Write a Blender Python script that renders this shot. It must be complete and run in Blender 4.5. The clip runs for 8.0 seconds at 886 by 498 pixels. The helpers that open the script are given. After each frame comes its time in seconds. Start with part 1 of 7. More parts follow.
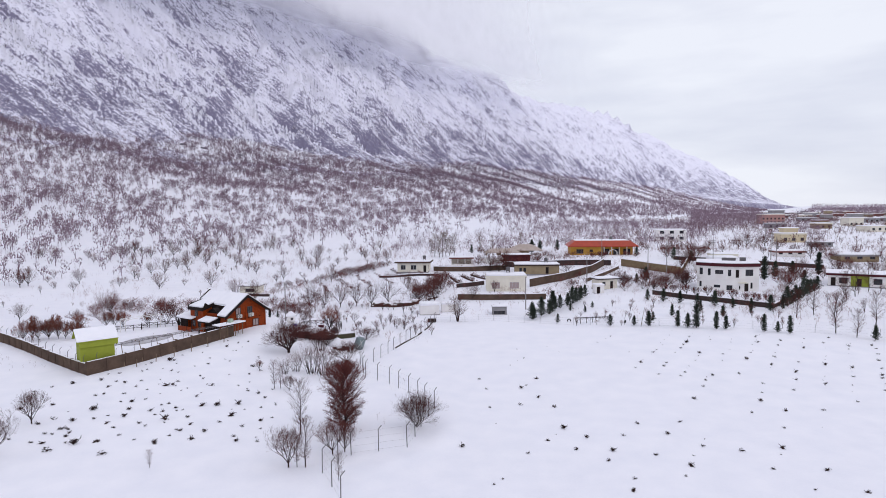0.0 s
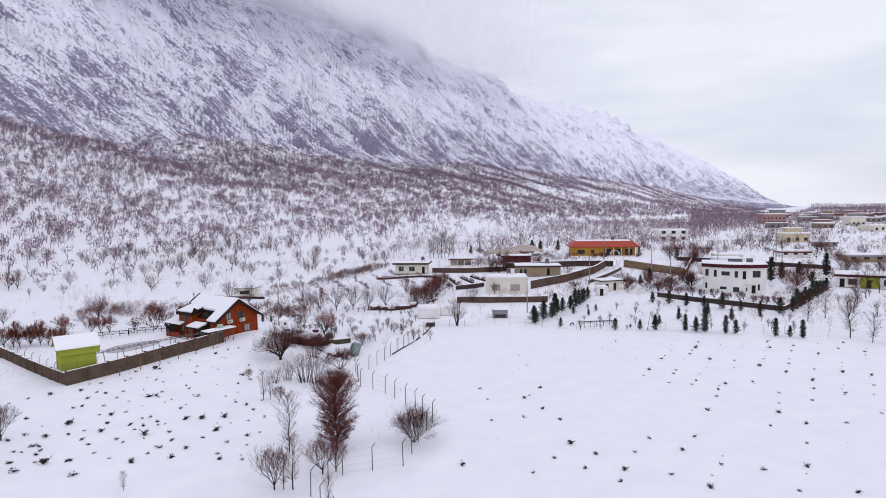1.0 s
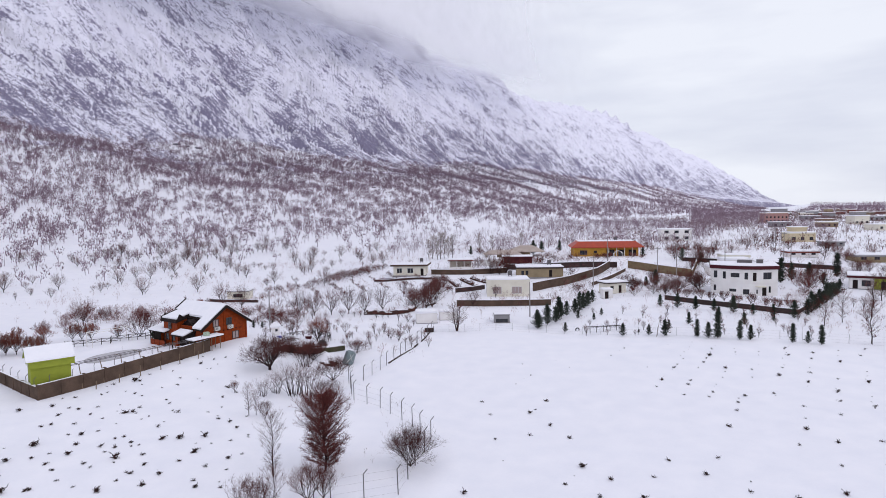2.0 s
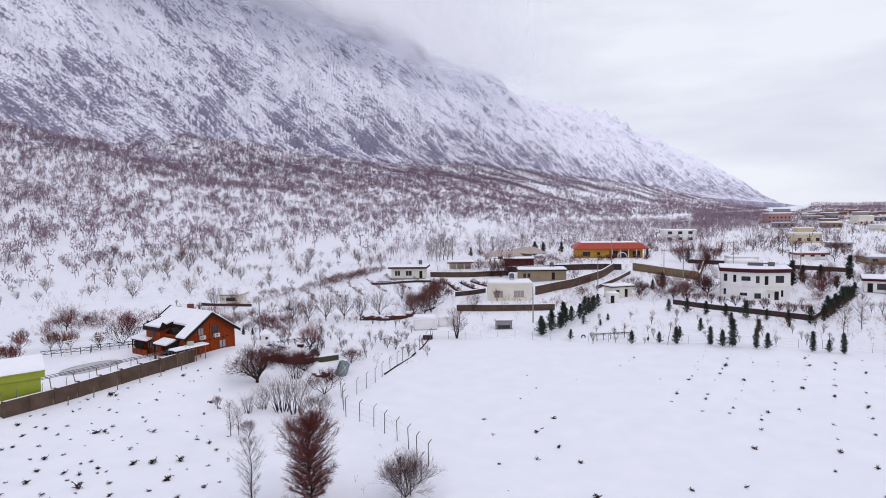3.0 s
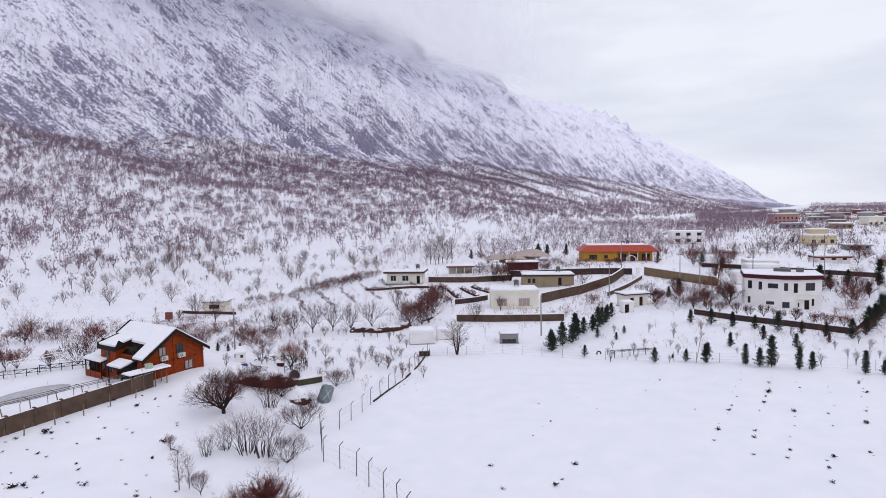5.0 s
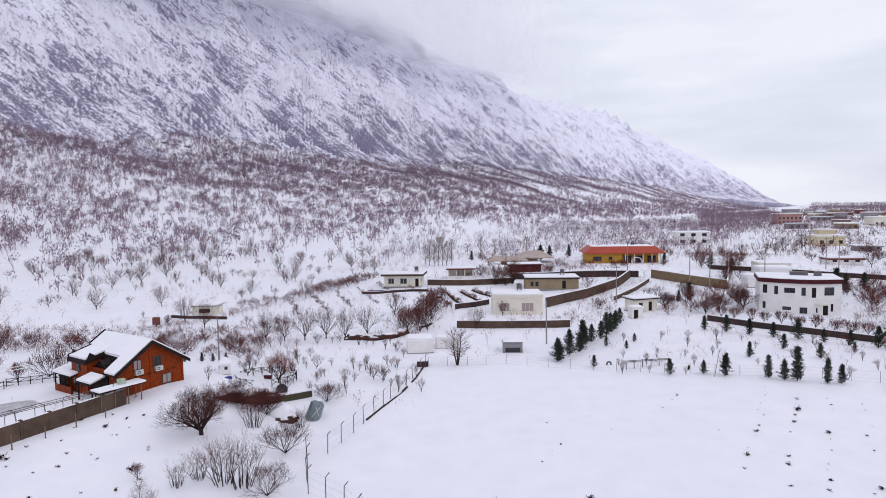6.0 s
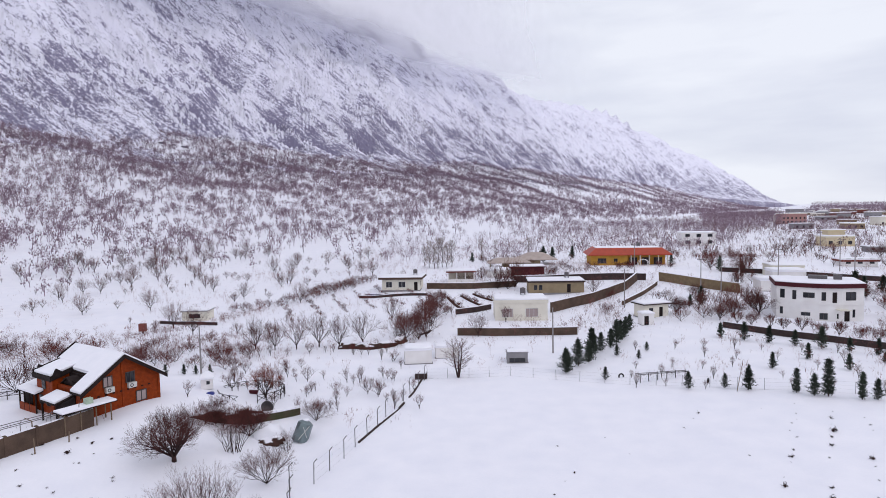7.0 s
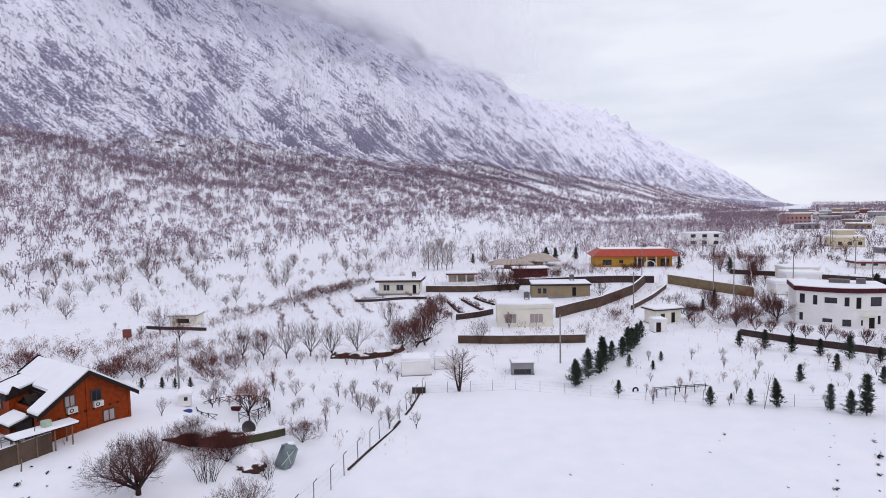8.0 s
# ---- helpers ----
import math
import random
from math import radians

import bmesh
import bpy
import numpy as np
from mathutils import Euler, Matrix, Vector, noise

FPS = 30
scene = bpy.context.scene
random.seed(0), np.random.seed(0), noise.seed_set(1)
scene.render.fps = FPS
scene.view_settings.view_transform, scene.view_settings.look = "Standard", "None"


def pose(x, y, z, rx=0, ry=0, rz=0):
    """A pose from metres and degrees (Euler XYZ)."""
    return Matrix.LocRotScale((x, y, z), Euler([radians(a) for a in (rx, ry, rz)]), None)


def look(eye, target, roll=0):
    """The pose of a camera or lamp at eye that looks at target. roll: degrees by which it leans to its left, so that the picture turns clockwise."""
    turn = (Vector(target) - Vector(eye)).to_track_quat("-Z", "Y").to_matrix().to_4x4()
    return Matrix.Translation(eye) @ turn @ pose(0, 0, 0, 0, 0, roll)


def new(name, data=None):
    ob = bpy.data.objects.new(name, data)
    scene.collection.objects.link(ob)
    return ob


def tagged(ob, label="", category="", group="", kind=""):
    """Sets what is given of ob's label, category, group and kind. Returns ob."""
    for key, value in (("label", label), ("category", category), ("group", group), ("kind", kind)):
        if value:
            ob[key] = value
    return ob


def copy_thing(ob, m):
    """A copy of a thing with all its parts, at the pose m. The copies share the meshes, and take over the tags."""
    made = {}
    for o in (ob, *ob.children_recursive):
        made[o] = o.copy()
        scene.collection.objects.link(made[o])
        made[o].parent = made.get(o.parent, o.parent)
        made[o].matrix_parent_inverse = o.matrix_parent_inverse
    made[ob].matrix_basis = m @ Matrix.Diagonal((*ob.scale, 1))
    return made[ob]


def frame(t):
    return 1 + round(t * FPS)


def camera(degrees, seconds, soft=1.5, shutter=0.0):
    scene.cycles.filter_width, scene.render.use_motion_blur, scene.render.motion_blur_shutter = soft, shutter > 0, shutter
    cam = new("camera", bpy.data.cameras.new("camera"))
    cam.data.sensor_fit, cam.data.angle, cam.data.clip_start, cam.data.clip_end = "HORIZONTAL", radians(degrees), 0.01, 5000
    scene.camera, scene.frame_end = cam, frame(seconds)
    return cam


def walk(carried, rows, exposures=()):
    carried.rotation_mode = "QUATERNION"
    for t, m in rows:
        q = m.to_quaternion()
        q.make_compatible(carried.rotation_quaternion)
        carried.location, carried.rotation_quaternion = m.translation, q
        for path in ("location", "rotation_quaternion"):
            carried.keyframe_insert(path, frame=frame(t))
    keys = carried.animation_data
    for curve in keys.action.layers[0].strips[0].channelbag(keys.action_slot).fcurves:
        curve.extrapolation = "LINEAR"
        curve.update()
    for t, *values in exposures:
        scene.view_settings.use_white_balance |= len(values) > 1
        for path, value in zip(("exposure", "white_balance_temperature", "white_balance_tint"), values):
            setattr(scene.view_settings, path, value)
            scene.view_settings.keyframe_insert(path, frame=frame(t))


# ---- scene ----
cam = camera(74.2, 8.0, soft=0.9)
PATH = [
    (0, (0.294, 3.406, 21.189), (0.259, 5.402, 21.065), -0.7),
    (0.5, (0.309, 5.251, 21.251), (0.276, 7.246, 21.126), -0.8),
    (1, (0.296, 7.14, 21.273), (0.264, 9.136, 21.149), -0.8),
    (1.5, (0.276, 9.491, 21.308), (0.245, 11.487, 21.183), -0.9),
    (3, (0.316, 16.953, 21.567), (0.287, 18.949, 21.443), -1.0),
    (3.5, (0.316, 19.512, 21.663), (0.288, 21.508, 21.539), -1.0),
    (4, (0.3, 22.281, 21.689), (0.273, 24.277, 21.566), -1.0),
    (4.5, (0.309, 24.937, 21.703), (0.282, 26.933, 21.58), -1.0),
    (6, (0.289, 33.34, 21.912), (0.263, 35.336, 21.788), -1.0),
    (6.5, (0.216, 36.182, 22.009), (0.19, 38.178, 21.885), -1.0),
    (7, (0.268, 39.069, 22.036), (0.242, 41.065, 21.913), -1.1),
    (7.5, (0.298, 42.005, 22.03), (0.271, 44.001, 21.908), -1.1),
    (8, (0.259, 45.004, 22.12), (0.233, 47.0, 21.996), -1.1),
]
walk(cam, [(t, look(eye, target, roll)) for t, eye, target, roll in PATH])

# ---- light ----
world = bpy.data.worlds.new("overcast_sky")
scene.world = world
world.use_nodes = True
wn, wl = world.node_tree.nodes, world.node_tree.links
wn.clear()
w_out = wn.new("ShaderNodeOutputWorld")
w_bg = wn.new("ShaderNodeBackground")
w_sky = wn.new("ShaderNodeTexSky")
w_sky.sky_type, w_sky.sun_disc = "NISHITA", False
w_sky.sun_elevation, w_sky.sun_rotation = radians(42), radians(122)
w_tc, w_map = wn.new("ShaderNodeTexCoord"), wn.new("ShaderNodeMapping")
w_map.inputs["Scale"].default_value = (1.6, 1.6, 7.0)
w_noise, w_ramp = wn.new("ShaderNodeTexNoise"), wn.new("ShaderNodeValToRGB")
w_noise.inputs["Scale"].default_value, w_noise.inputs["Detail"].default_value = 1.7, 5.0
w_noise.inputs["Roughness"].default_value = 0.5
w_ramp.color_ramp.elements[0].position, w_ramp.color_ramp.elements[0].color = 0.30, (0.775, 0.805, 0.945, 1)
w_ramp.color_ramp.elements[1].position, w_ramp.color_ramp.elements[1].color = 0.60, (0.972, 1.0, 1.10, 1)
w_scale, w_mix = wn.new("ShaderNodeMix"), wn.new("ShaderNodeMix")
w_scale.data_type = w_mix.data_type = "RGBA"
w_scale.blend_type, w_scale.inputs["Factor"].default_value = "MULTIPLY", 1.0
w_scale.inputs["B"].default_value = (0.1, 0.1, 0.1, 1)
w_mix.inputs["Factor"].default_value = 0.92
wl.new(w_tc.outputs["Generated"], w_map.inputs["Vector"])
wl.new(w_map.outputs["Vector"], w_noise.inputs["Vector"])
wl.new(w_noise.outputs["Fac"], w_ramp.inputs["Fac"])
wl.new(w_sky.outputs["Color"], w_scale.inputs["A"])
wl.new(w_scale.outputs["Result"], w_mix.inputs["A"])
wl.new(w_ramp.outputs["Color"], w_mix.inputs["B"])
wl.new(w_mix.outputs["Result"], w_bg.inputs["Color"])
wl.new(w_bg.outputs["Background"], w_out.inputs["Surface"])
w_bg.inputs["Strength"].default_value = 0.93

sun = new("sun", bpy.data.lights.new("sun", "SUN"))
sun.data.energy, sun.data.angle, sun.data.color = 0.34, radians(25), (1.0, 0.87, 0.86)
sun.matrix_world = look((110, -70, 120), (0, 0, 0))


# ---- materials ----
def material(name, colour, dark=None, scale=4.0, rough=0.8, metal=0.0, bump=0.25, fine=30.0, lines=0.0, vary=0.0, stretch=(1, 1, 1), amount=0.5, dist=0.02):
    """Two scales of noise mix colour and dark; lines: boards per metre of height, as grooves."""
    m = bpy.data.materials.new(name)
    m.use_nodes = True
    n, l = m.node_tree.nodes, m.node_tree.links
    b = n["Principled BSDF"]
    b.inputs["Roughness"].default_value, b.inputs["Metallic"].default_value = rough, metal
    b.inputs["Specular IOR Level"].default_value = 0.15 if rough > 0.5 else 0.5
    tc, mp = n.new("ShaderNodeTexCoord"), n.new("ShaderNodeMapping")
    mp.inputs["Scale"].default_value = stretch
    l.new(tc.outputs["Object"], mp.inputs["Vector"])
    big, small = n.new("ShaderNodeTexNoise"), n.new("ShaderNodeTexNoise")
    for t, s in ((big, scale), (small, fine)):
        t.inputs["Scale"].default_value, t.inputs["Detail"].default_value = s, 4.0
        l.new(mp.outputs["Vector"], t.inputs["Vector"])
    add = n.new("ShaderNodeMath")
    add.operation = "MULTIPLY_ADD"
    add.inputs[1].default_value = 0.35
    l.new(small.outputs["Fac"], add.inputs[0])
    l.new(big.outputs["Fac"], add.inputs[2])
    ramp = n.new("ShaderNodeMapRange")
    ramp.inputs["From Min"].default_value, ramp.inputs["From Max"].default_value = 0.45, 0.95
    ramp.inputs["To Max"].default_value = amount * 2
    l.new(add.outputs[0], ramp.inputs["Value"])
    mix = n.new("ShaderNodeMix")
    mix.data_type = "RGBA"
    dark = dark or tuple(c * 0.7 for c in colour)
    mix.inputs["A"].default_value, mix.inputs["B"].default_value = (*colour, 1), (*dark, 1)
    l.new(ramp.outputs["Result"], mix.inputs["Factor"])
    out = mix.outputs["Result"]
    if vary:
        info, hsv, mr = n.new("ShaderNodeObjectInfo"), n.new("ShaderNodeHueSaturation"), n.new("ShaderNodeMapRange")
        mr.inputs["To Min"].default_value, mr.inputs["To Max"].default_value = 1 - vary, 1 + vary
        l.new(info.outputs["Random"], mr.inputs["Value"])
        l.new(mr.outputs["Result"], hsv.inputs["Value"])
        l.new(out, hsv.inputs["Color"])
        out = hsv.outputs["Color"]
    l.new(out, b.inputs["Base Color"])
    bm_ = n.new("ShaderNodeBump")
    bm_.inputs["Strength"].default_value, bm_.inputs["Distance"].default_value = bump, dist
    l.new(add.outputs[0], bm_.inputs["Height"])
    if lines:
        wave = n.new("ShaderNodeTexWave")
        wave.bands_direction, wave.wave_profile = "Z", "SAW"
        wave.inputs["Scale"].default_value, wave.inputs["Distortion"].default_value = lines * 0.314, 0.15
        l.new(tc.outputs["Object"], wave.inputs["Vector"])
        b2 = n.new("ShaderNodeBump")
        b2.inputs["Strength"].default_value, b2.inputs["Distance"].default_value = 0.6, 0.03
        l.new(wave.outputs["Fac"], b2.inputs["Height"])
        l.new(bm_.outputs["Normal"], b2.inputs["Normal"])
        l.new(b2.outputs["Normal"], b.inputs["Normal"])
    else:
        l.new(bm_.outputs["Normal"], b.inputs["Normal"])
    return m


SNOW = material("snow", (0.90, 0.89, 0.945), (0.83, 0.83, 0.90), 0.35, 0.65, 0, 0.35, 5.0, dist=0.12)
ROOF_SNOW = material("roof_snow", (0.91, 0.90, 0.95), (0.85, 0.85, 0.91), 0.8, 0.6, 0, 0.3, 6.0, dist=0.06)
BARK = material("bark", (0.052, 0.029, 0.027), (0.028, 0.016, 0.016), 3, 0.9, vary=0.25)
TWIG_RED = material("red_brown_twigs", (0.145, 0.042, 0.037), (0.080, 0.025, 0.023), 2, 0.85, vary=0.3)
TWIG_BROWN = material("brown_twigs", (0.135, 0.046, 0.040), (0.075, 0.028, 0.026), 2, 0.85, vary=0.3)
TWIG_GREY = material("grey_twigs", (0.155, 0.115, 0.118), (0.110, 0.082, 0.086), 2, 0.85, vary=0.25)
NEEDLES = material("evergreen_needles", (0.050, 0.064, 0.046), (0.024, 0.031, 0.024), 3, 0.7, vary=0.35)
TIMBER = material("orange_stained_timber", (0.30, 0.046, 0.005), (0.16, 0.023, 0.003), 2.5, 0.55, 0, 0.3, 20, lines=6)
DARKWOOD = material("dark_timber", (0.026, 0.016, 0.015), (0.013, 0.009, 0.009), 4, 0.7)
PALEWOOD = material("weathered_pale_wood", (0.22, 0.16, 0.11), (0.12, 0.085, 0.06), 5, 0.8)
WHITE = material("white_render", (0.84, 0.82, 0.81), (0.74, 0.71, 0.70), 0.5, 0.85, 0, 0.1, 12)
CREAM = material("cream_render", (0.78, 0.74, 0.65), (0.66, 0.62, 0.53), 0.5, 0.85, 0, 0.1, 12)
YELLOW = material("ochre_yellow_render", (0.50, 0.29, 0.055), (0.38, 0.21, 0.04), 0.5, 0.85, 0, 0.1, 12)
TAN = material("tan_render", (0.33, 0.26, 0.165), (0.24, 0.185, 0.12), 0.6, 0.9, 0, 0.15, 12)
LIME = material("lime_green_paint", (0.30, 0.34, 0.045), (0.22, 0.26, 0.035), 0.7, 0.7, 0, 0.1, 14)
MAROON = material("maroon_painted_band", (0.085, 0.016, 0.022), (0.055, 0.012, 0.016), 1, 0.6, 0, 0.1, 14)
REDROOF = material("orange_red_roof_sheet", (0.44, 0.050, 0.016), (0.32, 0.036, 0.013), 0.8, 0.45, 0, 0.1, 14)
BROWNFASCIA = material("dark_brown_fascia", (0.10, 0.062, 0.05), (0.07, 0.045, 0.04), 0.8, 0.7, 0, 0.1, 14)
REDFASCIA = material("faded_red_fascia", (0.20, 0.060, 0.050), (0.13, 0.042, 0.036), 0.8, 0.6, 0, 0.1, 14)
CONCRETE = material("brown_grey_concrete", (0.125, 0.084, 0.063), (0.060, 0.041, 0.032), 0.7, 0.95, 0, 0.5, 8, dist=0.05)
STONE = material("tan_stone_wall", (0.24, 0.175, 0.105), (0.14, 0.10, 0.065), 1.2, 0.95, 0, 0.5, 7, dist=0.05)
SAND = material("sand_yellow_render", (0.64, 0.55, 0.38), (0.55, 0.46, 0.31), 0.6, 0.85, 0, 0.1, 12)
BEIGE = material("beige_roof_sheet", (0.48, 0.40, 0.36), (0.38, 0.31, 0.28), 0.8, 0.7, 0, 0.15, 9)
TYRE = material("black_rubber", (0.018, 0.018, 0.020), None, 5, 0.8)
GREY = material("grey_render", (0.30, 0.29, 0.30), (0.21, 0.20, 0.21), 0.6, 0.9, 0, 0.15, 12)
SOIL = material("bare_brown_soil", (0.085, 0.045, 0.036), (0.045, 0.026, 0.022), 1.0, 1.0, 0, 0.8, 6, dist=0.1)
GLASS = material("dark_window_glass", (0.030, 0.032, 0.040), (0.018, 0.018, 0.022), 1, 0.08, 0, 0.0, 4)
FRAME = material("dark_window_frame", (0.055, 0.045, 0.045), None, 3, 0.5, 0, 0.05)
WFRAME = material("white_window_frame", (0.70, 0.70, 0.70), None, 3, 0.5, 0, 0.05)
CURTAIN = material("pale_pink_curtain", (0.42, 0.34, 0.33), (0.32, 0.25, 0.25), 2, 0.8, 0, 0.2, stretch=(8, 8, 0.2))
STEEL = material("weathered_steel", (0.16, 0.15, 0.16), (0.10, 0.085, 0.085), 6, 0.5, 0.6, 0.1)
TANKM = material("galvanised_tank_sheet", (0.22, 0.27, 0.28), (0.15, 0.19, 0.20), 1.5, 0.35, 0.7, 0.1)
POLEM = material("grey_concrete_pole", (0.30, 0.28, 0.28), (0.22, 0.20, 0.20), 2, 0.8)
BLUE = material("blue_plastic", (0.02, 0.035, 0.25), None, 4, 0.4)
POOLW = material("blue_pool_water", (0.10, 0.17, 0.26), (0.07, 0.12, 0.20), 1, 0.1, 0, 0.05)
DARKBRICK = material("dark_brown_stone", (0.070, 0.048, 0.045), (0.040, 0.028, 0.028), 1.5, 0.95, 0, 0.6, 8, dist=0.05)
MOSSY = material("mossy_dark_stone", (0.085, 0.068, 0.050), (0.045, 0.062, 0.022), 0.9, 0.95, 0, 0.6, 8, dist=0.05)
TWIG_RUST = material("rust_red_twigs", (0.21, 0.058, 0.036), (0.125, 0.036, 0.026), 2, 0.85, vary=0.25)
PALEGREEN = material("pale_green_plastic", (0.42, 0.52, 0.40), None, 4, 0.5)
# red render made pale and pinkish, with distance haze put into the colour
PINKRED = material("hazed_pink_red_render", (0.42, 0.235, 0.215), (0.33, 0.18, 0.165), 0.6, 0.8)
POOLICE = material("grey_frozen_water", (0.36, 0.345, 0.36), (0.62, 0.61, 0.65), 0.7, 0.35, 0, 0.1, 5)
ROCKDARK = material("dark_slope_rock", (0.17, 0.155, 0.19), (0.10, 0.09, 0.115), 0.4, 0.95, 0, 0.8, 3, dist=0.2)
TWIG_PALE = material("pale_brown_twigs", (0.27, 0.20, 0.165), (0.19, 0.14, 0.12), 2, 0.85, vary=0.2)
ACWHITE = material("white_metal_casing", (0.66, 0.65, 0.62), None, 4, 0.45)


def bank_material(base, name):
    """Bare earth or rock on the steep faces, snow where the bank is flat enough to hold it."""
    m = base.copy()
    m.name = name
    n, l = m.node_tree.nodes, m.node_tree.links
    b = n["Principled BSDF"]
    earth = b.inputs["Base Color"].links[0].from_socket
    geo, sep, noi, add, ramp, mix = (n.new("ShaderNode" + k) for k in ("NewGeometry", "SeparateXYZ", "TexNoise", "Math", "MapRange", "Mix"))
    noi.inputs["Scale"].default_value, noi.inputs["Detail"].default_value = 1.6, 5
    add.operation, add.inputs[1].default_value = "MULTIPLY_ADD", 0.7
    mix.data_type = "RGBA"
    mix.inputs["B"].default_value = (0.88, 0.87, 0.93, 1)
    ramp.inputs["From Min"].default_value, ramp.inputs["From Max"].default_value = 0.98, 1.10
    l.new(geo.outputs["Normal"], sep.inputs["Vector"])
    l.new(noi.outputs["Fac"], add.inputs[0]), l.new(sep.outputs["Z"], add.inputs[2])
    l.new(add.outputs[0], ramp.inputs["Value"]), l.new(ramp.outputs["Result"], mix.inputs["Factor"])
    l.new(earth, mix.inputs["A"]), l.new(mix.outputs["Result"], b.inputs["Base Color"])
    return m


EARTH = bank_material(SOIL, "snow_capped_earth")
LEDGE = bank_material(ROCKDARK, "snow_capped_rock")


# ---- mesh helpers ----
def mesh_ob(name, verts, faces, mat, parent=None, label="", smooth=False):
    me = bpy.data.meshes.new(name)
    me.from_pydata([tuple(v) for v in verts], [], [tuple(f) for f in faces])
    me.materials.append(mat)
    if smooth:
        me.polygons.foreach_set("use_smooth", [True] * len(me.polygons))
    me.update()
    ob = new(name, me)
    if parent:
        ob.parent = parent
    if label:
        tagged(ob, label)
    return ob


def tri_ob(name, verts, tris, mat, parent=None):
    """A mesh of many triangles from numpy arrays."""
    me = bpy.data.meshes.new(name)
    nv, nt = len(verts), len(tris)
    me.vertices.add(nv)
    me.vertices.foreach_set("co", np.asarray(verts, np.float32).ravel())
    me.loops.add(nt * 3)
    me.loops.foreach_set("vertex_index", np.asarray(tris, np.int32).ravel())
    me.polygons.add(nt)
    me.polygons.foreach_set("loop_start", np.arange(0, nt * 3, 3, dtype=np.int32))
    me.polygons.foreach_set("loop_total", np.full(nt, 3, np.int32))
    me.update(calc_edges=True)
    me.materials.append(mat)
    ob = new(name, me)
    if parent:
        ob.parent = parent
    return ob


def part(name, bm, mat, parent=None, label="", bevel=0.0, smooth=False):
    if bevel:
        bmesh.ops.bevel(bm, geom=bm.edges[:], offset=bevel, segments=2, affect="EDGES", profile=0.6)
    bmesh.ops.recalc_face_normals(bm, faces=bm.faces[:])
    me = bpy.data.meshes.new(name)
    bm.to_mesh(me)
    bm.free()
    me.materials.append(mat)
    if smooth:
        me.polygons.foreach_set("use_smooth", [True] * len(me.polygons))
    ob = new(name, me)
    if parent:
        ob.parent = parent
    if label:
        tagged(ob, label)
    return ob


def box(bm, x0, x1, y0, y1, z0, z1, m=None):
    vs = [bm.verts.new(Vector((x, y, z))) for z in (z0, z1) for x, y in ((x0, y0), (x1, y0), (x1, y1), (x0, y1))]
    for f in ((0, 3, 2, 1), (4, 5, 6, 7), (0, 1, 5, 4), (1, 2, 6, 5), (2, 3, 7, 6), (3, 0, 4, 7)):
        bm.faces.new([vs[i] for i in f])
    if m is not None:
        for v in vs:
            v.co = m @ v.co
    return bm


def rod(bm, a, b, r0, r1=None, sides=6):
    """A tapered round bar from a to b."""
    a, b = Vector(a), Vector(b)
    r1 = r0 if r1 is None else r1
    z = (b - a).normalized()
    x = z.orthogonal().normalized()
    y = z.cross(x)
    rings = [[bm.verts.new(p + (x * math.cos(k * 2 * math.pi / sides) + y * math.sin(k * 2 * math.pi / sides)) * r) for k in range(sides)] for p, r in ((a, r0), (b, r1))]
    for k in range(sides):
        j = (k + 1) % sides
        bm.faces.new((rings[0][k], rings[0][j], rings[1][j], rings[1][k]))
    bm.faces.new(rings[0][::-1])
    bm.faces.new(rings[1])
    return bm


def prism(bm, outline, z0, z1):
    """An upright prism on a plan outline given anticlockwise."""
    lo = [bm.verts.new((x, y, z0)) for x, y in outline]
    hi = [bm.verts.new((x, y, z1)) for x, y in outline]
    n = len(outline)
    bm.faces.new(lo[::-1])
    bm.faces.new(hi)
    for i in range(n):
        j = (i + 1) % n
        bm.faces.new((lo[i], lo[j], hi[j], hi[i]))
    return bm


def empty(name, m, label="", category="", group=""):
    ob = new(name)
    ob.matrix_basis = m
    return tagged(ob, label, category, group)


def heading(x, y, z, dx, dy):
    """A pose at x, y, z whose local x runs along dx, dy in plan."""
    return pose(x, y, z, 0, 0, math.degrees(math.atan2(dy, dx)))


# ---- relief of the land ----
RX, RY = 0.53, 0.848           # the way the mountain range and the plots run


def S(a, b, v):
    t = np.clip((np.asarray(v, float) - a) / (b - a), 0, 1)
    return t * t * (3 - 2 * t)


_rng = np.random.default_rng(7)
_lattice = _rng.random((256, 256))


def vnoise(x, y):
    x, y = np.asarray(x, float), np.asarray(y, float)
    xi, yi = np.floor(x).astype(int), np.floor(y).astype(int)
    fx, fy = x - xi, y - yi
    fx, fy = fx * fx * (3 - 2 * fx), fy * fy * (3 - 2 * fy)
    g = lambda i, j: _lattice[(xi + i) % 256, (yi + j) % 256]
    return (g(0, 0) * (1 - fx) + g(1, 0) * fx) * (1 - fy) + (g(0, 1) * (1 - fx) + g(1, 1) * fx) * fy - 0.5


def fbm(x, y, octaves=4, gain=0.5):
    out, a = 0.0, 1.0
    for k in range(octaves):
        out = out + a * vnoise(x * 2**k + 17.3 * k, y * 2**k + 41.7 * k)
        a *= gain
    return out


def slope(u):
    knots = ([-6000, 185, 235, 277, 330, 380, 503, 581, 640, 900], [0, 0, 4, 11, 21, 34, 72, 100, 118, 128])
    return sum(np.interp(np.asarray(u) + o, *knots) for o in (-18, -9, 0, 9, 18)) / 5


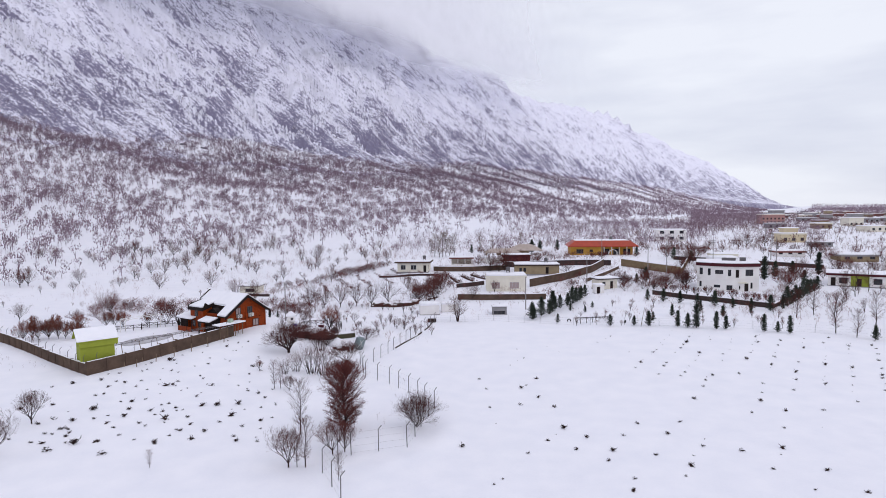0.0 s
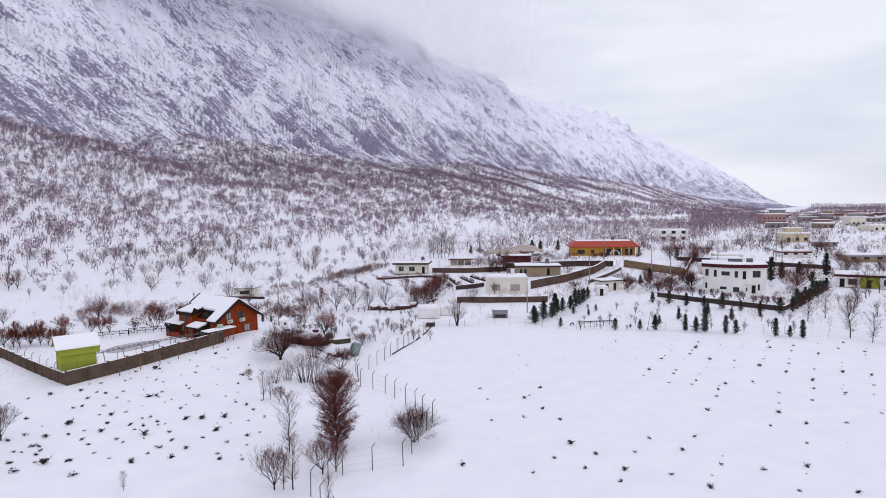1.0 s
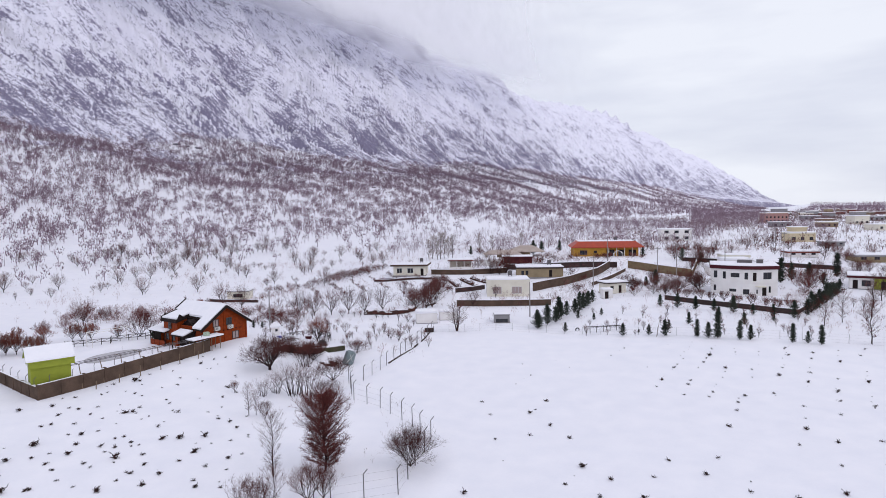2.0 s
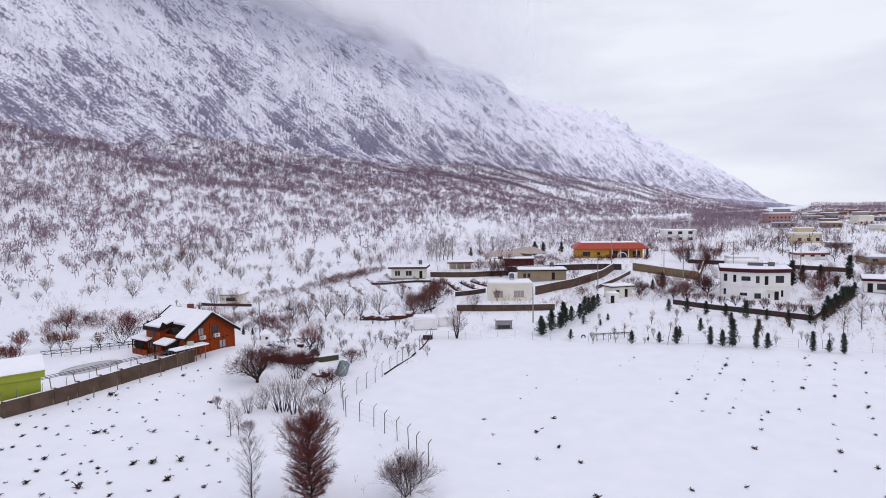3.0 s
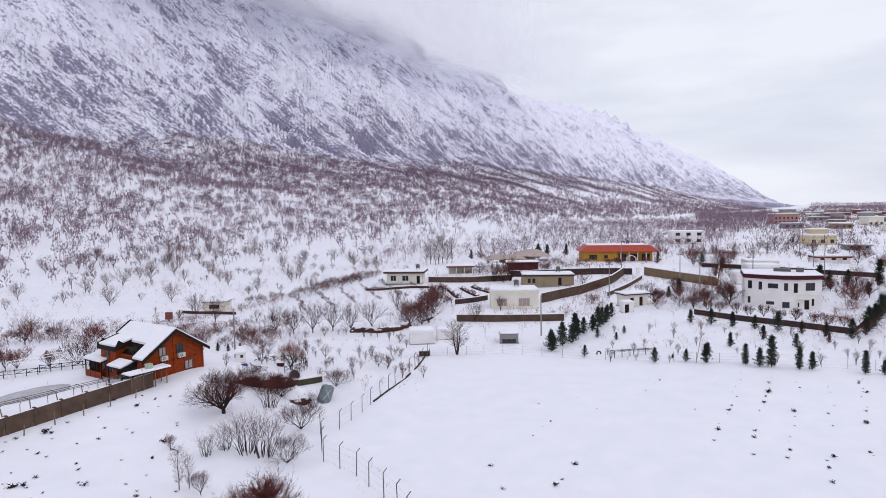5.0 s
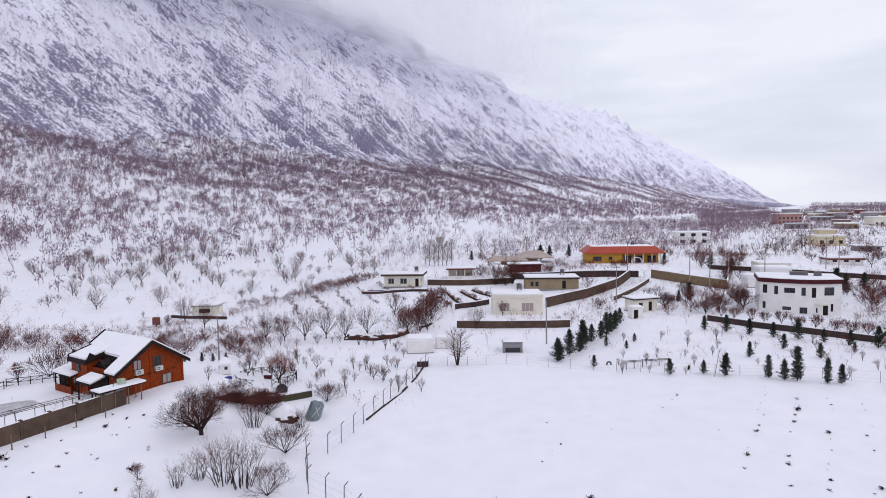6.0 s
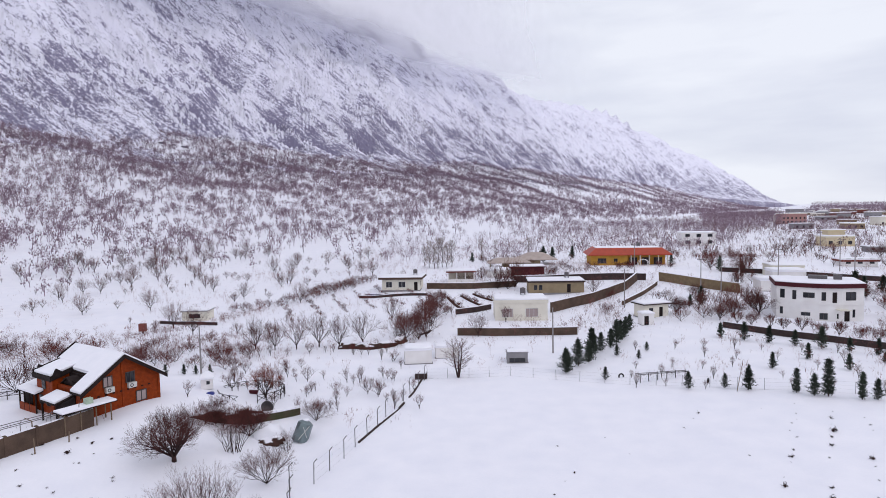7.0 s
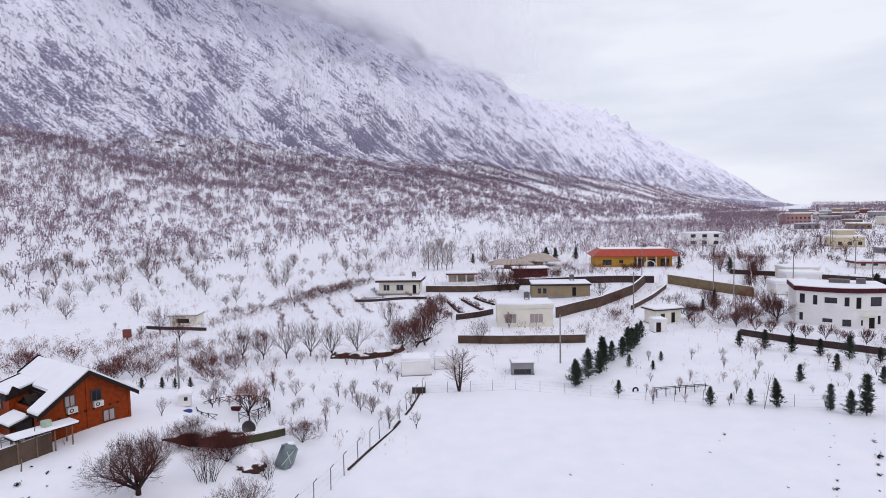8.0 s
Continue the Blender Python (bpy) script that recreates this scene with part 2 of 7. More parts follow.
def land(x, y):
    """The height of the ground at x, y."""
    x, y = np.asarray(x, float), np.asarray(y, float)
    u = -RY * x + RX * y
    r = np.hypot(x, y)
    village = (0.9 * S(116, 140, y) + 0.5 * S(138, 165, y) + 2.6 * S(160, 215, y)) * S(-50, -8, x)
    village = village + 1.1 * S(18, 45, x) * S(78, 104, y)
    yard = 1.3 * S(10, 45, -x) * (1 - S(108, 140, y)) + 0.8 * S(20, 32, -x) * S(76, 92, y) * (1 - S(104, 128, y))
    yard = yard + 0.85 * np.exp(-(((x + 33) / 6.5) ** 2) - ((y - 100.5) / 8) ** 2)
    basin = -2.0 * np.exp(-(((x + 60) / 28) ** 2) - ((y - 170) / 30) ** 2)
    gully = -1.1 * np.exp(-(((x + 15) / 4) ** 2) - ((y - 94) / 5) ** 2)
    drift = 0.32 * np.exp(-(((x - np.interp(y, [44, 50, 55, 58, 65, 70, 76, 84], [-6, -7, -1.4, -0.4, 0.0, -1.8, -5.6, -9.6])) / 0.9) ** 2)) * S(47, 53, y) * (1 - S(72, 84, y))
    far = 3.0 * S(230, 500, y) + 30 * S(2200, 4600, r) * (1 - S(0, 400, u)) * (0.7 + fbm(x / 700, y / 700, 3))
    rough = 0.16 * fbm(x / 9, y / 9, 3) + 0.9 * fbm(x / 70, y / 70, 2) * S(130, 260, r)
    rough = rough + 9 * fbm(x / 90 + 3, y / 90, 4) * S(230, 420, u)
    return village + yard + basin + gully + drift + far + slope(u) + rough


def gz(x, y):
    return float(land(x, y))


# ---- ground ----
def spread(lo, a, b, hi, step, grow):
    """Grid lines: even steps between a and b, growing outside."""
    mid = list(np.arange(a, b + 0.01, step))
    right, s, v = [], step, b
    while v < hi:
        s *= grow
        v += s
        right.append(min(v, hi))
    left, s, v = [], step, a
    while v > lo:
        s *= grow
        v -= s
        left.append(max(v, lo))
    return np.array(left[::-1] + mid + right)


def sheet(name, gx, gy, gzz, mat):
    nx, ny = gx.shape
    verts = np.stack([gx, gy, gzz], -1).reshape(-1, 3)
    i = np.arange(nx * ny).reshape(nx, ny)
    a, b, c, d = i[:-1, :-1].ravel(), i[1:, :-1].ravel(), i[1:, 1:].ravel(), i[:-1, 1:].ravel()
    ob = tri_ob(name, verts, np.concatenate([np.stack([a, b, c], 1), np.stack([a, c, d], 1)]), mat)
    ob.data.polygons.foreach_set("use_smooth", np.ones(len(ob.data.polygons), bool))
    return ob


xs, ys = spread(-4600, -100, 110, 4600, 1.4, 1.06), spread(-500, 30, 220, 4700, 1.4, 1.05)
gx, gy = np.meshgrid(xs, ys, indexing="ij")
ground = tagged(sheet("ground", gx, gy, land(gx, gy), SNOW), "snow-covered fields and valley floor with soft drifts", "ground", kind="structure")


# ---- mountain ----
CREST = [490, 455, 415, 420, 465, 490, 455, 410, 320, 170, 60]      # height of the ridge along the range


def mountain_material():
    m = bpy.data.materials.new("hazed_snow_dusted_rock")
    m.use_nodes = True
    n, l = m.node_tree.nodes, m.node_tree.links
    b = n["Principled BSDF"]
    b.inputs["Roughness"].default_value = 0.9
    geo, sep, tc = n.new("ShaderNodeNewGeometry"), n.new("ShaderNodeSeparateXYZ"), n.new("ShaderNodeTexCoord")
    l.new(geo.outputs["Normal"], sep.inputs["Vector"])
    noises = []

    def dot(way):
        q = n.new("ShaderNodeVectorMath")
        q.operation = "DOT_PRODUCT"
        q.inputs[1].default_value = way
        l.new(tc.outputs["Object"], q.inputs[0])
        return q.outputs["Value"]

    def noise_at(vec, s, rough):
        t = n.new("ShaderNodeTexNoise")
        t.inputs["Scale"].default_value, t.inputs["Detail"].default_value, t.inputs["Roughness"].default_value = s, 6, rough
        l.new(vec, t.inputs["Vector"])
        noises.append(t)

    def beds(across, along, depth):
        """Coordinates that lie with the beds of rock, which dip along the range."""
        q = n.new("ShaderNodeCombineXYZ")
        l.new(dot((RX * 0.72 / across, RY * 0.72 / across, 0.69 / across)), q.inputs[0])
        l.new(dot((RX * 0.62 / along, RY * 0.62 / along, -0.78 / along)), q.inputs[1])
        l.new(dot((-RY / depth, RX / depth, 0.0)), q.inputs[2])
        return q.outputs[0]

    noise_at(tc.outputs["Object"], 0.42, 0.78)
    noise_at(beds(3.0, 13.0, 14.0), 1.0, 0.66)
    noise_at(tc.outputs["Object"], 0.014, 0.5)
    noise_at(beds(13.0, 48.0, 40.0), 1.0, 0.62)

    def mad(a, k, c):
        q = n.new("ShaderNodeMath")
        q.operation = "MULTIPLY_ADD"
        l.new(a, q.inputs[0])
        q.inputs[1].default_value = k
        if isinstance(c, float):
            q.inputs[2].default_value = c
        else:
            l.new(c, q.inputs[2])
        return q.outputs[0]

    v = mad(noises[0].outputs["Fac"], 2.3, -1.26)
    v = mad(noises[1].outputs["Fac"], 1.9, v)
    v = mad(noises[2].outputs["Fac"], 0.75, v)
    v = mad(noises[3].outputs["Fac"], 1.25, v)
    v = mad(sep.outputs["Z"], 0.85, v)
    place, up_ = n.new("ShaderNodeSeparateXYZ"), n.new("ShaderNodeMapRange")
    l.new(tc.outputs["Object"], place.inputs["Vector"])
    up_.inputs["From Min"].default_value, up_.inputs["From Max"].default_value = 70, 250     # less snow lies low down
    up_.inputs["To Min"].default_value, up_.inputs["To Max"].default_value = -0.48, 0.05
    l.new(place.outputs["Z"], up_.inputs["Value"])
    v = mad(up_.outputs["Result"], 1.0, v)
    far_ = n.new("ShaderNodeMapRange")                        # less snow at the far end, to paint in its grey haze
    far_.inputs["From Min"].default_value, far_.inputs["From Max"].default_value = 900, 2600
    far_.inputs["To Min"].default_value, far_.inputs["To Max"].default_value = 0.0, -0.06
    l.new(dot((RX, RY, 0.0)), far_.inputs["Value"])
    v = mad(far_.outputs["Result"], 1.0, v)
    mr = n.new("ShaderNodeMapRange")
    mr.inputs["From Min"].default_value, mr.inputs["From Max"].default_value = 1.84, 2.20
    l.new(v, mr.inputs["Value"])
    mix = n.new("ShaderNodeMix")
    mix.data_type = "RGBA"
    # haze is painted in here: rock paler, rock and snow both bluer
    mix.inputs["A"].default_value, mix.inputs["B"].default_value = (0.235, 0.215, 0.315, 1), (0.88, 0.87, 0.985, 1)
    l.new(mr.outputs["Result"], mix.inputs["Factor"])
    l.new(mix.outputs["Result"], b.inputs["Base Color"])
    bump = n.new("ShaderNodeBump")
    bump.inputs["Strength"].default_value, bump.inputs["Distance"].default_value = 0.45, 3.0
    l.new(mad(noises[1].outputs["Fac"], 0.8, noises[0].outputs["Fac"]), bump.inputs["Height"])
    l.new(bump.outputs["Normal"], b.inputs["Normal"])
    return m


ROCK = mountain_material()
uu = np.concatenate([np.arange(470, 860, 2.9), np.arange(860, 1400, 30)])
ss = np.concatenate([np.arange(-160, 1500, 3.6), 1500 + np.cumsum(3.6 * 1.018 ** np.arange(200))])
ss = ss[ss < 4850]
mu, ms = np.meshgrid(uu, ss, indexing="ij")
wob = 34 * fbm(ms / 260, mu / 900, 4)                       # spurs and bays of the foot
e = mu + wob
face = np.interp(e, [400, 500, 560, 600, 640, 690, 740, 790, 850, 1400], [40, 71, 94, 124, 180, 252, 332, 405, 450, 480])
bed_a, bed_b = ms * 0.72 + face * 0.69, ms * 0.69 - face * 0.72   # across and along the dipping beds
ridge = 1 - np.abs(fbm(bed_a / 58, bed_b / 130 + mu / 200, 5, 0.58)) * 2.2
rib = 1 - np.abs(fbm(ms / 170 + 0.3 * mu / 100, mu / 420 + 3, 3, 0.5)) * 2.2
crag = 1 - np.abs(fbm(bed_a / 20, bed_b / 34 + mu / 40 + 9, 4, 0.6)) * 2.2
warp = 1.6 * fbm(ms / 75, mu / 75 + 5, 3)
ledge = (bed_a / 21 + warp) % 1.0                             # broken edges of the beds, steep on one side
ledge = np.where(ledge < 0.78, ledge / 0.78, (1 - ledge) / 0.22) - 0.5
step = (bed_a / 8.3 + bed_b / 46 + 2.1 * warp) % 1.0
step = np.where(step < 0.7, step / 0.7, (1 - step) / 0.3) - 0.5
broken = S(-0.25, 0.2, fbm(bed_a / 40, bed_b / 55 + 2, 3))
steep = S(535, 640, e)
rough_top = 1 - 0.72 * S(1300, 2600, ms)
height = face + steep * (58 * (rib - 0.6) + 30 * (ridge - 0.6) * rough_top + (20 * (crag - 0.6) + (11 * ledge + 5 * step) * broken * (1 - S(1050, 1450, ms))) * rough_top) + (1 - steep) * 3 * fbm(ms / 30, mu / 30, 3)
mv = mu - 370 * S(2500, 4300, ms)                        # the range bends towards the valley far off
crest = np.interp(ss, [0, 1448, 1700, 1943, 2300, 2600, 2900, 3200, 3600, 4300, 4850], CREST)
crest = crest * (1 + 0.035 * fbm(ss / 160, ss * 0 + 4.2, 4))
height = height * (crest / 480)[None, :]
mx, my = RX * ms - RY * mv, RY * ms + RX * mv
height = np.where(mu < 500, land(mx, my) - 14 + (mu - 470) * 0.55, height)
mountain = tagged(sheet("mountain", mx, my, height, ROCK), "steep grey rock mountain range dusted with snow", "mountain", kind="structure")


# ---- low cloud on the ridge ----
def cloud_material():
    m = bpy.data.materials.new("low_cloud")
    m.use_nodes = True
    n, l = m.node_tree.nodes, m.node_tree.links
    b, out = n["Principled BSDF"], n["Material Output"]
    b.inputs["Base Color"].default_value, b.inputs["Roughness"].default_value = (0.86, 0.86, 0.90, 1), 1.0
    tc, sep, noi = n.new("ShaderNodeTexCoord"), n.new("ShaderNodeSeparateXYZ"), n.new("ShaderNodeTexNoise")
    noi.inputs["Scale"].default_value, noi.inputs["Detail"].default_value = 0.006, 5
    l.new(tc.outputs["Object"], noi.inputs["Vector"])
    l.new(tc.outputs["Object"], sep.inputs["Vector"])
    add = n.new("ShaderNodeMath")
    add.operation = "MULTIPLY_ADD"
    add.inputs[1].default_value = 0.55
    l.new(noi.outputs["Fac"], add.inputs[0])

    def ramp(value, lo, hi, top):
        q = n.new("ShaderNodeMapRange")
        q.interpolation_type = "SMOOTHSTEP"
        q.inputs["From Min"].default_value, q.inputs["From Max"].default_value, q.inputs["To Max"].default_value = lo, hi, top
        l.new(value, q.inputs["Value"])
        return q.outputs["Result"]

    def fall(value, lo, hi):
        q = n.new("ShaderNodeMath")
        q.operation = "SUBTRACT"
        q.inputs[0].default_value = 1.0
        l.new(ramp(value, lo, hi, 1.0), q.inputs[1])
        return q.outputs[0]

    def times(p, q):
        r = n.new("ShaderNodeMath")
        r.operation = "MULTIPLY"
        l.new(p, r.inputs[0]), l.new(q, r.inputs[1])
        return r.outputs[0]

    along = n.new("ShaderNodeVectorMath")
    along.operation = "DOT_PRODUCT"
    along.inputs[1].default_value = (RX, RY, 0)
    l.new(tc.outputs["Object"], along.inputs[0])
    rise = n.new("ShaderNodeMapRange")
    rise.inputs["From Min"].default_value, rise.inputs["From Max"].default_value = 298, 425
    l.new(sep.outputs["Z"], rise.inputs["Value"])
    l.new(rise.outputs["Result"], add.inputs[2])
    thick = ramp(add.outputs[0], 0.34, 0.92, 0.94)
    ragged = n.new("ShaderNodeMath")
    ragged.operation = "MULTIPLY_ADD"
    ragged.inputs[1].default_value = 700
    l.new(noi.outputs["Fac"], ragged.inputs[0])
    l.new(along.outputs["Value"], ragged.inputs[2])
    mr = times(times(thick, fall(ragged.outputs[0], 900, 2300)), fall(sep.outputs["Z"], 400, 900))
    tr, mix = n.new("ShaderNodeBsdfTransparent"), n.new("ShaderNodeMixShader")
    l.new(mr, mix.inputs["Fac"])
    l.new(tr.outputs["BSDF"], mix.inputs[1])
    l.new(b.outputs["BSDF"], mix.inputs[2])
    l.new(mix.outputs["Shader"], out.inputs["Surface"])
    return m


CLOUD = cloud_material()
cs, cz = np.meshgrid(np.linspace(-300, 2500, 2), np.linspace(300, 920, 2), indexing="ij")
for cu in (648, 712):
    cloud = sheet("cloud_bank", RX * cs - RY * cu, RY * cs + RX * cu, cz, CLOUD)
    tagged(cloud, "soft white low cloud hanging on the ridge", "cloud", kind="structure")


# ---- buildings ----
def grown(pts, o):
    """A convex plan outline (anticlockwise), moved outwards by o."""
    out, n = [], len(pts)
    for i in range(n):
        p, a, c = Vector(pts[i]), Vector(pts[i - 1]), Vector(pts[(i + 1) % n])
        e1, e2 = (p - a).normalized(), (c - p).normalized()
        n1, n2 = Vector((e1.y, -e1.x)), Vector((e2.y, -e2.x))
        out.append(tuple(p + (n1 + n2) * (o / max(0.2, 1 + n1.dot(n2)))))
    return out


def wall_panel(bm, m, length, h, holes, th=0.2):
    """A wall along local x with its outer face at y = 0 and rectangular holes (x, z, w, h)."""
    xs = sorted({0, length, *(v for x, z, w, k in holes for v in (x, x + w))})
    zs = sorted({0, h, *(v for x, z, w, k in holes for v in (z, z + k))})

    def quad(*ps):
        bm.faces.new([bm.verts.new(m @ Vector(p)) for p in ps])

    for x0, x1 in zip(xs, xs[1:]):
        for z0, z1 in zip(zs, zs[1:]):
            cx, cz = (x0 + x1) / 2, (z0 + z1) / 2
            if not any(x < cx < x + w and z < cz < z + k for x, z, w, k in holes):
                quad((x0, 0, z0), (x1, 0, z0), (x1, 0, z1), (x0, 0, z1))
                quad((x0, th, z0), (x0, th, z1), (x1, th, z1), (x1, th, z0))
    for x, z, w, k in holes:
        for (ax, az), (bx, bz) in (((x, z), (x + w, z)), ((x + w, z), (x + w, z + k)), ((x + w, z + k), (x, z + k)), ((x, z + k), (x, z))):
            quad((ax, 0, az), (bx, 0, bz), (bx, th, bz), (ax, th, az))
    quad((0, 0, h), (length, 0, h), (length, th, h), (0, th, h))


def opening(root, m, x, z, w, h, kind):
    """A window or a door in a hole of a wall panel: frame and pane, or leaf."""
    bm = bmesh.new()
    t = 0.07
    y0, y1 = 0.05, 0.13
    box(bm, x, x + w, y0, y1, z, z + t, m), box(bm, x, x + w, y0, y1, z + h - t, z + h, m)
    box(bm, x, x + t, y0, y1, z + t, z + h - t, m), box(bm, x + w - t, x + w, y0, y1, z + t, z + h - t, m)
    if kind in "wck":
        mat = FRAME if kind == "w" else WFRAME
        win = part("window", bm, mat, root)
        for k in range(1, max(1, round(w / 0.75))):
            c = x + w * k / round(w / 0.75)
            part("mullion", box(bmesh.new(), c - 0.03, c + 0.03, y0, y1, z + t, z + h - t, m), mat, win)
        g = box(bmesh.new(), x + t, x + w - t, 0.085, 0.10, z + t, z + h - t, m)
        part("pane", g, CURTAIN if kind == "c" else GLASS, win)
    else:
        door = part("door", bm, FRAME, root)
        g = box(bmesh.new(), x + t, x + w - t, 0.08, 0.12, z + t, z + h - t, m)
        part("door_leaf", g, DARKWOOD if kind == "d" else STEEL, door)


def snow_cap(pts, z0, z1, root, name="roof_snow"):
    """A rounded slab of snow on a flat outline."""
    bm = bmesh.new()
    n = len(pts)
    rings = [[bm.verts.new((x, y, z)) for x, y in grown(pts, o)] for o, z in ((-0.02, z0), (0.03, z0 + (z1 - z0) * 0.5), (-0.10, z1 - 0.03), (-0.35, z1), (-1.0, z1 + 0.05))]
    for a, b in zip(rings, rings[1:]):
        for i in range(n):
            bm.faces.new((a[i], a[(i + 1) % n], b[(i + 1) % n], b[i]))
    bm.faces.new(rings[-1])
    return part(name, bm, ROOF_SNOW, root, smooth=True)


FOOTPRINTS = []


def house(name, label, pts, z, h, wall, fascia=None, holes=None, over=0.35, band=0.35, snow=0.28, category="house", group="", sides=None):
    """A flat-roofed house on a plan outline; holes: edge -> [(x, z, w, h, kind)]."""
    holes = holes or {}
    mid = (sum(p[0] for p in pts) / len(pts), sum(p[1] for p in pts) / len(pts))
    FOOTPRINTS.append((*mid, max(math.hypot(p[0] - mid[0], p[1] - mid[1]) for p in pts)))
    x0, y0 = pts[0]
    root = empty(name, pose(x0, y0, z), label, category, group)
    pts = [(x - x0, y - y0) for x, y in pts]
    n = len(pts)
    for i in range(n):
        a, b = Vector(pts[i]), Vector(pts[(i + 1) % n])
        m = heading(a.x, a.y, 0, b.x - a.x, b.y - a.y)
        some = [q for q in holes.get(i, []) if q[0] + q[2] < (b - a).length - 0.05]
        bm = bmesh.new()
        wall_panel(bm, m, (b - a).length, h, [q[:4] for q in some])
        part("wall", bm, (sides or {}).get(i, wall), root)
        for q in some:
            opening(root, m, *q)
    bm = prism(bmesh.new(), grown(pts, over), h + 0.004, h + band)
    part("roof", bm, fascia or wall, root, bevel=0.02)
    if snow:
        snow_cap(grown(pts, over - 0.08), h + band + 0.004, h + band + snow, root)
    bm = prism(bmesh.new(), grown(pts, 0.12), -0.8, 0.12)
    part("plinth", bm, GREY, root)
    return root


def rect(x, y, dx, dy, w, d):
    """A rectangle from its front left corner; the front runs along dx, dy and the depth lies to its left."""
    k = math.hypot(dx, dy)
    dx, dy = dx / k, dy / k
    return [(x, y), (x + dx * w, y + dy * w), (x + dx * w - dy * d, y + dy * w + dx * d), (x - dy * d, y + dx * d)]


def roof_slab(root, m, outline, rise, th, mat, name):
    """A sloped slab: outline in local x, y, with z from rise(x, y)."""
    bm = bmesh.new()
    lo = [bm.verts.new(m @ Vector((x, y, rise(x, y)))) for x, y in outline]
    hi = [bm.verts.new(m @ Vector((x, y, rise(x, y) + th))) for x, y in outline]
    n = len(outline)
    bm.faces.new(lo[::-1]), bm.faces.new(hi)
    for i in range(n):
        bm.faces.new((lo[i], lo[(i + 1) % n], hi[(i + 1) % n], hi[i]))
    return part(name, bm, mat, root, bevel=min(0.08, th * 0.3))


# ---- timber chalet ----
CHX, CHY, CHZ, CW, CD = -36.0, 95.0, 2.15, 7.8, 8.8
chalet = empty("chalet", heading(CHX, CHY, CHZ, RX, RY), "orange-stained timber chalet with a steep snow-covered roof", "house")
EAVE, APEX = 3.2, 5.85
ID = Matrix.Identity(4)
CWIN = [(2.0, 3.0, 0.8, 0.95, "c"), (4.3, 2.95, 0.8, 0.95, "w"), (5.3, 0.7, 1.0, 1.0, "c")]


def gable_wall(bm, w, eave, apex, y, th):
    for yy, flip in ((y, 0), (y + th, 1)):
        ps = [(0, yy, 0), (w, yy, 0), (w, yy, eave), (w / 2, yy, apex), (0, yy, eave)]
        bm.faces.new([bm.verts.new(p) for p in (ps[::-1] if flip else ps)])
    return bm


part("gable_wall", gable_wall(bmesh.new(), CW, EAVE, APEX, 0, 0.2), TIMBER, chalet)
part("gable_wall", gable_wall(bmesh.new(), CW, EAVE, APEX, CD - 0.2, 0.2), TIMBER, chalet)
part("side_wall", box(bmesh.new(), 0, 0.2, 0.2, CD - 0.2, 0, EAVE), TIMBER, chalet)
part("side_wall", box(bmesh.new(), CW - 0.2, CW, 0.2, CD - 0.2, 0, EAVE), TIMBER, chalet)
part("plinth", box(bmesh.new(), -0.1, CW + 0.1, -0.1, CD + 0.1, -1.6, -0.004), STONE, chalet)
part("corner_post", box(bmesh.new(), CW / 2 - 0.10, CW / 2 + 0.10, -0.07, -0.004, 0, APEX - 0.15), TIMBER, chalet)
for cx in (0.0, CW):
    part("corner_post", box(bmesh.new(), cx - 0.12, cx + 0.12, -0.06, 0.18, 0, EAVE), TIMBER, chalet)
for k in range(9):
    part("beam_end", box(bmesh.new(), 0.6 + k * 0.75, 0.78 + k * 0.75, -0.10, -0.004, 2.12, 2.24), DARKWOOD, chalet)
for x, z, w, h, kind in CWIN:
    bm = bmesh.new()
    for q in ((x - 0.08, x + w + 0.08, z - 0.08, z), (x - 0.08, x + w + 0.08, z + h, z + h + 0.08), (x - 0.08, x, z, z + h), (x + w, x + w + 0.08, z, z + h), (x + w / 2 - 0.03, x + w / 2 + 0.03, z, z + h)):
        box(bm, q[0], q[1], -0.09, -0.004, q[2], q[3])
    win = part("window", bm, FRAME, chalet)
    part("pane", box(bmesh.new(), x, x + w, -0.04, -0.02, z, z + h), CURTAIN if kind == "c" else GLASS, win)
for x, z in ((2.05, 2.38), (4.35, 2.33)):
    ac = part("air_conditioner", box(bmesh.new(), x, x + 0.85, -0.42, -0.03, z, z + 0.55), ACWHITE, chalet, "white air conditioner box", bevel=0.03)
    bm = bmesh.new()
    for k in range(16):
        a = k * math.pi / 8
        b2 = (k + 1) * math.pi / 8
        for r0, r1 in ((0.10, 0.19),):
            vs = [(x + 0.3 + math.cos(q) * r, -0.43, z + 0.28 + math.sin(q) * r) for q, r in ((a, r0), (b2, r0), (b2, r1), (a, r1))]
            bm.faces.new([bm.verts.new(v) for v in vs])
    part("fan_grille", bm, FRAME, ac)
PITCH = (APEX - EAVE) / (CW / 2)
rise = lambda x, y: APEX - abs(x - CW / 2) * PITCH
CUT0, CUT1, OPEN, SHED = 1.5, 5.0, 1.4, 2.0
shed = lambda x, y: rise(SHED, y) - (SHED - x) * 0.26


def roof_piece(x0, x1, y0, y1, up, name="roof", snow=False):
    """A rectangle of roof between the plan lines, timber below and snow on top."""
    o = [(x0, y0), (x1, y0), (x1, y1), (x0, y1)]
    roof_slab(chalet, ID, o, up, 0.14, DARKWOOD, name)
    if snow:
        roof_slab(chalet, ID, [(x0 + 0.06, y0 + 0.08), (x1, y0 + 0.08), (x1, y1 - 0.02), (x0 + 0.06, y1 - 0.02)], lambda x, y: up(x, y) + 0.144, 0.26, ROOF_SNOW, name + "_snow")


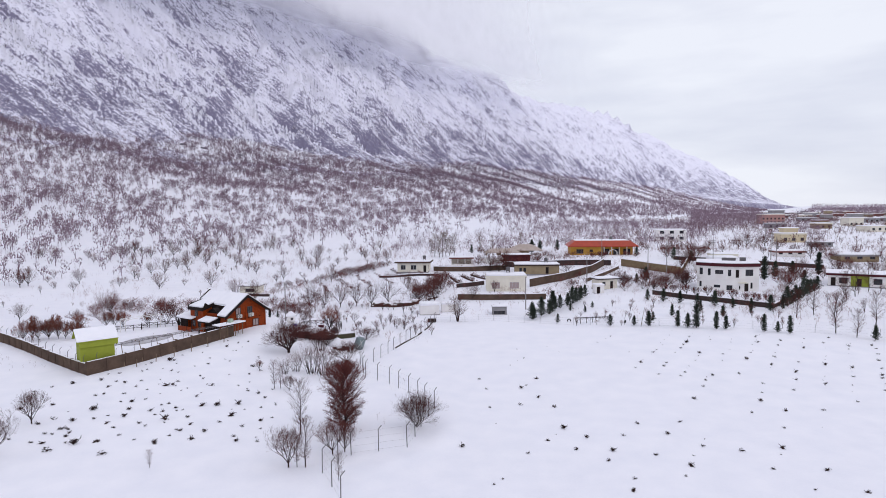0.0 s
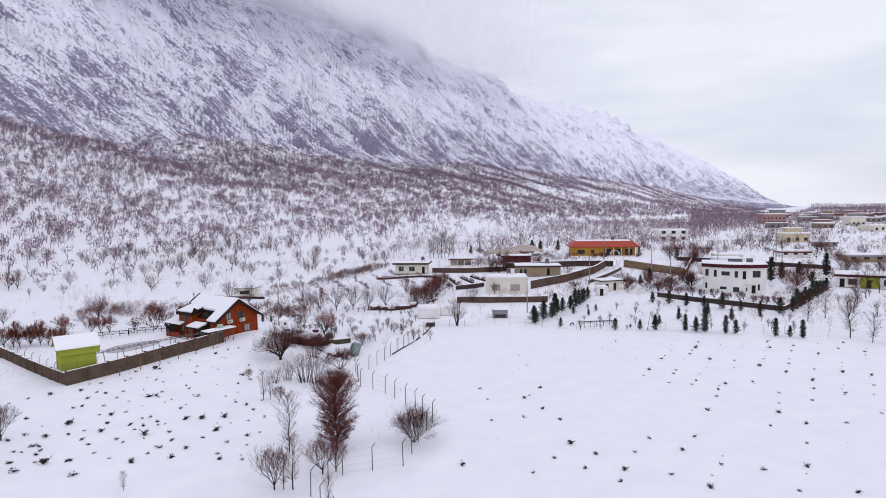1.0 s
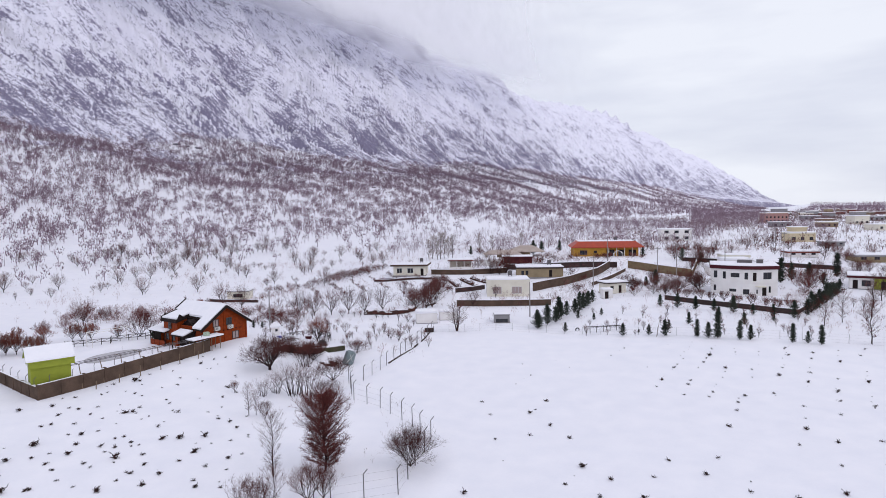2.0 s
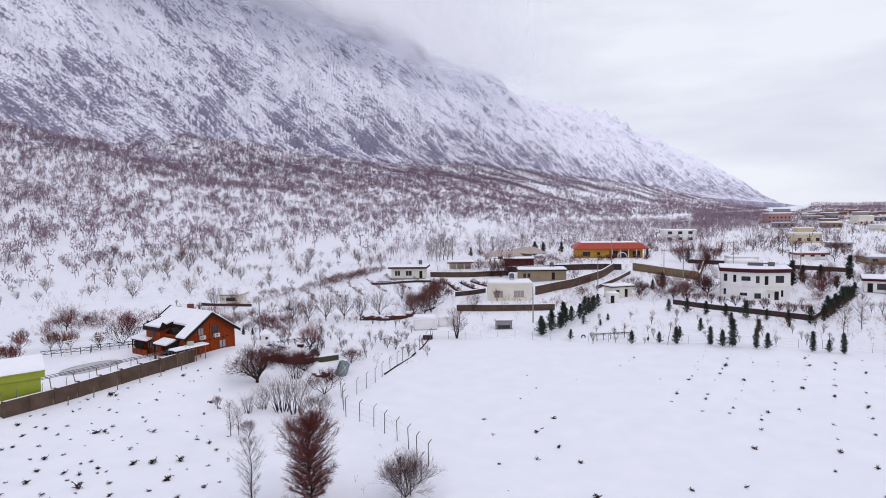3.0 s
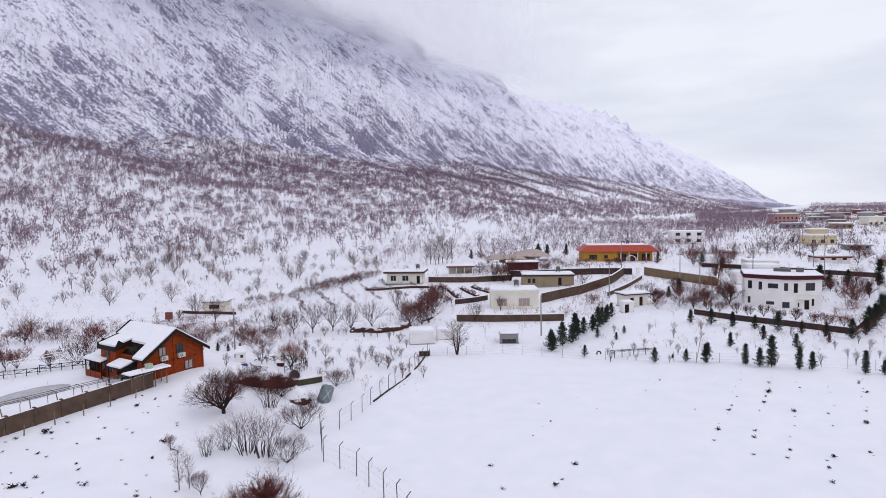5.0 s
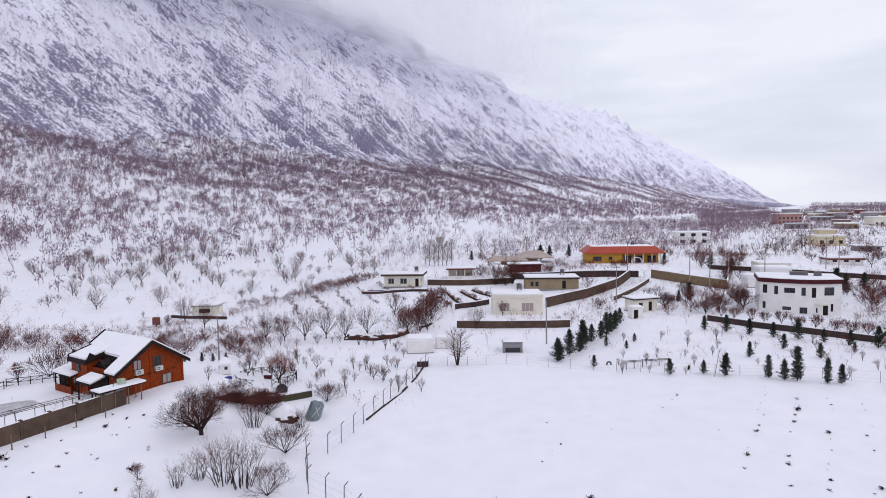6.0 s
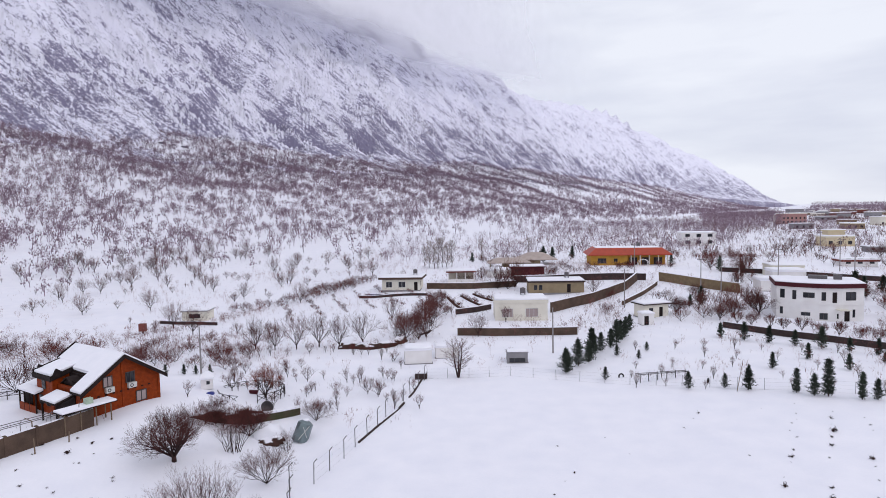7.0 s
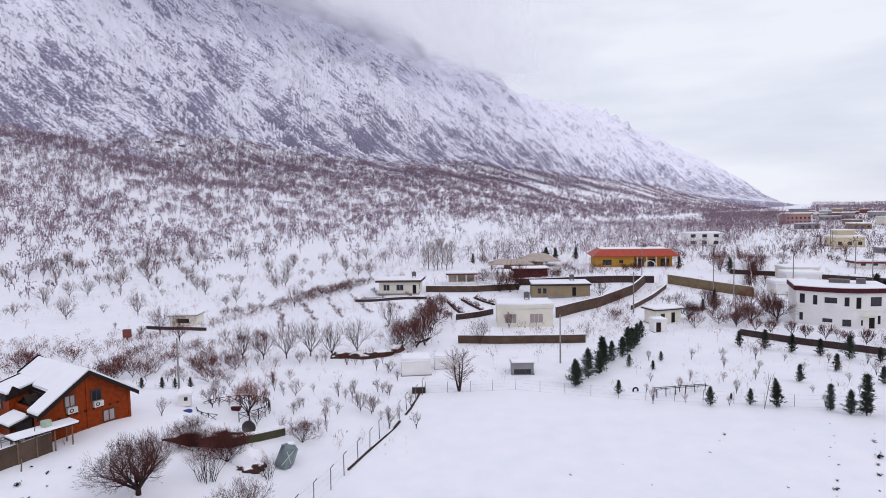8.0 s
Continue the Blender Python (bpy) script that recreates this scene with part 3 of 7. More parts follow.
def upright(pts, y0, y1, mat, name, label=""):
    """A flat board or wall of any outline (x, z) standing between y0 and y1."""
    bm = bmesh.new()
    a, b2 = [bm.verts.new((x, y0, z)) for x, z in pts], [bm.verts.new((x, y1, z)) for x, z in pts]
    n = len(pts)
    bm.faces.new(a), bm.faces.new(b2[::-1])
    for k in range(n):
        bm.faces.new((a[k], b2[k], b2[(k + 1) % n], a[(k + 1) % n]))
    bmesh.ops.recalc_face_normals(bm, faces=bm.faces)
    return part(name, bm, mat, chalet, label)


o = [(CW / 2, -0.7), (CW + 0.55, -0.7), (CW + 0.55, CD + 0.5), (CW / 2, CD + 0.5)]
roof_slab(chalet, ID, o, rise, 0.14, DARKWOOD, "roof")
roof_slab(chalet, ID, [(CW / 2, -0.6), (CW + 0.47, -0.6), (CW + 0.47, CD + 0.4), (CW / 2, CD + 0.4)], lambda x, y: rise(x, y) + 0.144, 0.26, ROOF_SNOW, "roof_snow")
roof_piece(-0.55, CW / 2, -0.7, CUT0, rise)
roof_piece(OPEN, CW / 2, CUT0, CUT1, rise)
roof_piece(SHED, CW / 2, CUT1, CD + 0.5, rise)
roof_piece(-0.65, SHED, CUT1, CD - 0.1, shed, "shed_roof", True)
roof_slab(chalet, ID, [(-0.49, -0.62), (CW / 2, -0.62), (CW / 2, CD + 0.46), (SHED, CD + 0.46), (SHED, CUT1), (OPEN + 0.06, CUT1), (OPEN + 0.06, CUT0 - 0.04), (-0.49, CUT0 - 0.04)], lambda x, y: rise(x, y) + 0.144, 0.26, ROOF_SNOW, "roof_snow")
for x0, x1 in ((-0.6, CW / 2), (CW / 2, CW + 0.6)):
    upright([(x0, rise(x0, 0) - 0.20), (x1, rise(x1, 0) - 0.20), (x1, rise(x1, 0) + 0.20), (x0, rise(x0, 0) + 0.20)], -0.80, -0.704, DARKWOOD, "bargeboard")
    q0 = max(x0, SHED) if x0 < 1 else x0
    upright([(q0, rise(q0, 0) - 0.1), (x1, rise(x1, 0) - 0.1), (x1, rise(x1, 0) + 0.52), (q0, rise(q0, 0) + 0.52)], CD + 0.504, CD + 0.62, DARKWOOD, "bargeboard")
upright([(-0.68, shed(-0.68, 0) - 0.30), (SHED, shed(SHED, 0) - 0.30), (SHED, shed(SHED, 0) + 0.18), (-0.68, shed(-0.68, 0) + 0.18)], CUT1 - 0.12, CUT1 - 0.004, DARKWOOD, "bargeboard")
upright([(-0.68, shed(-0.68, 0) - 0.30), (SHED, shed(SHED, 0) - 0.30), (SHED, shed(SHED, 0) + 0.46), (-0.68, shed(-0.68, 0) + 0.46)], CD - 0.096, CD + 0.03, DARKWOOD, "bargeboard")
for y0 in (CUT1 - 0.13, CD - 0.24):                            # small pointed gablets at the ends of the bay's eave
    upright([(-0.75, shed(-0.75, 0) - 0.35), (0.55, shed(0.55, 0) + 0.1), (-0.05, shed(0, 0) + 0.72), (-0.15, shed(0, 0) + 0.72)], y0 - 0.02, y0 + 0.14, DARKWOOD, "gablet")
part("fascia", box(bmesh.new(), -0.76, -0.654, CUT1 - 0.12, CD + 0.03, shed(-0.7, 0) - 0.30, shed(-0.7, 0) + 0.12), DARKWOOD, chalet)
# the tall bay under the shed roof, the dark recess and the porch in it
part("bay_wall", box(bmesh.new(), -0.45, -0.004, CUT1 + 0.1, CD - 0.3, -0.4, shed(-0.45, 0) - 0.02), TIMBER, chalet)
upright([(0.0, EAVE - 0.01), (SHED, EAVE - 0.01), (SHED, shed(SHED, 0) - 0.02), (0.0, shed(0, 0) - 0.02)], CUT1 + 0.1, CUT1 + 0.3, TIMBER, "bay_cheek")
part("recess_wall", box(bmesh.new(), OPEN - 0.2, OPEN, CUT0 - 0.1, CUT1 + 0.1, 0.2, rise(OPEN, 0) - 0.02), DARKWOOD, chalet)
upright([(-0.02, 2.3), (OPEN, 2.3), (OPEN, rise(OPEN, 0) - 0.02), (-0.02, rise(0, 0) - 0.02)], CUT0 - 0.2, CUT0 - 0.05, DARKWOOD, "recess_cheek")
# dark board set across the porch for the shade under its roof
part("porch_shade", box(bmesh.new(), -0.12, -0.004, CUT0 - 0.1, CUT1 + 0.1, 0.1, 2.5), DARKWOOD, chalet)
dormer = upright([(0.35, 2.5), (0.47, 2.5), (0.47, 3.7), (0.35, 3.7)], 2.2, 4.6, DARKWOOD, "dormer", "dark timber dormer")
roof_slab(dormer, ID, [(0.1, 1.9), (1.3, 1.9), (1.3, 3.4), (0.1, 3.4)], lambda x, y: 3.05 + (y - 1.9) * 0.62, 0.1, DARKWOOD, "dormer_roof")
roof_slab(dormer, ID, [(0.1, 3.4), (1.3, 3.4), (1.3, 4.9), (0.1, 4.9)], lambda x, y: 3.98 - (y - 3.4) * 0.62, 0.1, DARKWOOD, "dormer_roof")
roof_slab(chalet, ID, [(-1.95, 1.3), (-0.12, 1.3), (-0.12, 4.6), (-1.95, 4.6)], lambda x, y: 1.95 + 0.28 * (x + 1.95), 0.16, DARKWOOD, "porch_roof")
roof_slab(chalet, ID, [(-1.9, 1.5), (-0.3, 1.5), (-0.3, 4.5), (-1.9, 4.5)], lambda x, y: 2.114 + 0.28 * (x + 1.95), 0.22, ROOF_SNOW, "porch_snow")
for yy in (1.5, 4.4):
    part("porch_post", rod(bmesh.new(), (-1.75, yy, -0.4), (-1.75, yy, 2.0), 0.09), DARKWOOD, chalet)
for yy, zz in ((5.7, 0.8), (7.2, 0.8), (6.5, 2.5)):
    win = part("window", box(bmesh.new(), -0.51, -0.454, yy, yy + 0.8, zz, zz + 1.0), FRAME, chalet)
    part("pane", box(bmesh.new(), -0.53, -0.514, yy + 0.08, yy + 0.72, zz + 0.08, zz + 0.92), GLASS, win)
part("wing", box(bmesh.new(), -0.75, 1.2, CD + 0.06, CD + 2.0, -0.5, 2.0), TIMBER, chalet)
roof_slab(chalet, ID, [(-1.3, CD - 1.7), (-0.47, CD - 1.7), (-0.47, CD + 2.4), (-1.3, CD + 2.4)], lambda x, y: 1.95 + 0.22 * (x + 1.3), 0.14, DARKWOOD, "wing_roof")
roof_slab(chalet, ID, [(-0.47, CD + 0.06), (1.3, CD + 0.06), (1.3, CD + 2.4), (-0.47, CD + 2.4)], lambda x, y: 1.95 + 0.22 * (x + 1.3), 0.14, DARKWOOD, "wing_roof")
roof_slab(chalet, ID, [(-1.35, CD - 1.8), (-0.47, CD - 1.8), (-0.47, CD + 2.45), (-1.35, CD + 2.45)], lambda x, y: 2.094 + 0.22 * (x + 1.3), 0.26, ROOF_SNOW, "wing_snow")
roof_slab(chalet, ID, [(-0.47, CD + 0.06), (1.35, CD + 0.06), (1.35, CD + 2.45), (-0.47, CD + 2.45)], lambda x, y: 2.094 + 0.22 * (x + 1.3), 0.26, ROOF_SNOW, "wing_snow")
for yy in (CD - 1.5, CD - 0.1, CD + 1.1, CD + 2.2):
    part("veranda_post", rod(bmesh.new(), (-1.12, yy, -0.4), (-1.12, yy, 2.0), 0.08), DARKWOOD, chalet)
part("veranda_rail", box(bmesh.new(), -1.18, -1.06, CD - 1.5, CD + 2.2, -0.3, 0.75), TIMBER, chalet)
part("veranda_back", box(bmesh.new(), -0.80, -0.754, CD + 0.06, CD + 2.0, 0.2, 1.9), DARKWOOD, chalet)

# ---- lime green hut ----
hut = empty("garden_hut", heading(-47.3, 76.2, 2.2, 0.75, 0.66) @ Matrix.Diagonal((1.08, 1.0, 1.0, 1)), "lime green rendered hut with a snow-covered gable roof", "hut")
bm = bmesh.new()
wall_panel(bm, ID, 3.6, 3.3, [])
wall_panel(bm, pose(3.6, 0, 0, 0, 0, 90), 3.0, 3.3, [(1.0, 1.2, 0.9, 1.0)])
wall_panel(bm, pose(3.6, 3.0, 0, 0, 0, 180), 3.6, 3.3, [])
wall_panel(bm, pose(0, 3.0, 0, 0, 0, 270), 3.0, 3.3, [(1.2, 2.2, 0.5, 0.8)])
for x in (0, 3.6):
    bm.faces.new([bm.verts.new(p) for p in ((x, 0, 3.3), (x, 3.0, 3.3), (x, 1.5, 4.3))])
part("wall", bm, LIME, hut)
opening(hut, pose(0, 3.0, 0, 0, 0, 270), 1.2, 2.2, 0.5, 0.8, "w")
part("jetty", box(bmesh.new(), -0.12, 3.95, -0.28, -0.004, 2.35, 3.25), LIME, hut, bevel=0.03)
part("base", box(bmesh.new(), 0.05, 3.55, 0.05, 2.95, -1.6, -0.004), CONCRETE, hut)
opening(hut, pose(3.6, 0, 0, 0, 0, 90), 1.0, 1.2, 0.9, 1.0, "w")
for side in (-1, 1):
    o = [(-0.4, 1.5), (4.0, 1.5), (4.0, 1.5 + side * 1.9), (-0.4, 1.5 + side * 1.9)]
    roof_slab(hut, ID, o if side > 0 else o[::-1], lambda x, y: 4.3 - abs(y - 1.5) * 0.667, 0.10, LIME, "roof")
    roof_slab(hut, ID, o if side > 0 else o[::-1], lambda x, y: 4.404 - abs(y - 1.5) * 0.667, 0.24, ROOF_SNOW, "roof_snow")


# ---- walls between the plots ----
def plot_wall(label, pts, h, mat, th=0.3, cap=0.13, posts=0.0, name="plot_wall"):
    """A wall along a line on the ground in straight bays, with a snow cap; posts: spacing of the steel posts on top."""
    root = empty(name, pose(pts[0][0], pts[0][1], 0), label, "wall")
    ox, oy = pts[0]
    for (ax, ay), (bx, by) in zip(pts, pts[1:]):
        length = math.hypot(bx - ax, by - ay)
        bays = max(1, round(length / (2.4 if posts else 4)))
        for k in range(bays):
            f0, f1 = k / bays, (k + 1) / bays
            x0, y0, x1, y1 = ax + (bx - ax) * f0, ay + (by - ay) * f0, ax + (bx - ax) * f1, ay + (by - ay) * f1
            za, zb = gz(x0, y0), gz(x1, y1)
            z = max(za, zb)
            m = heading(x0 - ox, y0 - oy, z, x1 - x0, y1 - y0)
            w = math.hypot(x1 - x0, y1 - y0)

            def leaning(lo, hi, half, x_in):
                bm = box(bmesh.new(), x_in, w - x_in, -half, half, lo, hi)
                for v in bm.verts:
                    v.co.z += (za if v.co.x < w / 2 else zb) - z
                    v.co = m @ v.co
                return bm

            part("bay", leaning(-1.2, h, th / 2, 0), mat, root)
            if cap:
                part("snow_cap", leaning(h + 0.004, h + cap, th / 2 + 0.02, 0.02), ROOF_SNOW, root, bevel=0.03)
            if posts:
                part("wall_post", box(bmesh.new(), -0.12, 0.12, -th / 2 - 0.06, th / 2 + 0.06, -1.2, h - 0.03, m), mat, root)
                bm = bmesh.new()
                rod(bm, m @ Vector((w / 2, 0, h)), m @ Vector((w / 2, 0, h + 0.7)), 0.03)
                rod(bm, m @ Vector((w / 2, 0, h + 0.7)), m @ Vector((w / 2, -0.25, h + 0.95)), 0.03)
                part("wire_post", bm, STEEL, root)
    return root


plot_wall("brown-grey concrete plot wall with wire posts beside the snowy vineyard", [(-46.0, 75.4), (-34.4, 93.9)], 1.7, CONCRETE, cap=0.04, posts=1)
plot_wall("brown-grey concrete plot wall running up behind the green hut", [(-46.0, 75.5), (-49.6, 77.9), (-63.0, 87.2), (-84, 101.5)], 1.45, CONCRETE, cap=0.04, posts=1)

plot_wall("long dark retaining wall below the white building", [(1.2, 139.0), (21.5, 137.6)], 1.3, CONCRETE)

plot_wall("tall brown-grey plot wall along the snowy lane", [(20.5, 158), (31, 166), (41, 176.5), (47.5, 188)], 2.1, CONCRETE)
plot_wall("low wall along the snowy lane with shrubs", [(36, 161), (43, 170), (50.5, 182)], 0.9, CONCRETE)
plot_wall("tan stone wall in front of the yellow house", [(53.0, 187.5), (58.6, 179.4), (64.8, 170.4)], 2.2, STONE)
plot_wall("tan stone wall turning away up the slope", [(65.4, 171.4), (86, 214)], 1.6, STONE)
plot_wall("brown wall below the yellow house garden", [(17, 195), (34, 192.5), (50, 188.5)], 1.7, DARKBRICK)
plot_wall("dark stone retaining wall below the white house garden", [(45.5, 136.5), (52, 130.5), (60.5, 124.6), (64.5, 121.5)], 1.0, DARKBRICK, cap=0.1)
plot_wall("dark stone retaining wall beside the white house garden", [(64.5, 121.5), (76, 133), (87, 145)], 0.8, DARKBRICK, cap=0.1)
plot_wall("dark retaining wall under the pool terrace", [(-22.5, 182.6), (-18, 180.8), (-5.5, 179.8)], 0.6, DARKBRICK, cap=0.1)
plot_wall("long grey-brown wall behind the terraces", [(-6, 188.5), (6, 187), (17, 189)], 1.5, CONCRETE)
plot_wall("low brown wall on the terraces", [(1.1, 157.5), (5.2, 159.5), (8.6, 163.0)], 1.1, DARKBRICK)
plot_wall("low brown stone terrace wall below the grey cabin", [(-66.5, 171.0), (-58.0, 169.8), (-52.0, 167.5)], 0.7, DARKBRICK, cap=0.1)
plot_wall("long dark wall behind the white house", [(74, 200), (110, 178)], 1.2, DARKBRICK)

# ---- houses of the village ----
house("white_bungalow", "cream-white rendered bungalow with a thick snow roof", rect(8.6, 150.6, 1, -0.02, 10.0, 6.5), 0.8, 3.7, CREAM, CREAM,
      {0: [(1.3, 1.0, 2.1, 1.7, "c"), (5.8, 1.0, 2.4, 1.7, "c")], 1: [(2.0, 1.1, 1.2, 1.3, "w")]}, over=0.15, band=0.6, snow=0.4)
house("terrace_house", "small cream house with brown-edged flat roof by a terrace", rect(-17.3, 186.5, 1, -0.08, 9.6, 7.5), 2.6, 2.9, CREAM, BROWNFASCIA,
      {0: [(1.0, 0.8, 1.6, 1.5, "k"), (4.2, 0.8, 1.8, 1.5, "k"), (8.2, 0.1, 0.9, 2.1, "d")], 1: [(2.0, 0.9, 1.1, 1.3, "w")]}, over=0.8, band=0.5, snow=0.10)
house("yellow_villa", "long ochre-yellow villa with an orange-red roof edge", rect(44.0, 221.5, 1, -0.11, 11.0, 12), 4.4, 3.5, YELLOW, YELLOW,
      {0: [(2.0, 1.0, 2.6, 1.6, "w"), (6.8, 1.5, 1.2, 1.0, "w")]}, over=0.0, band=0.2, snow=0)
hall = rect(55.0, 223.0, 1, -0.11, 12.0, 9)
house("yellow_villa_wing", "ochre-yellow veranda wing of the villa with dark glazing", hall, 4.4, 3.5, YELLOW, YELLOW,
      {0: [(1.2, 0.2, 2.4, 2.4, "w"), (5.0, 0.2, 2.2, 2.4, "w"), (8.6, 0.2, 2.6, 2.4, "w")]}, over=0.0, band=0.2, snow=0)


def hip_roof(root, pts, z0, z1, over, inset, mat, snow=True):
    """A sloped roof edge round a flat snow-covered top."""
    bm = bmesh.new()
    n = len(pts)
    rings = [[bm.verts.new((x, y, z)) for x, y in grown(pts, o)] for o, z in ((over, z0 - 0.25), (over, z0), (-inset, z1), (-inset - 0.4, z1 - 0.1))]
    bm.faces.new(rings[0][::-1])
    for a, b in zip(rings, rings[1:]):
        for i in range(n):
            bm.faces.new((a[i], a[(i + 1) % n], b[(i + 1) % n], b[i]))
    bm.faces.new(rings[-1])
    part("roof", bm, mat, root)
    if snow:
        snow_cap(grown(pts, -inset - 0.3), z1 - 0.3, z1 + 0.12, root)


whole = [(44.0, 221.5), (67.0, 218.9), (68.4, 231.0), (45.4, 234.0)]
villa_roof = empty("villa_roof", pose(44.0, 221.5, 7.9), "orange-red sheet roof edge round a snowy flat roof", "roof")
hip_roof(villa_roof, [(x - 44.0, y - 221.5) for x, y in whole], 0.25, 2.2, 1.0, 1.6, REDROOF)
for k in range(5):
    x = 56.0 + k * 2.7
    part("veranda_column", rod(bmesh.new(), (x - 44, 220.4 - 0.114 * (x - 55) - 221.5, -3.6), (x - 44, 220.4 - 0.114 * (x - 55) - 221.5, 0.0), 0.17, sides=10), CREAM, villa_roof)
arch = empty("garden_arch", pose(57.0, 212.0, gz(57, 212)), "white round garden arch on snow", "arch")
for q in (-0.5, 0.5):
    bm = bmesh.new()
    prev = None
    for k in range(13):
        a = math.pi * k / 12
        p = Vector((math.cos(a) * 1.5, q, 1.2 + math.sin(a) * 1.3))
        if prev is not None:
            rod(bm, prev, p, 0.06)
        prev = p
    rod(bm, (1.5, q, -0.2), (1.5, q, 1.2), 0.06), rod(bm, (-1.5, q, -0.2), (-1.5, q, 1.2), 0.06)
    part("hoop", bm, WHITE, arch)

house("tan_bungalow", "low tan rendered building with a flat snow roof", rect(18.8, 178.5, 1, -0.06, 13.0, 7), 2.4, 2.6, TAN, DARKBRICK,
      {0: [(1.2, 0.8, 0.8, 1.2, "w"), (2.4, 0.8, 0.8, 1.2, "w"), (9.0, 0.2, 0.9, 2.0, "d")]}, over=0.3, band=0.35, snow=0.3)
house("maroon_outbuilding", "low dark maroon outbuilding with snow on its roof", rect(17.5, 207, 1, -0.03, 9.5, 5), 3.4, 2.5, MAROON, MAROON, {0: [(1.0, 0.9, 1.0, 1.0, "w")]}, over=0.4, band=0.3, snow=0.35)
tent = empty("tent_roof_hall", pose(15.5, 228, 3.8), "low hall with two wide beige sheet roofs dusted with snow", "hall")
part("wall", prism(bmesh.new(), rect(2, 2, 1, 0, 12, 6), -0.6, 2.2), TAN, tent)
hip_roof(tent, rect(7, 1, 1, 0, 12, 9), 2.6, 4.6, 0.4, 3.6, BEIGE, False)
hip_roof(tent, rect(-3, -2, 1, 0, 13, 7), 2.0, 3.3, 0.4, 2.8, BEIGE, False)
for px in (-2.6, 3.0, 9.4):
    part("column", rod(bmesh.new(), (px, -1.6, -0.6), (px, -1.6, 1.9), 0.14, sides=8), TAN, tent)
reservoir = empty("round_reservoir", pose(13.6, 207.0, 3.6), "low round pale reservoir with a snow lid", "reservoir")
part("drum", rod(bmesh.new(), (0, 0, -0.5), (0, 0, 1.9), 4.0, 4.0, 28), WHITE, reservoir, bevel=0.06)
part("snow_lid", rod(bmesh.new(), (0, 0, 1.904), (0, 0, 2.35), 3.95, 3.3, 28), ROOF_SNOW, reservoir, smooth=True)
pav = empty("pavilion", pose(-0.6, 195.5, 3.5), "open white pavilion with a flat snow-covered red-edged roof", "pavilion")
for px in (0.2, 2.4, 4.7, 7.0):
    for py in (0.2, 4.3):
        part("column", rod(bmesh.new(), (px, py, -0.6), (px, py, 2.5), 0.14, sides=8), WHITE, pav)
part("roof", prism(bmesh.new(), rect(-0.5, -0.4, 1, 0, 8.2, 5.4), 2.5, 2.85), REDFASCIA, pav, bevel=0.03)
snow_cap(rect(-0.45, -0.35, 1, 0, 8.1, 5.3), 2.854, 3.2, pav)
part("parapet", prism(bmesh.new(), rect(0, 0, 1, 0, 7.2, 0.15), -0.4, 0.7), WHITE, pav)
part("back_wall", prism(bmesh.new(), rect(0.3, 4.5, 1, 0, 6.6, 0.2), -0.4, 2.49), CREAM, pav)
house("lane_hut", "small hut with green side wall and snowy flat roof", rect(35.8, 146.6, 0.95, 0.3, 5.2, 3.2), gz(38, 147) - 0.1, 2.5, CREAM, DARKBRICK,
      {0: [(1.0, 0.9, 0.9, 1.0, "w"), (3.2, 0.1, 0.8, 1.9, "d")]}, over=0.45, band=0.2, snow=0.3, category="hut", sides={1: LIME})
house("lane_kiosk", "tiny white kiosk with a dark door and snow cap", rect(33.8, 141.5, 1, 0.1, 2.1, 2.0), gz(34, 142) - 0.1, 2.0, WHITE, WHITE,
      {0: [(0.3, 0.05, 0.85, 1.7, "d")]}, over=0.15, band=0.15, snow=0.28, category="hut")

def roof_drum(x, y, z, label):
    """An upright water drum on a roof, with its lid."""
    root = empty("roof_drum", pose(x, y, z), label, "tank")
    part("drum", rod(bmesh.new(), (0, 0, 0), (0, 0, 1.0), 0.55, 0.55, 14), STEEL, root, bevel=0.03)
    part("lid", rod(bmesh.new(), (0, 0, 1.004), (0, 0, 1.1), 0.3, 0.25, 12), STEEL, root)
    for q in (-0.4, 0.4):
        part("stand", box(bmesh.new(), q - 0.06, q + 0.06, -0.5, 0.5, -0.3, -0.002), STEEL, root)


roof_drum(14.4, 154.6, 5.9, "grey water drum on the snowy bungalow roof")
roof_drum(-9.0, 190.5, 6.5, "grey water drum on the terrace house roof")
roof_drum(28.5, 182.0, 6.0, "grey water drum on the tan building roof")
roof_drum(60.0, 226.0, 10.4, "grey water drum on the villa roof")
pool2 = empty("terrace_pool", heading(-21.0, 182.6, gz(-17, 183.5) + 0.1, 1, -0.1), "narrow blue garden pool on the terrace", "pool")
part("rim", box(bmesh.new(), -0.3, 6.3, -0.3, 1.7, -0.5, 0.12), GREY, pool2, bevel=0.03)
part("water", box(bmesh.new(), 0, 6.0, 0, 1.4, 0.0, 0.124), POOLW, pool2)

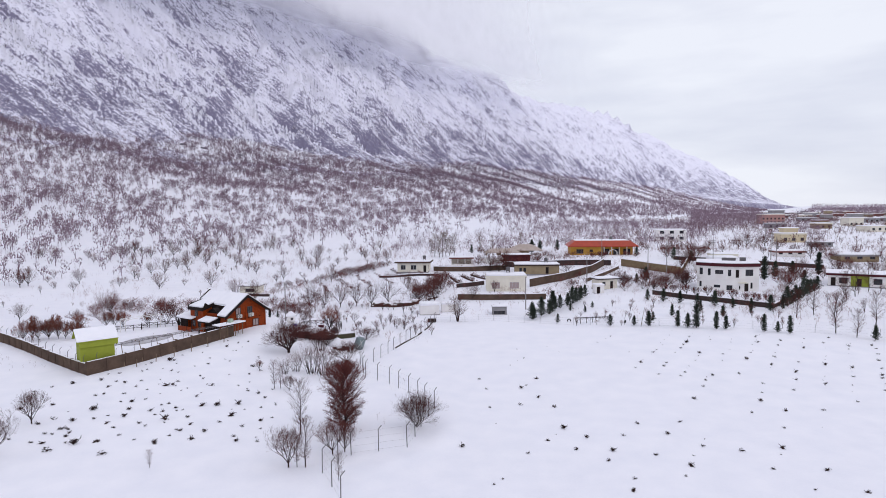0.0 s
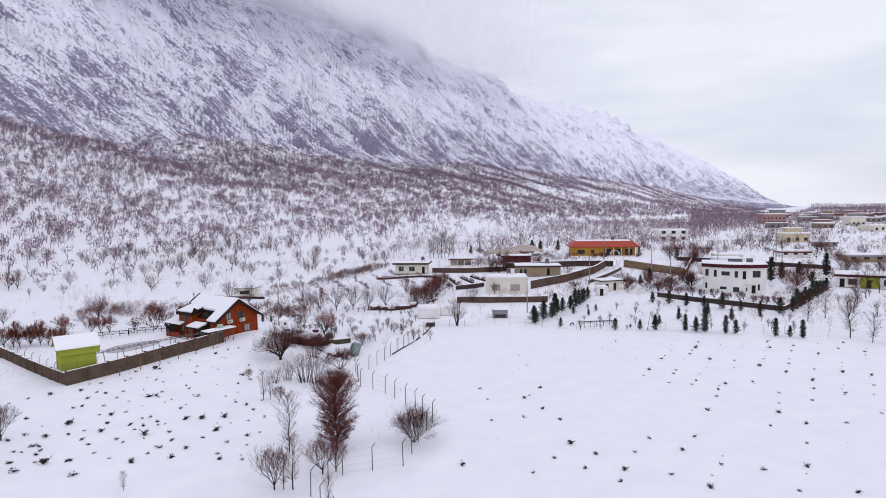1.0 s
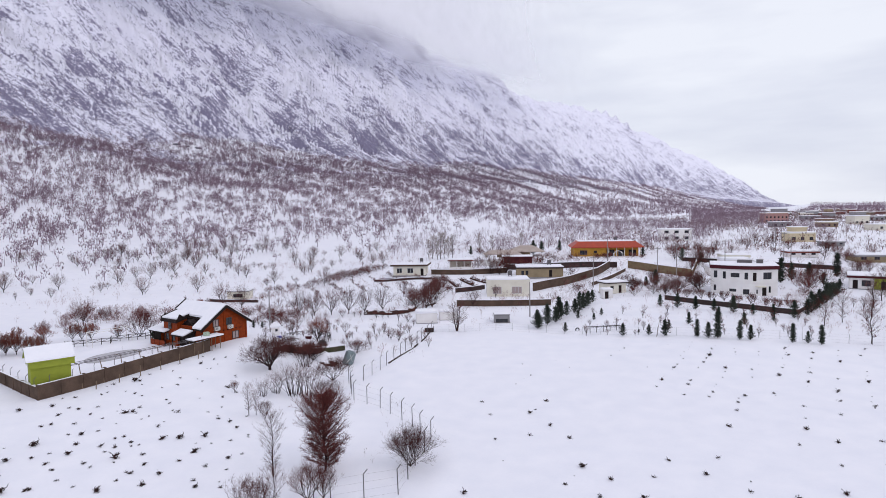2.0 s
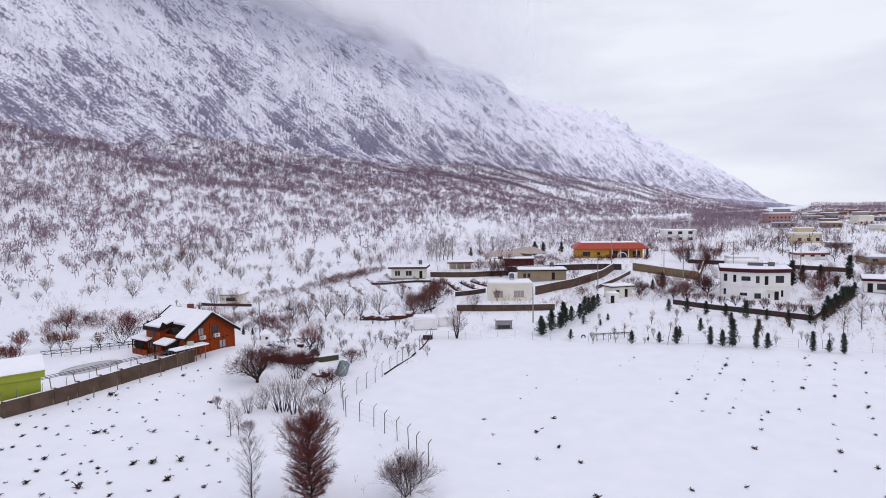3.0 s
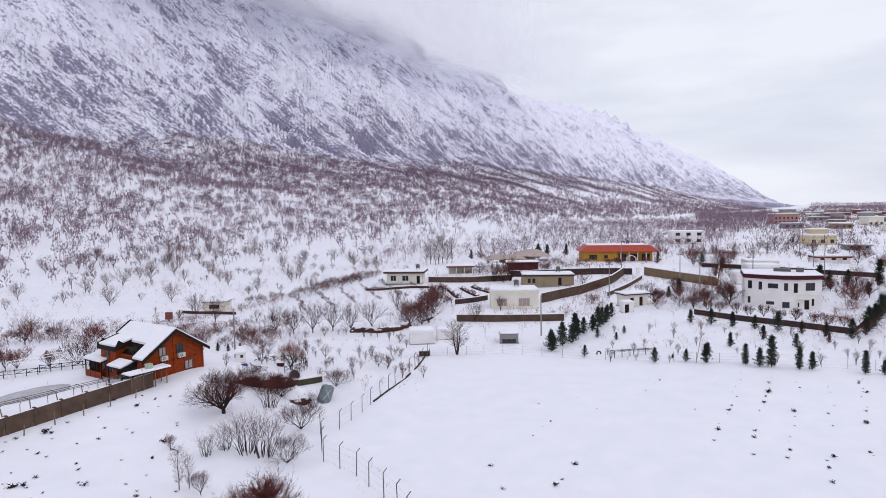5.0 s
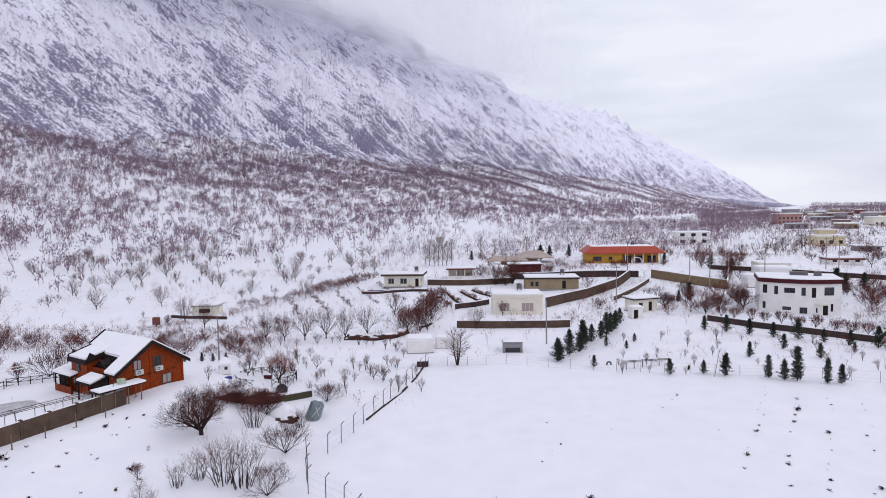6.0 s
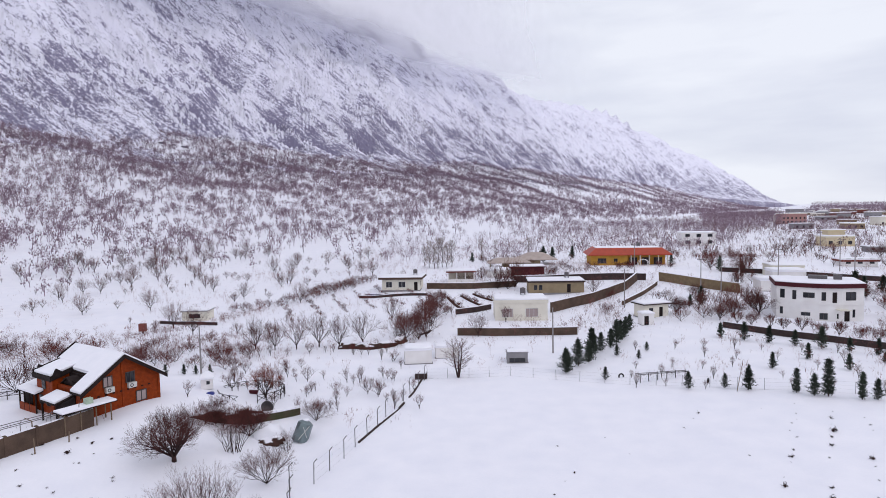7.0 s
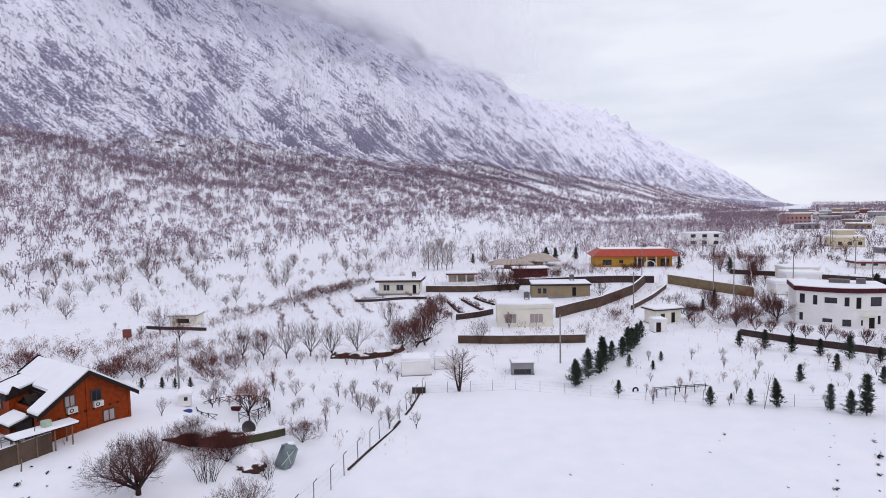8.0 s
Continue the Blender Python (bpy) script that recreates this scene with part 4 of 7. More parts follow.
# white two-storey house with a bowed front
HX, HY, HW = 59.0, 145.0, 13.2
WX, WY = 0.392, 0.920        # the way its front faces
bow = [(HX, HY)]
for s in (1.8, 3.2, 5.7, 7.2, 8.8, 12.0):
    f = s / 12.0
    out = 2.1 * math.sin(math.pi * f)
    bow.append((HX + WY * HW * f - WX * out, HY - WX * HW * f - WY * out))
bow += [(HX + WY * HW + WX * 9, HY - WX * HW + WY * 9), (HX + WX * 9, HY + WY * 9)]
wh = house("white_house", "two-storey white house with bowed front and maroon roof band", bow, 1.9, 5.9, WHITE, MAROON,
      {0: [(0.6, 3.8, 0.8, 1.6, "w"), (0.6, 0.9, 0.55, 1.3, "w")], 1: [(0.4, 3.7, 0.65, 1.6, "w")], 2: [(0.4, 4.1, 1.75, 0.95, "w"), (0.15, 0.9, 1.4, 0.65, "w")],
       3: [(0.35, 3.7, 0.7, 1.5, "w"), (0.1, 0.4, 1.25, 1.15, "w")], 4: [(0.35, 3.35, 0.75, 1.85, "d"), (1.1, 0.6, 0.3, 0.9, "w")], 5: [(0.7, 3.75, 1.8, 1.5, "w"), (0.5, 0.1, 0.95, 1.95, "d"), (1.9, 0.8, 0.5, 1.4, "w")],
       6: [(1.0, 3.8, 0.7, 1.6, "w"), (1.0, 0.8, 0.7, 1.6, "w"), (5.5, 3.8, 1.2, 1.5, "w")]}, over=0.3, band=0.75, snow=0.18)
part("door_canopy", box(bmesh.new(), WY * 9.3 - 1.2, WY * 9.3 + 0.6, -WX * 9.3 - 2.9, -WX * 9.3 - 1.2, 2.15, 2.3), CREAM, wh, "pale canopy over the door")
bm = prism(bmesh.new(), [(x - HX, y - HY) for x, y in grown(bow, 0.08)], 2.95, 3.2)
part("floor_band", bm, WHITE, wh)
house("roof_tank", "grey steel water tank block on the snowy roof", rect(HX + 6.5, HY + 1.5, 0.85, -0.53, 3.0, 1.3), 8.6, 0.7, STEEL, STEEL, over=0.02, band=0.1, snow=0, category="tank")
house("roof_tank", "grey steel water tank block on the snowy roof", rect(HX + 9.8, HY - 0.6, 0.85, -0.53, 1.3, 1.2), 8.6, 0.9, STEEL, STEEL, over=0.02, band=0.1, snow=0, category="tank")
house("side_house", "long single-storey white house with maroon fascia and lime green bay", rect(92.0, 147.8, 0.78, -0.5, 4.6, 9), 2.2, 2.6, WHITE, MAROON,
      {0: [(0.6, 0.1, 1.0, 2.0, "d"), (2.3, 0.7, 1.7, 1.4, "w")]}, over=0.5, band=0.5, snow=0.2)
house("side_house_bay", "lime green bay of the long white house", rect(95.6, 145.5, 0.78, -0.5, 4.0, 9), 2.2, 2.6, LIME, MAROON, {0: [(1.6, 0.1, 0.9, 1.9, "d")]}, over=0.5, band=0.5, snow=0.2)
house("side_house_wing", "white wing of the long house with maroon fascia", rect(98.8, 143.5, 0.78, -0.5, 12.0, 9), 2.2, 2.6, WHITE, MAROON,
      {0: [(1.0, 0.7, 1.7, 1.4, "w"), (4.0, 0.1, 1.0, 2.0, "d"), (7.0, 0.7, 1.7, 1.4, "w")]}, over=0.5, band=0.5, snow=0.2)

# white tarpaulin sheds behind the white house, beige house
for k, (x, y, w, d, h) in enumerate(((70.5, 172, 8.0, 5, 2.4), (78.0, 181, 7.5, 5, 2.8))):
    house("tarpaulin_shed", "pale shed sheeted in tarpaulin with a rounded snow roof", rect(x, y, 1, -0.15, w, d), gz(x, y), h, WHITE, ROOF_SNOW, over=0.2, band=0.2, snow=0.5, category="shed")
house("beige_house", "plain beige house with a flat snow roof", rect(81.0, 187, 1, -0.2, 7.5, 7), gz(83, 187), 3.0, CREAM, CREAM, {0: [(2.0, 1.2, 1.6, 1.4, "w"), (5.5, 1.2, 1.6, 1.4, "w")]}, over=0.1, band=0.4, snow=0.25)
house("grey_cabin", "low grey cabin with wide windows under snow", rect(-62.6, 173.6, 0.99, 0.05, 5.8, 4.5), gz(-60, 174) - 0.2, 2.5, CREAM, GREY, {0: [(1.6, 0.9, 2.6, 1.0, "w")]}, over=0.3, band=0.15, snow=0.3, category="cabin")
house("white_shed", "white sheeted shed with a bulging snow roof", rect(-6.6, 122.6, 0.96, 0.12, 3.9, 3.2), gz(-5, 124) - 0.1, 2.0, WHITE, ROOF_SNOW, over=0.1, band=0.15, snow=0.35, category="shed")
house("white_lean_to", "low white lean-to beside the sheeted shed", rect(-2.2, 125.5, 0.98, 0.1, 3.4, 2.4), gz(-1, 126) - 0.1, 1.7, WHITE, ROOF_SNOW, over=0.1, band=0.1, snow=0.2, category="shed")
house("grey_crate_hut", "small grey sheet-metal hut with snow on top", rect(8.2, 122.5, 1, 0, 2.9, 2.0), gz(9, 123) - 0.1, 1.6, GREY, GREY, {0: [(0.25, 0.15, 2.3, 0.7, "w")]}, over=0.1, band=0.08, snow=0.14, category="hut")

# ---- far town ----
random.seed(5)


def far_house(name, label, x, y, w, d, h, wall, fascia, storeys=1, turn=0.15, windows=3):
    hs = {0: [(w * (k + 0.3) / windows, 1.0 + s * 3.0, w / windows * 0.42, 1.5, "w") for k in range(windows) for s in range(storeys)]}
    return house(name, label, rect(x, y, 1, -turn, w, d), gz(x, y) - 0.2, h, wall, fascia, hs, over=0.4, band=0.5, snow=0.35)


far_house("white_villa", "white two-storey villa with flat snow roofs", 103, 300, 14, 9, 5.4, WHITE, WHITE, 2)
far_house("cream_villa", "cream and ochre villa with a raised roof room", 155.5, 283, 11, 9, 4.0, SAND, CREAM, 1)
far_house("roof_room", "cream roof room of the villa", 157.5, 285, 6.5, 5, 6.4, SAND, SAND, 1)
far_house("red_block", "long red-banded two-storey block under snow", 262, 505, 18, 12, 8.0, PINKRED, CREAM, 2, windows=6)
# lighter grey than its dark concrete, haze put into the wall colour
far_house("grey_frame_block", "unfinished grey concrete frame building", 300, 560, 11, 10, 11, GREY, GREY, 3, windows=4)
far_house("grey_depot", "long grey low building under snow", 124, 192, 11, 7, 1.9, TAN, GREY, 1)
far_house("grey_depot", "long white low building under snow", 110, 204, 9, 5, 1.6, WHITE, REDFASCIA, 1)
far_house("grey_terrace", "grey two-storey terrace under snow", 222, 420, 12, 8, 3.2, GREY, GREY, 1)
far_house("white_terrace", "white two-storey terrace with open balconies", 246, 332, 14, 8, 6, WHITE, GREY, 2, windows=5)
far_house("grey_store", "small grey store in the snow", 150, 250, 8, 5, 1.7, GREY, GREY, 1)
for k in range(58):
    y = random.uniform(330, 1500)
    x = y * random.uniform(0.50, 0.80)
    w = random.uniform(8, 15)
    tagged(far_house("town_house", "distant plain house with a snowy flat roof", x, y, w, random.uniform(8, 12), random.choice((3.2, 3.4, 5.8, 6.2)), random.choice((GREY, CREAM, GREY, TAN, REDFASCIA)), random.choice((GREY, CREAM, REDFASCIA)), 1, random.uniform(-0.3, 0.5), 3), group="distant town houses")


# ---- plants ----
class Twigs:
    """Gathers bars and blades for one mesh."""

    def __init__(self):
        self.v, self.f = [], []

    def bar(self, a, b, r0, r1, sides=4):
        z = (b - a).normalized()
        x = z.orthogonal().normalized()
        y = z.cross(x)
        n = len(self.v)
        for p, r in ((a, r0), (b, r1)):
            for k in range(sides):
                q = k * 2 * math.pi / sides
                self.v.append(p + (x * math.cos(q) + y * math.sin(q)) * r)
        for k in range(sides):
            j = (k + 1) % sides
            self.f += [(n + k, n + j, n + sides + j), (n + k, n + sides + j, n + sides + k)]

    def blade(self, a, b, w, rng):
        side = (b - a).cross(Vector((rng.uniform(-1, 1), rng.uniform(-1, 1), rng.uniform(-1, 1)))).normalized() * w
        n = len(self.v)
        self.v += [a - side, a + side, b]
        self.f.append((n, n + 1, n + 2))


def bare_tree(name, label, seed, h, spread, stems, levels, twig_mat, trunk_f=0.15, fan=0.5, forks=3, width=0.012, thick=1.0, low=0.35, oval=0.0, category="tree", foot=0.05):
    """A leafless tree or bush: stems that fork again and again, bending upwards, into fine twigs."""
    rng = random.Random(seed)
    segs = []

    def grow(p, way, length, level):
        bend = Vector((rng.gauss(0, 0.12), rng.gauss(0, 0.12), 0.10))
        mid = p + way * length * 0.5
        end = mid + (way + bend).normalized() * length * 0.5
        segs.append((p, mid, level, 1.0)), segs.append((mid, end, level, 0.7))
        if level >= levels:
            return
        for k in range(forks + (level > 0) * rng.randint(0, 1) + (2 if low < 0.3 and level == 0 else 0)):
            f = 1.0 if k == 0 else rng.uniform(low if level < 2 else 0.35, 1.0)
            q = mid.lerp(end, f * 2 - 1) if f > 0.5 else p.lerp(mid, f * 2)
            turn = rng.uniform(0.12, 0.3) if k == 0 else rng.uniform(0.35, 0.75)
            a = rng.uniform(0, 2 * math.pi)
            x = way.orthogonal().normalized()
            y = way.cross(x)
            d = (way + (x * math.cos(a) + y * math.sin(a)) * turn + Vector((0, 0, 0.16))).normalized()
            grow(q, d, length * rng.uniform(0.62, 0.86), level + 1)

    for s in range(stems):
        a = s * 2.4 + rng.uniform(-0.4, 0.4)
        tip = fan * math.sqrt((s + 0.5) / stems) if stems > 1 else 0.05
        way = Vector((math.cos(a) * tip, math.sin(a) * tip, 1)).normalized()
        base = Vector((math.cos(a), math.sin(a), 0)) * (foot * (tip if foot < 0.2 else math.sqrt((s + 0.5) / stems)) if stems > 1 else 0)
        grow(base + Vector((0, 0, -0.06 if foot > 0.2 else trunk_f * 1.2 if stems > 1 else 0)), way, 1.0 if stems > 1 else 0.8, 0)
    top = max(q.z for _, q, _, _ in segs)
    wide = sorted(max(abs(q.x), abs(q.y)) for _, q, _, _ in segs)[int(len(segs) * 0.93)]
    k = Vector((spread / 2 / wide, spread / 2 / wide, h / top))
    slim = lambda z: 1 + oval * (0.35 - (max(0.0, z) / top) ** 2)
    fit_ = lambda v: Vector((v.x * k.x * slim(v.z), v.y * k.y * slim(v.z), v.z * k.z))
    wood, fine = Twigs(), Twigs()
    r = h * 0.020 * thick / (1 + 0.12 * (stems - 1))
    if stems > 1 and foot < 0.2:
        fork = fit_(Vector((0, 0, trunk_f * 1.25)))
        wood.bar(Vector((0, 0, -0.3)), fork, r * 1.9, r * 1.6, 7)
    for p, q, level, f in segs:
        p, q = fit_(p), fit_(q)
        if level == 0:
            wood.bar(p - Vector((0, 0, 0.3 if stems == 1 and f == 1.0 else 0)), q, r * f, r * f * 0.75, 5)
        elif level == 1:
            wood.bar(p, q, r * 0.5 * f, r * 0.36 * f, 4)
        elif level == 2 and levels > 3:
            wood.bar(p, q, max(0.009, r * 0.26 * f), max(0.008, r * 0.2 * f), 3)
        else:
            q2 = q + (q - p) * 0.15
            fine.blade(p, q2, width * (1.0 if level < levels else 0.75), rng)
            if level == levels and f < 1:
                for _ in range(2):
                    d = (q - p) + Vector((rng.gauss(0, 0.5), rng.gauss(0, 0.5), rng.gauss(0.1, 0.4))) * (q - p).length
                    fine.blade(p.lerp(q, rng.random()), q + d * 0.6, width * 0.65, rng)
    root = empty(name, Matrix.Identity(4), label, category)
    tri_ob("trunk", wood.v, wood.f, BARK, root)
    tri_ob("crown", fine.v, fine.f, twig_mat, root)
    return root


def column_tree(name, label, seed, h, w, boughs, twig_mat, bare=0.10, width=0.012, rise=1.15, waist=0.36, thick=1.0, tops=1, twigs=11, low=0.55):
    """A leafless tree with a leading stem and boughs all the way up, in an oval crown."""
    rng = random.Random(seed)
    wood, fine = Twigs(), Twigs()
    for top in range(tops):
        a0 = top * 2.4 + seed
        sway = Vector((math.cos(a0), math.sin(a0), 0)) * (0 if tops == 1 else w * 0.16)
        axis = [Vector((0, 0, -0.3))]
        for k in range(1, 7):
            f = k / 6
            axis.append(sway * f ** 0.7 + Vector((rng.gauss(0, 0.012) * h, rng.gauss(0, 0.012) * h, h * 0.97 * f)))
        r = h * 0.017 * thick
        for k, (p, q) in enumerate(zip(axis, axis[1:])):
            wood.bar(p, q, r * (1 - k / 6.5), r * (1 - (k + 1) / 6.5), 6)
        for i in range(boughs):
            f = bare + (0.95 - bare) * ((i + rng.random()) / boughs) ** 1.15
            k = min(5, int(f * 6))
            p = axis[k].lerp(axis[k + 1], f * 6 - k)
            g = (f - bare) / (1 - bare)
            reach = w / 2 * (min(1.0, low + g / waist * (1 - low)) if g < waist else max(0.12, 1 - ((g - waist) / (1 - waist)) ** 2.8)) * rng.uniform(0.55, 1.1) * (0.75 if tops > 1 else 1)
            a = i * 2.4 + rng.uniform(-0.7, 0.7)
            way = Vector((math.cos(a), math.sin(a), rise * rng.uniform(0.6, 1.3) * (0.45 + 0.8 * g))).normalized()
            length = reach / max(0.35, math.hypot(way.x, way.y))
            length = min(length, (h * 1.02 - p.z) / max(0.1, way.z) * 0.9)
            mid = p + way * length * 0.5
            end = mid + (way + Vector((rng.gauss(0, 0.12), rng.gauss(0, 0.12), 0.18))).normalized() * length * 0.5
            r1 = max(0.008, r * 0.24 * (1 - 0.6 * g))
            wood.bar(p, mid, r1, r1 * 0.7, 4), wood.bar(mid, end, r1 * 0.7, r1 * 0.3, 3)
            for j in range(twigs):
                q = rng.uniform(0.18, 1.0)
                b = p.lerp(mid, q * 2) if q < 0.5 else mid.lerp(end, q * 2 - 1)
                d = (way + Vector((rng.gauss(0, 0.55), rng.gauss(0, 0.55), rng.gauss(0.25, 0.4)))).normalized()
                e = b + d * length * rng.uniform(0.16, 0.36)
                fine.blade(b, e, width, rng)
                for _ in range(6):
                    d2 = (d + Vector((rng.gauss(0, 0.6), rng.gauss(0, 0.6), rng.gauss(0.15, 0.5)))).normalized()
                    c = b.lerp(e, rng.uniform(0.3, 1.0))
                    fine.blade(c, c + d2 * rng.uniform(0.15, 0.42) * (0.5 + 0.07 * h), width * 0.6, rng)
    root = empty(name, Matrix.Identity(4), label, "tree")
    tri_ob("trunk", wood.v, wood.f, BARK, root)
    tri_ob("crown", fine.v, fine.f, twig_mat, root)
    return root


def evergreen(name, label, seed, h, w, n, shape):
    """A conifer: a trunk and boughs, each hung with small needle sprays."""
    rng = random.Random(seed)
    wood, fine = Twigs(), Twigs()
    wood.bar(Vector((0, 0, -0.3)), Vector((0, 0, h * 0.92)), h * 0.02, 0.01, 5)
    boughs = max(30, n // 16)
    for i in range(boughs):
        f = (i + rng.random()) / boughs
        reach = w / 2 * shape(f) * rng.choice((0.45, 0.7, 1.0, 1.3))
        a = i * 2.4 + rng.uniform(-0.6, 0.6)
        out = Vector((math.cos(a), math.sin(a), rng.uniform(0.0, 0.7)))
        root_ = Vector((0, 0, h * (0.05 + 0.88 * f)))
        for k in range(16):
            g = rng.uniform(0.1, 1.0)
            p = root_ + out * reach * g + Vector((rng.gauss(0, 0.08), rng.gauss(0, 0.08), rng.gauss(-0.03, 0.06))) * (0.4 + 0.2 * h)
            d = (out + Vector((rng.gauss(0, 0.6), rng.gauss(0, 0.6), rng.gauss(0.1, 0.4)))).normalized()
            fine.blade(p, p + d * rng.uniform(0.2, 0.42) * (0.5 + 0.12 * h), 0.045, rng)
    for k in range(14):
        p = Vector((rng.gauss(0, 0.03), rng.gauss(0, 0.03), h * rng.uniform(0.88, 0.97)))
        fine.blade(p, p + Vector((rng.gauss(0, 0.06), rng.gauss(0, 0.06), 0.22)), 0.035, rng)
    root = empty(name, Matrix.Identity(4), label, "conifer")
    tri_ob("trunk", wood.v, wood.f, BARK, root)
    tri_ob("crown", fine.v, fine.f, NEEDLES, root)
    return root


def put(ob, x, y, size=1.0, turn=0.0, label="", group="", dz=0.0):
    c = copy_thing(ob, pose(x, y, gz(x, y) + dz, 0, 0, turn) @ Matrix.Diagonal((size, size, size, 1)))
    return tagged(c, label, "", group)


def first(ob, x, y, size=1.0, turn=0.0):
    ob.matrix_basis = pose(x, y, gz(x, y), 0, 0, turn) @ Matrix.Diagonal((size, size, size, 1))
    return ob


# single trees near the fence and the yard
first(column_tree("tall_red_tree", "tall dense red-brown leafless tree by the fence", 1, 6.5, 4.5, 230, TWIG_RED, bare=0.08, width=0.014, rise=0.95, waist=0.5, thick=1.0, twigs=19, low=0.7), -10.6, 59.6)
first(bare_tree("round_bush", "round leafless pinkish-brown bush at the fence corner", 2, 4.0, 3.9, 17, 4, TWIG_BROWN, 0.06, 0.8, 3, 0.006, thick=0.8, low=0.2, oval=0.55), -3.5, 60.2)
ROUND = first(bare_tree("roadside_tree", "small round-crowned leafless tree in snow", 3, 3.6, 3.0, 5, 4, TWIG_BROWN, 0.3, 0.65, 3, 0.008, thick=0.8, low=0.2, oval=0.6), -13.7, 51.0)
THIN = first(column_tree("slender_tree", "slender upright leafless tree in snow", 4, 5.4, 2.7, 50, TWIG_BROWN, bare=0.16, width=0.0055, rise=1.5, thick=0.8), -14.6, 58.4)
put(THIN, -12.3, 51.1, 0.78, 30)
put(THIN, -13.0, 51.1, 0.5, 100)
put(ROUND, -10.6, 53.9, 0.95, 70)
put(ROUND, -9.6, 54.4, 0.8, 140)
put(THIN, -9.0, 48.6, 0.42, 150)
put(ROUND, -40.8, 58.4, 0.95, 130)
put(ROUND, -38.4, 50.4, 1.1, 200)
put(THIN, -24.9, 50.0, 0.28, 10, "thin bare sapling standing in snow")
put(THIN, -21.4, 72.3, 0.62, 200)
put(THIN, -20.7, 72.5, 0.5, 280)
put(ROUND, -19.4, 71.6, 0.55, 20)
put(ROUND, -25.6, 79.6, 0.42, 320)
ROUND = first(bare_tree("field_tree", "small leafless tree with an open round crown", 13, 3.4, 3.1, 6, 3, TWIG_BROWN, 0.3, 0.8, 3, 0.018, oval=0.5), -26.5, 108.5, 0.8)
THIN = first(bare_tree("field_sapling", "slender leafless field tree in snow", 14, 5.0, 2.2, 5, 3, TWIG_BROWN, 0.35, 0.4, 3, 0.018, oval=0.5), -27.5, 112.0, 0.5)
first(bare_tree("spreading_tree", "dark spreading leafless tree on the bank", 5, 5.3, 5.8, 8, 5, TWIG_BROWN, 0.26, 0.95, 3, 0.010, thick=2.1, low=0.12, oval=0.5), -24.3, 88.9)
CLUMP = first(bare_tree("shrub_clump", "upright many-stemmed leafless shrub in snow", 6, 4.3, 4.0, 16, 4, TWIG_BROWN, 0.03, 0.34, 2, 0.009, thick=1.5, foot=0.5), -18.6, 79.8)
put(CLUMP, -16.9, 79.3, 0.95, 100)
put(CLUMP, -20.9, 80.4, 0.62, 60)
put(CLUMP, -22.0, 78.8, 0.5, 160)
WIDE = first(bare_tree("wide_shrub", "low wide leafless shrub on the bank", 7, 3.2, 4.4, 11, 4, TWIG_BROWN, 0.05, 0.95, 3, 0.010, thick=1.1, oval=0.4), -15.3, 86.1)
put(WIDE, -14.4, 77.8, 0.8, 130)
put(WIDE, -20.2, 96.2, 0.95, 90)
put(CLUMP, -20.4, 92.4, 0.85, 220)
put(CLUMP, -16.2, 95.0, 0.5, 40)
put(WIDE, -14.6, 101.0, 0.7, 220)
put(WIDE, -25.0, 99.6, 0.7, 20)
first(bare_tree("reddish_tree", "reddish leafless tree in a fenced ring", 8, 4.6, 4.0, 7, 4, TWIG_RUST, 0.22, 0.7, 3, 0.010, thick=1.2, low=0.2, oval=0.5), -22.1, 107.3)
SMALL = first(bare_tree("small_orchard_tree", "small red-brown orchard sapling in snow", 9, 2.4, 1.5, 4, 3, TWIG_RED, 0.3, 0.45, 3, 0.012), -14.6, 101.5)
BIG = first(bare_tree("orchard_tree", "bare grey-brown orchard tree with open crown", 10, 5.8, 4.6, 6, 3, TWIG_BROWN, 0.3, 0.8, 3, 0.019, thick=0.75, low=0.2, oval=0.3), -32.0, 133.5, 1.0)
first(column_tree("corner_tree", "dark gnarled leafless tree at the field corner", 15, 4.8, 7.0, 20, TWIG_BROWN, bare=0.24, width=0.009, rise=0.75, thick=1.7, tops=3, twigs=12, low=0.7), 1.0, 116.5)
put(BIG, 4.7, 138.0, 0.75, 80, "small bare tree before the retaining wall")
put(SMALL, 10.5, 149.4, 1.3, 80, "slim bare sapling before the white bungalow")
for k in range(1, 6):
    put(BIG, -32.0 + 3.5 * k, 133.5 + random.uniform(-1, 1), random.uniform(0.85, 1.1), 60 * k, group="row of orchard trees")
put(BIG, -11.5, 153, 0.9, 40)
DARKBUSH = first(bare_tree("dark_thicket_tree", "dark brown many-stemmed leafless thicket tree", 12, 3.6, 3.2, 6, 4, TWIG_BROWN, 0.1, 0.7, 2, 0.016, thick=0.9, low=0.15, oval=0.5), -7.9, 139.5, 1.2)
RED = first(bare_tree("red_thicket_bush", "dense red-brown thicket bush", 11, 3.4, 3.6, 5, 3, TWIG_RED, 0.04, 1.0, 3, 0.027, thick=0.7, low=0.15, oval=0.6, category="bush"), -6.6, 145.0, 1.2)
for k, (x, y, q) in enumerate(((-8.8, 135.6, 1.15), (-7.6, 137.5, 1.2), (-5.4, 136.4, 1.2), (-4.2, 138.0, 1.3), (-5.6, 143.0, 1.1), (-3.6, 147.0, 1.25), (-5.0, 151.0, 1.1), (-2.8, 155.0, 1.2), (-3.4, 160.0, 1.0),
                               (12, 187, 1.6), (14.5, 186, 1.4), (16.5, 188, 1.8), (33.5, 175, 1.0))):
    put((DARKBUSH, RED, DARKBUSH)[k % 3], x, y, q, x * 70, group="red-brown thicket on the bank")

random.seed(8)


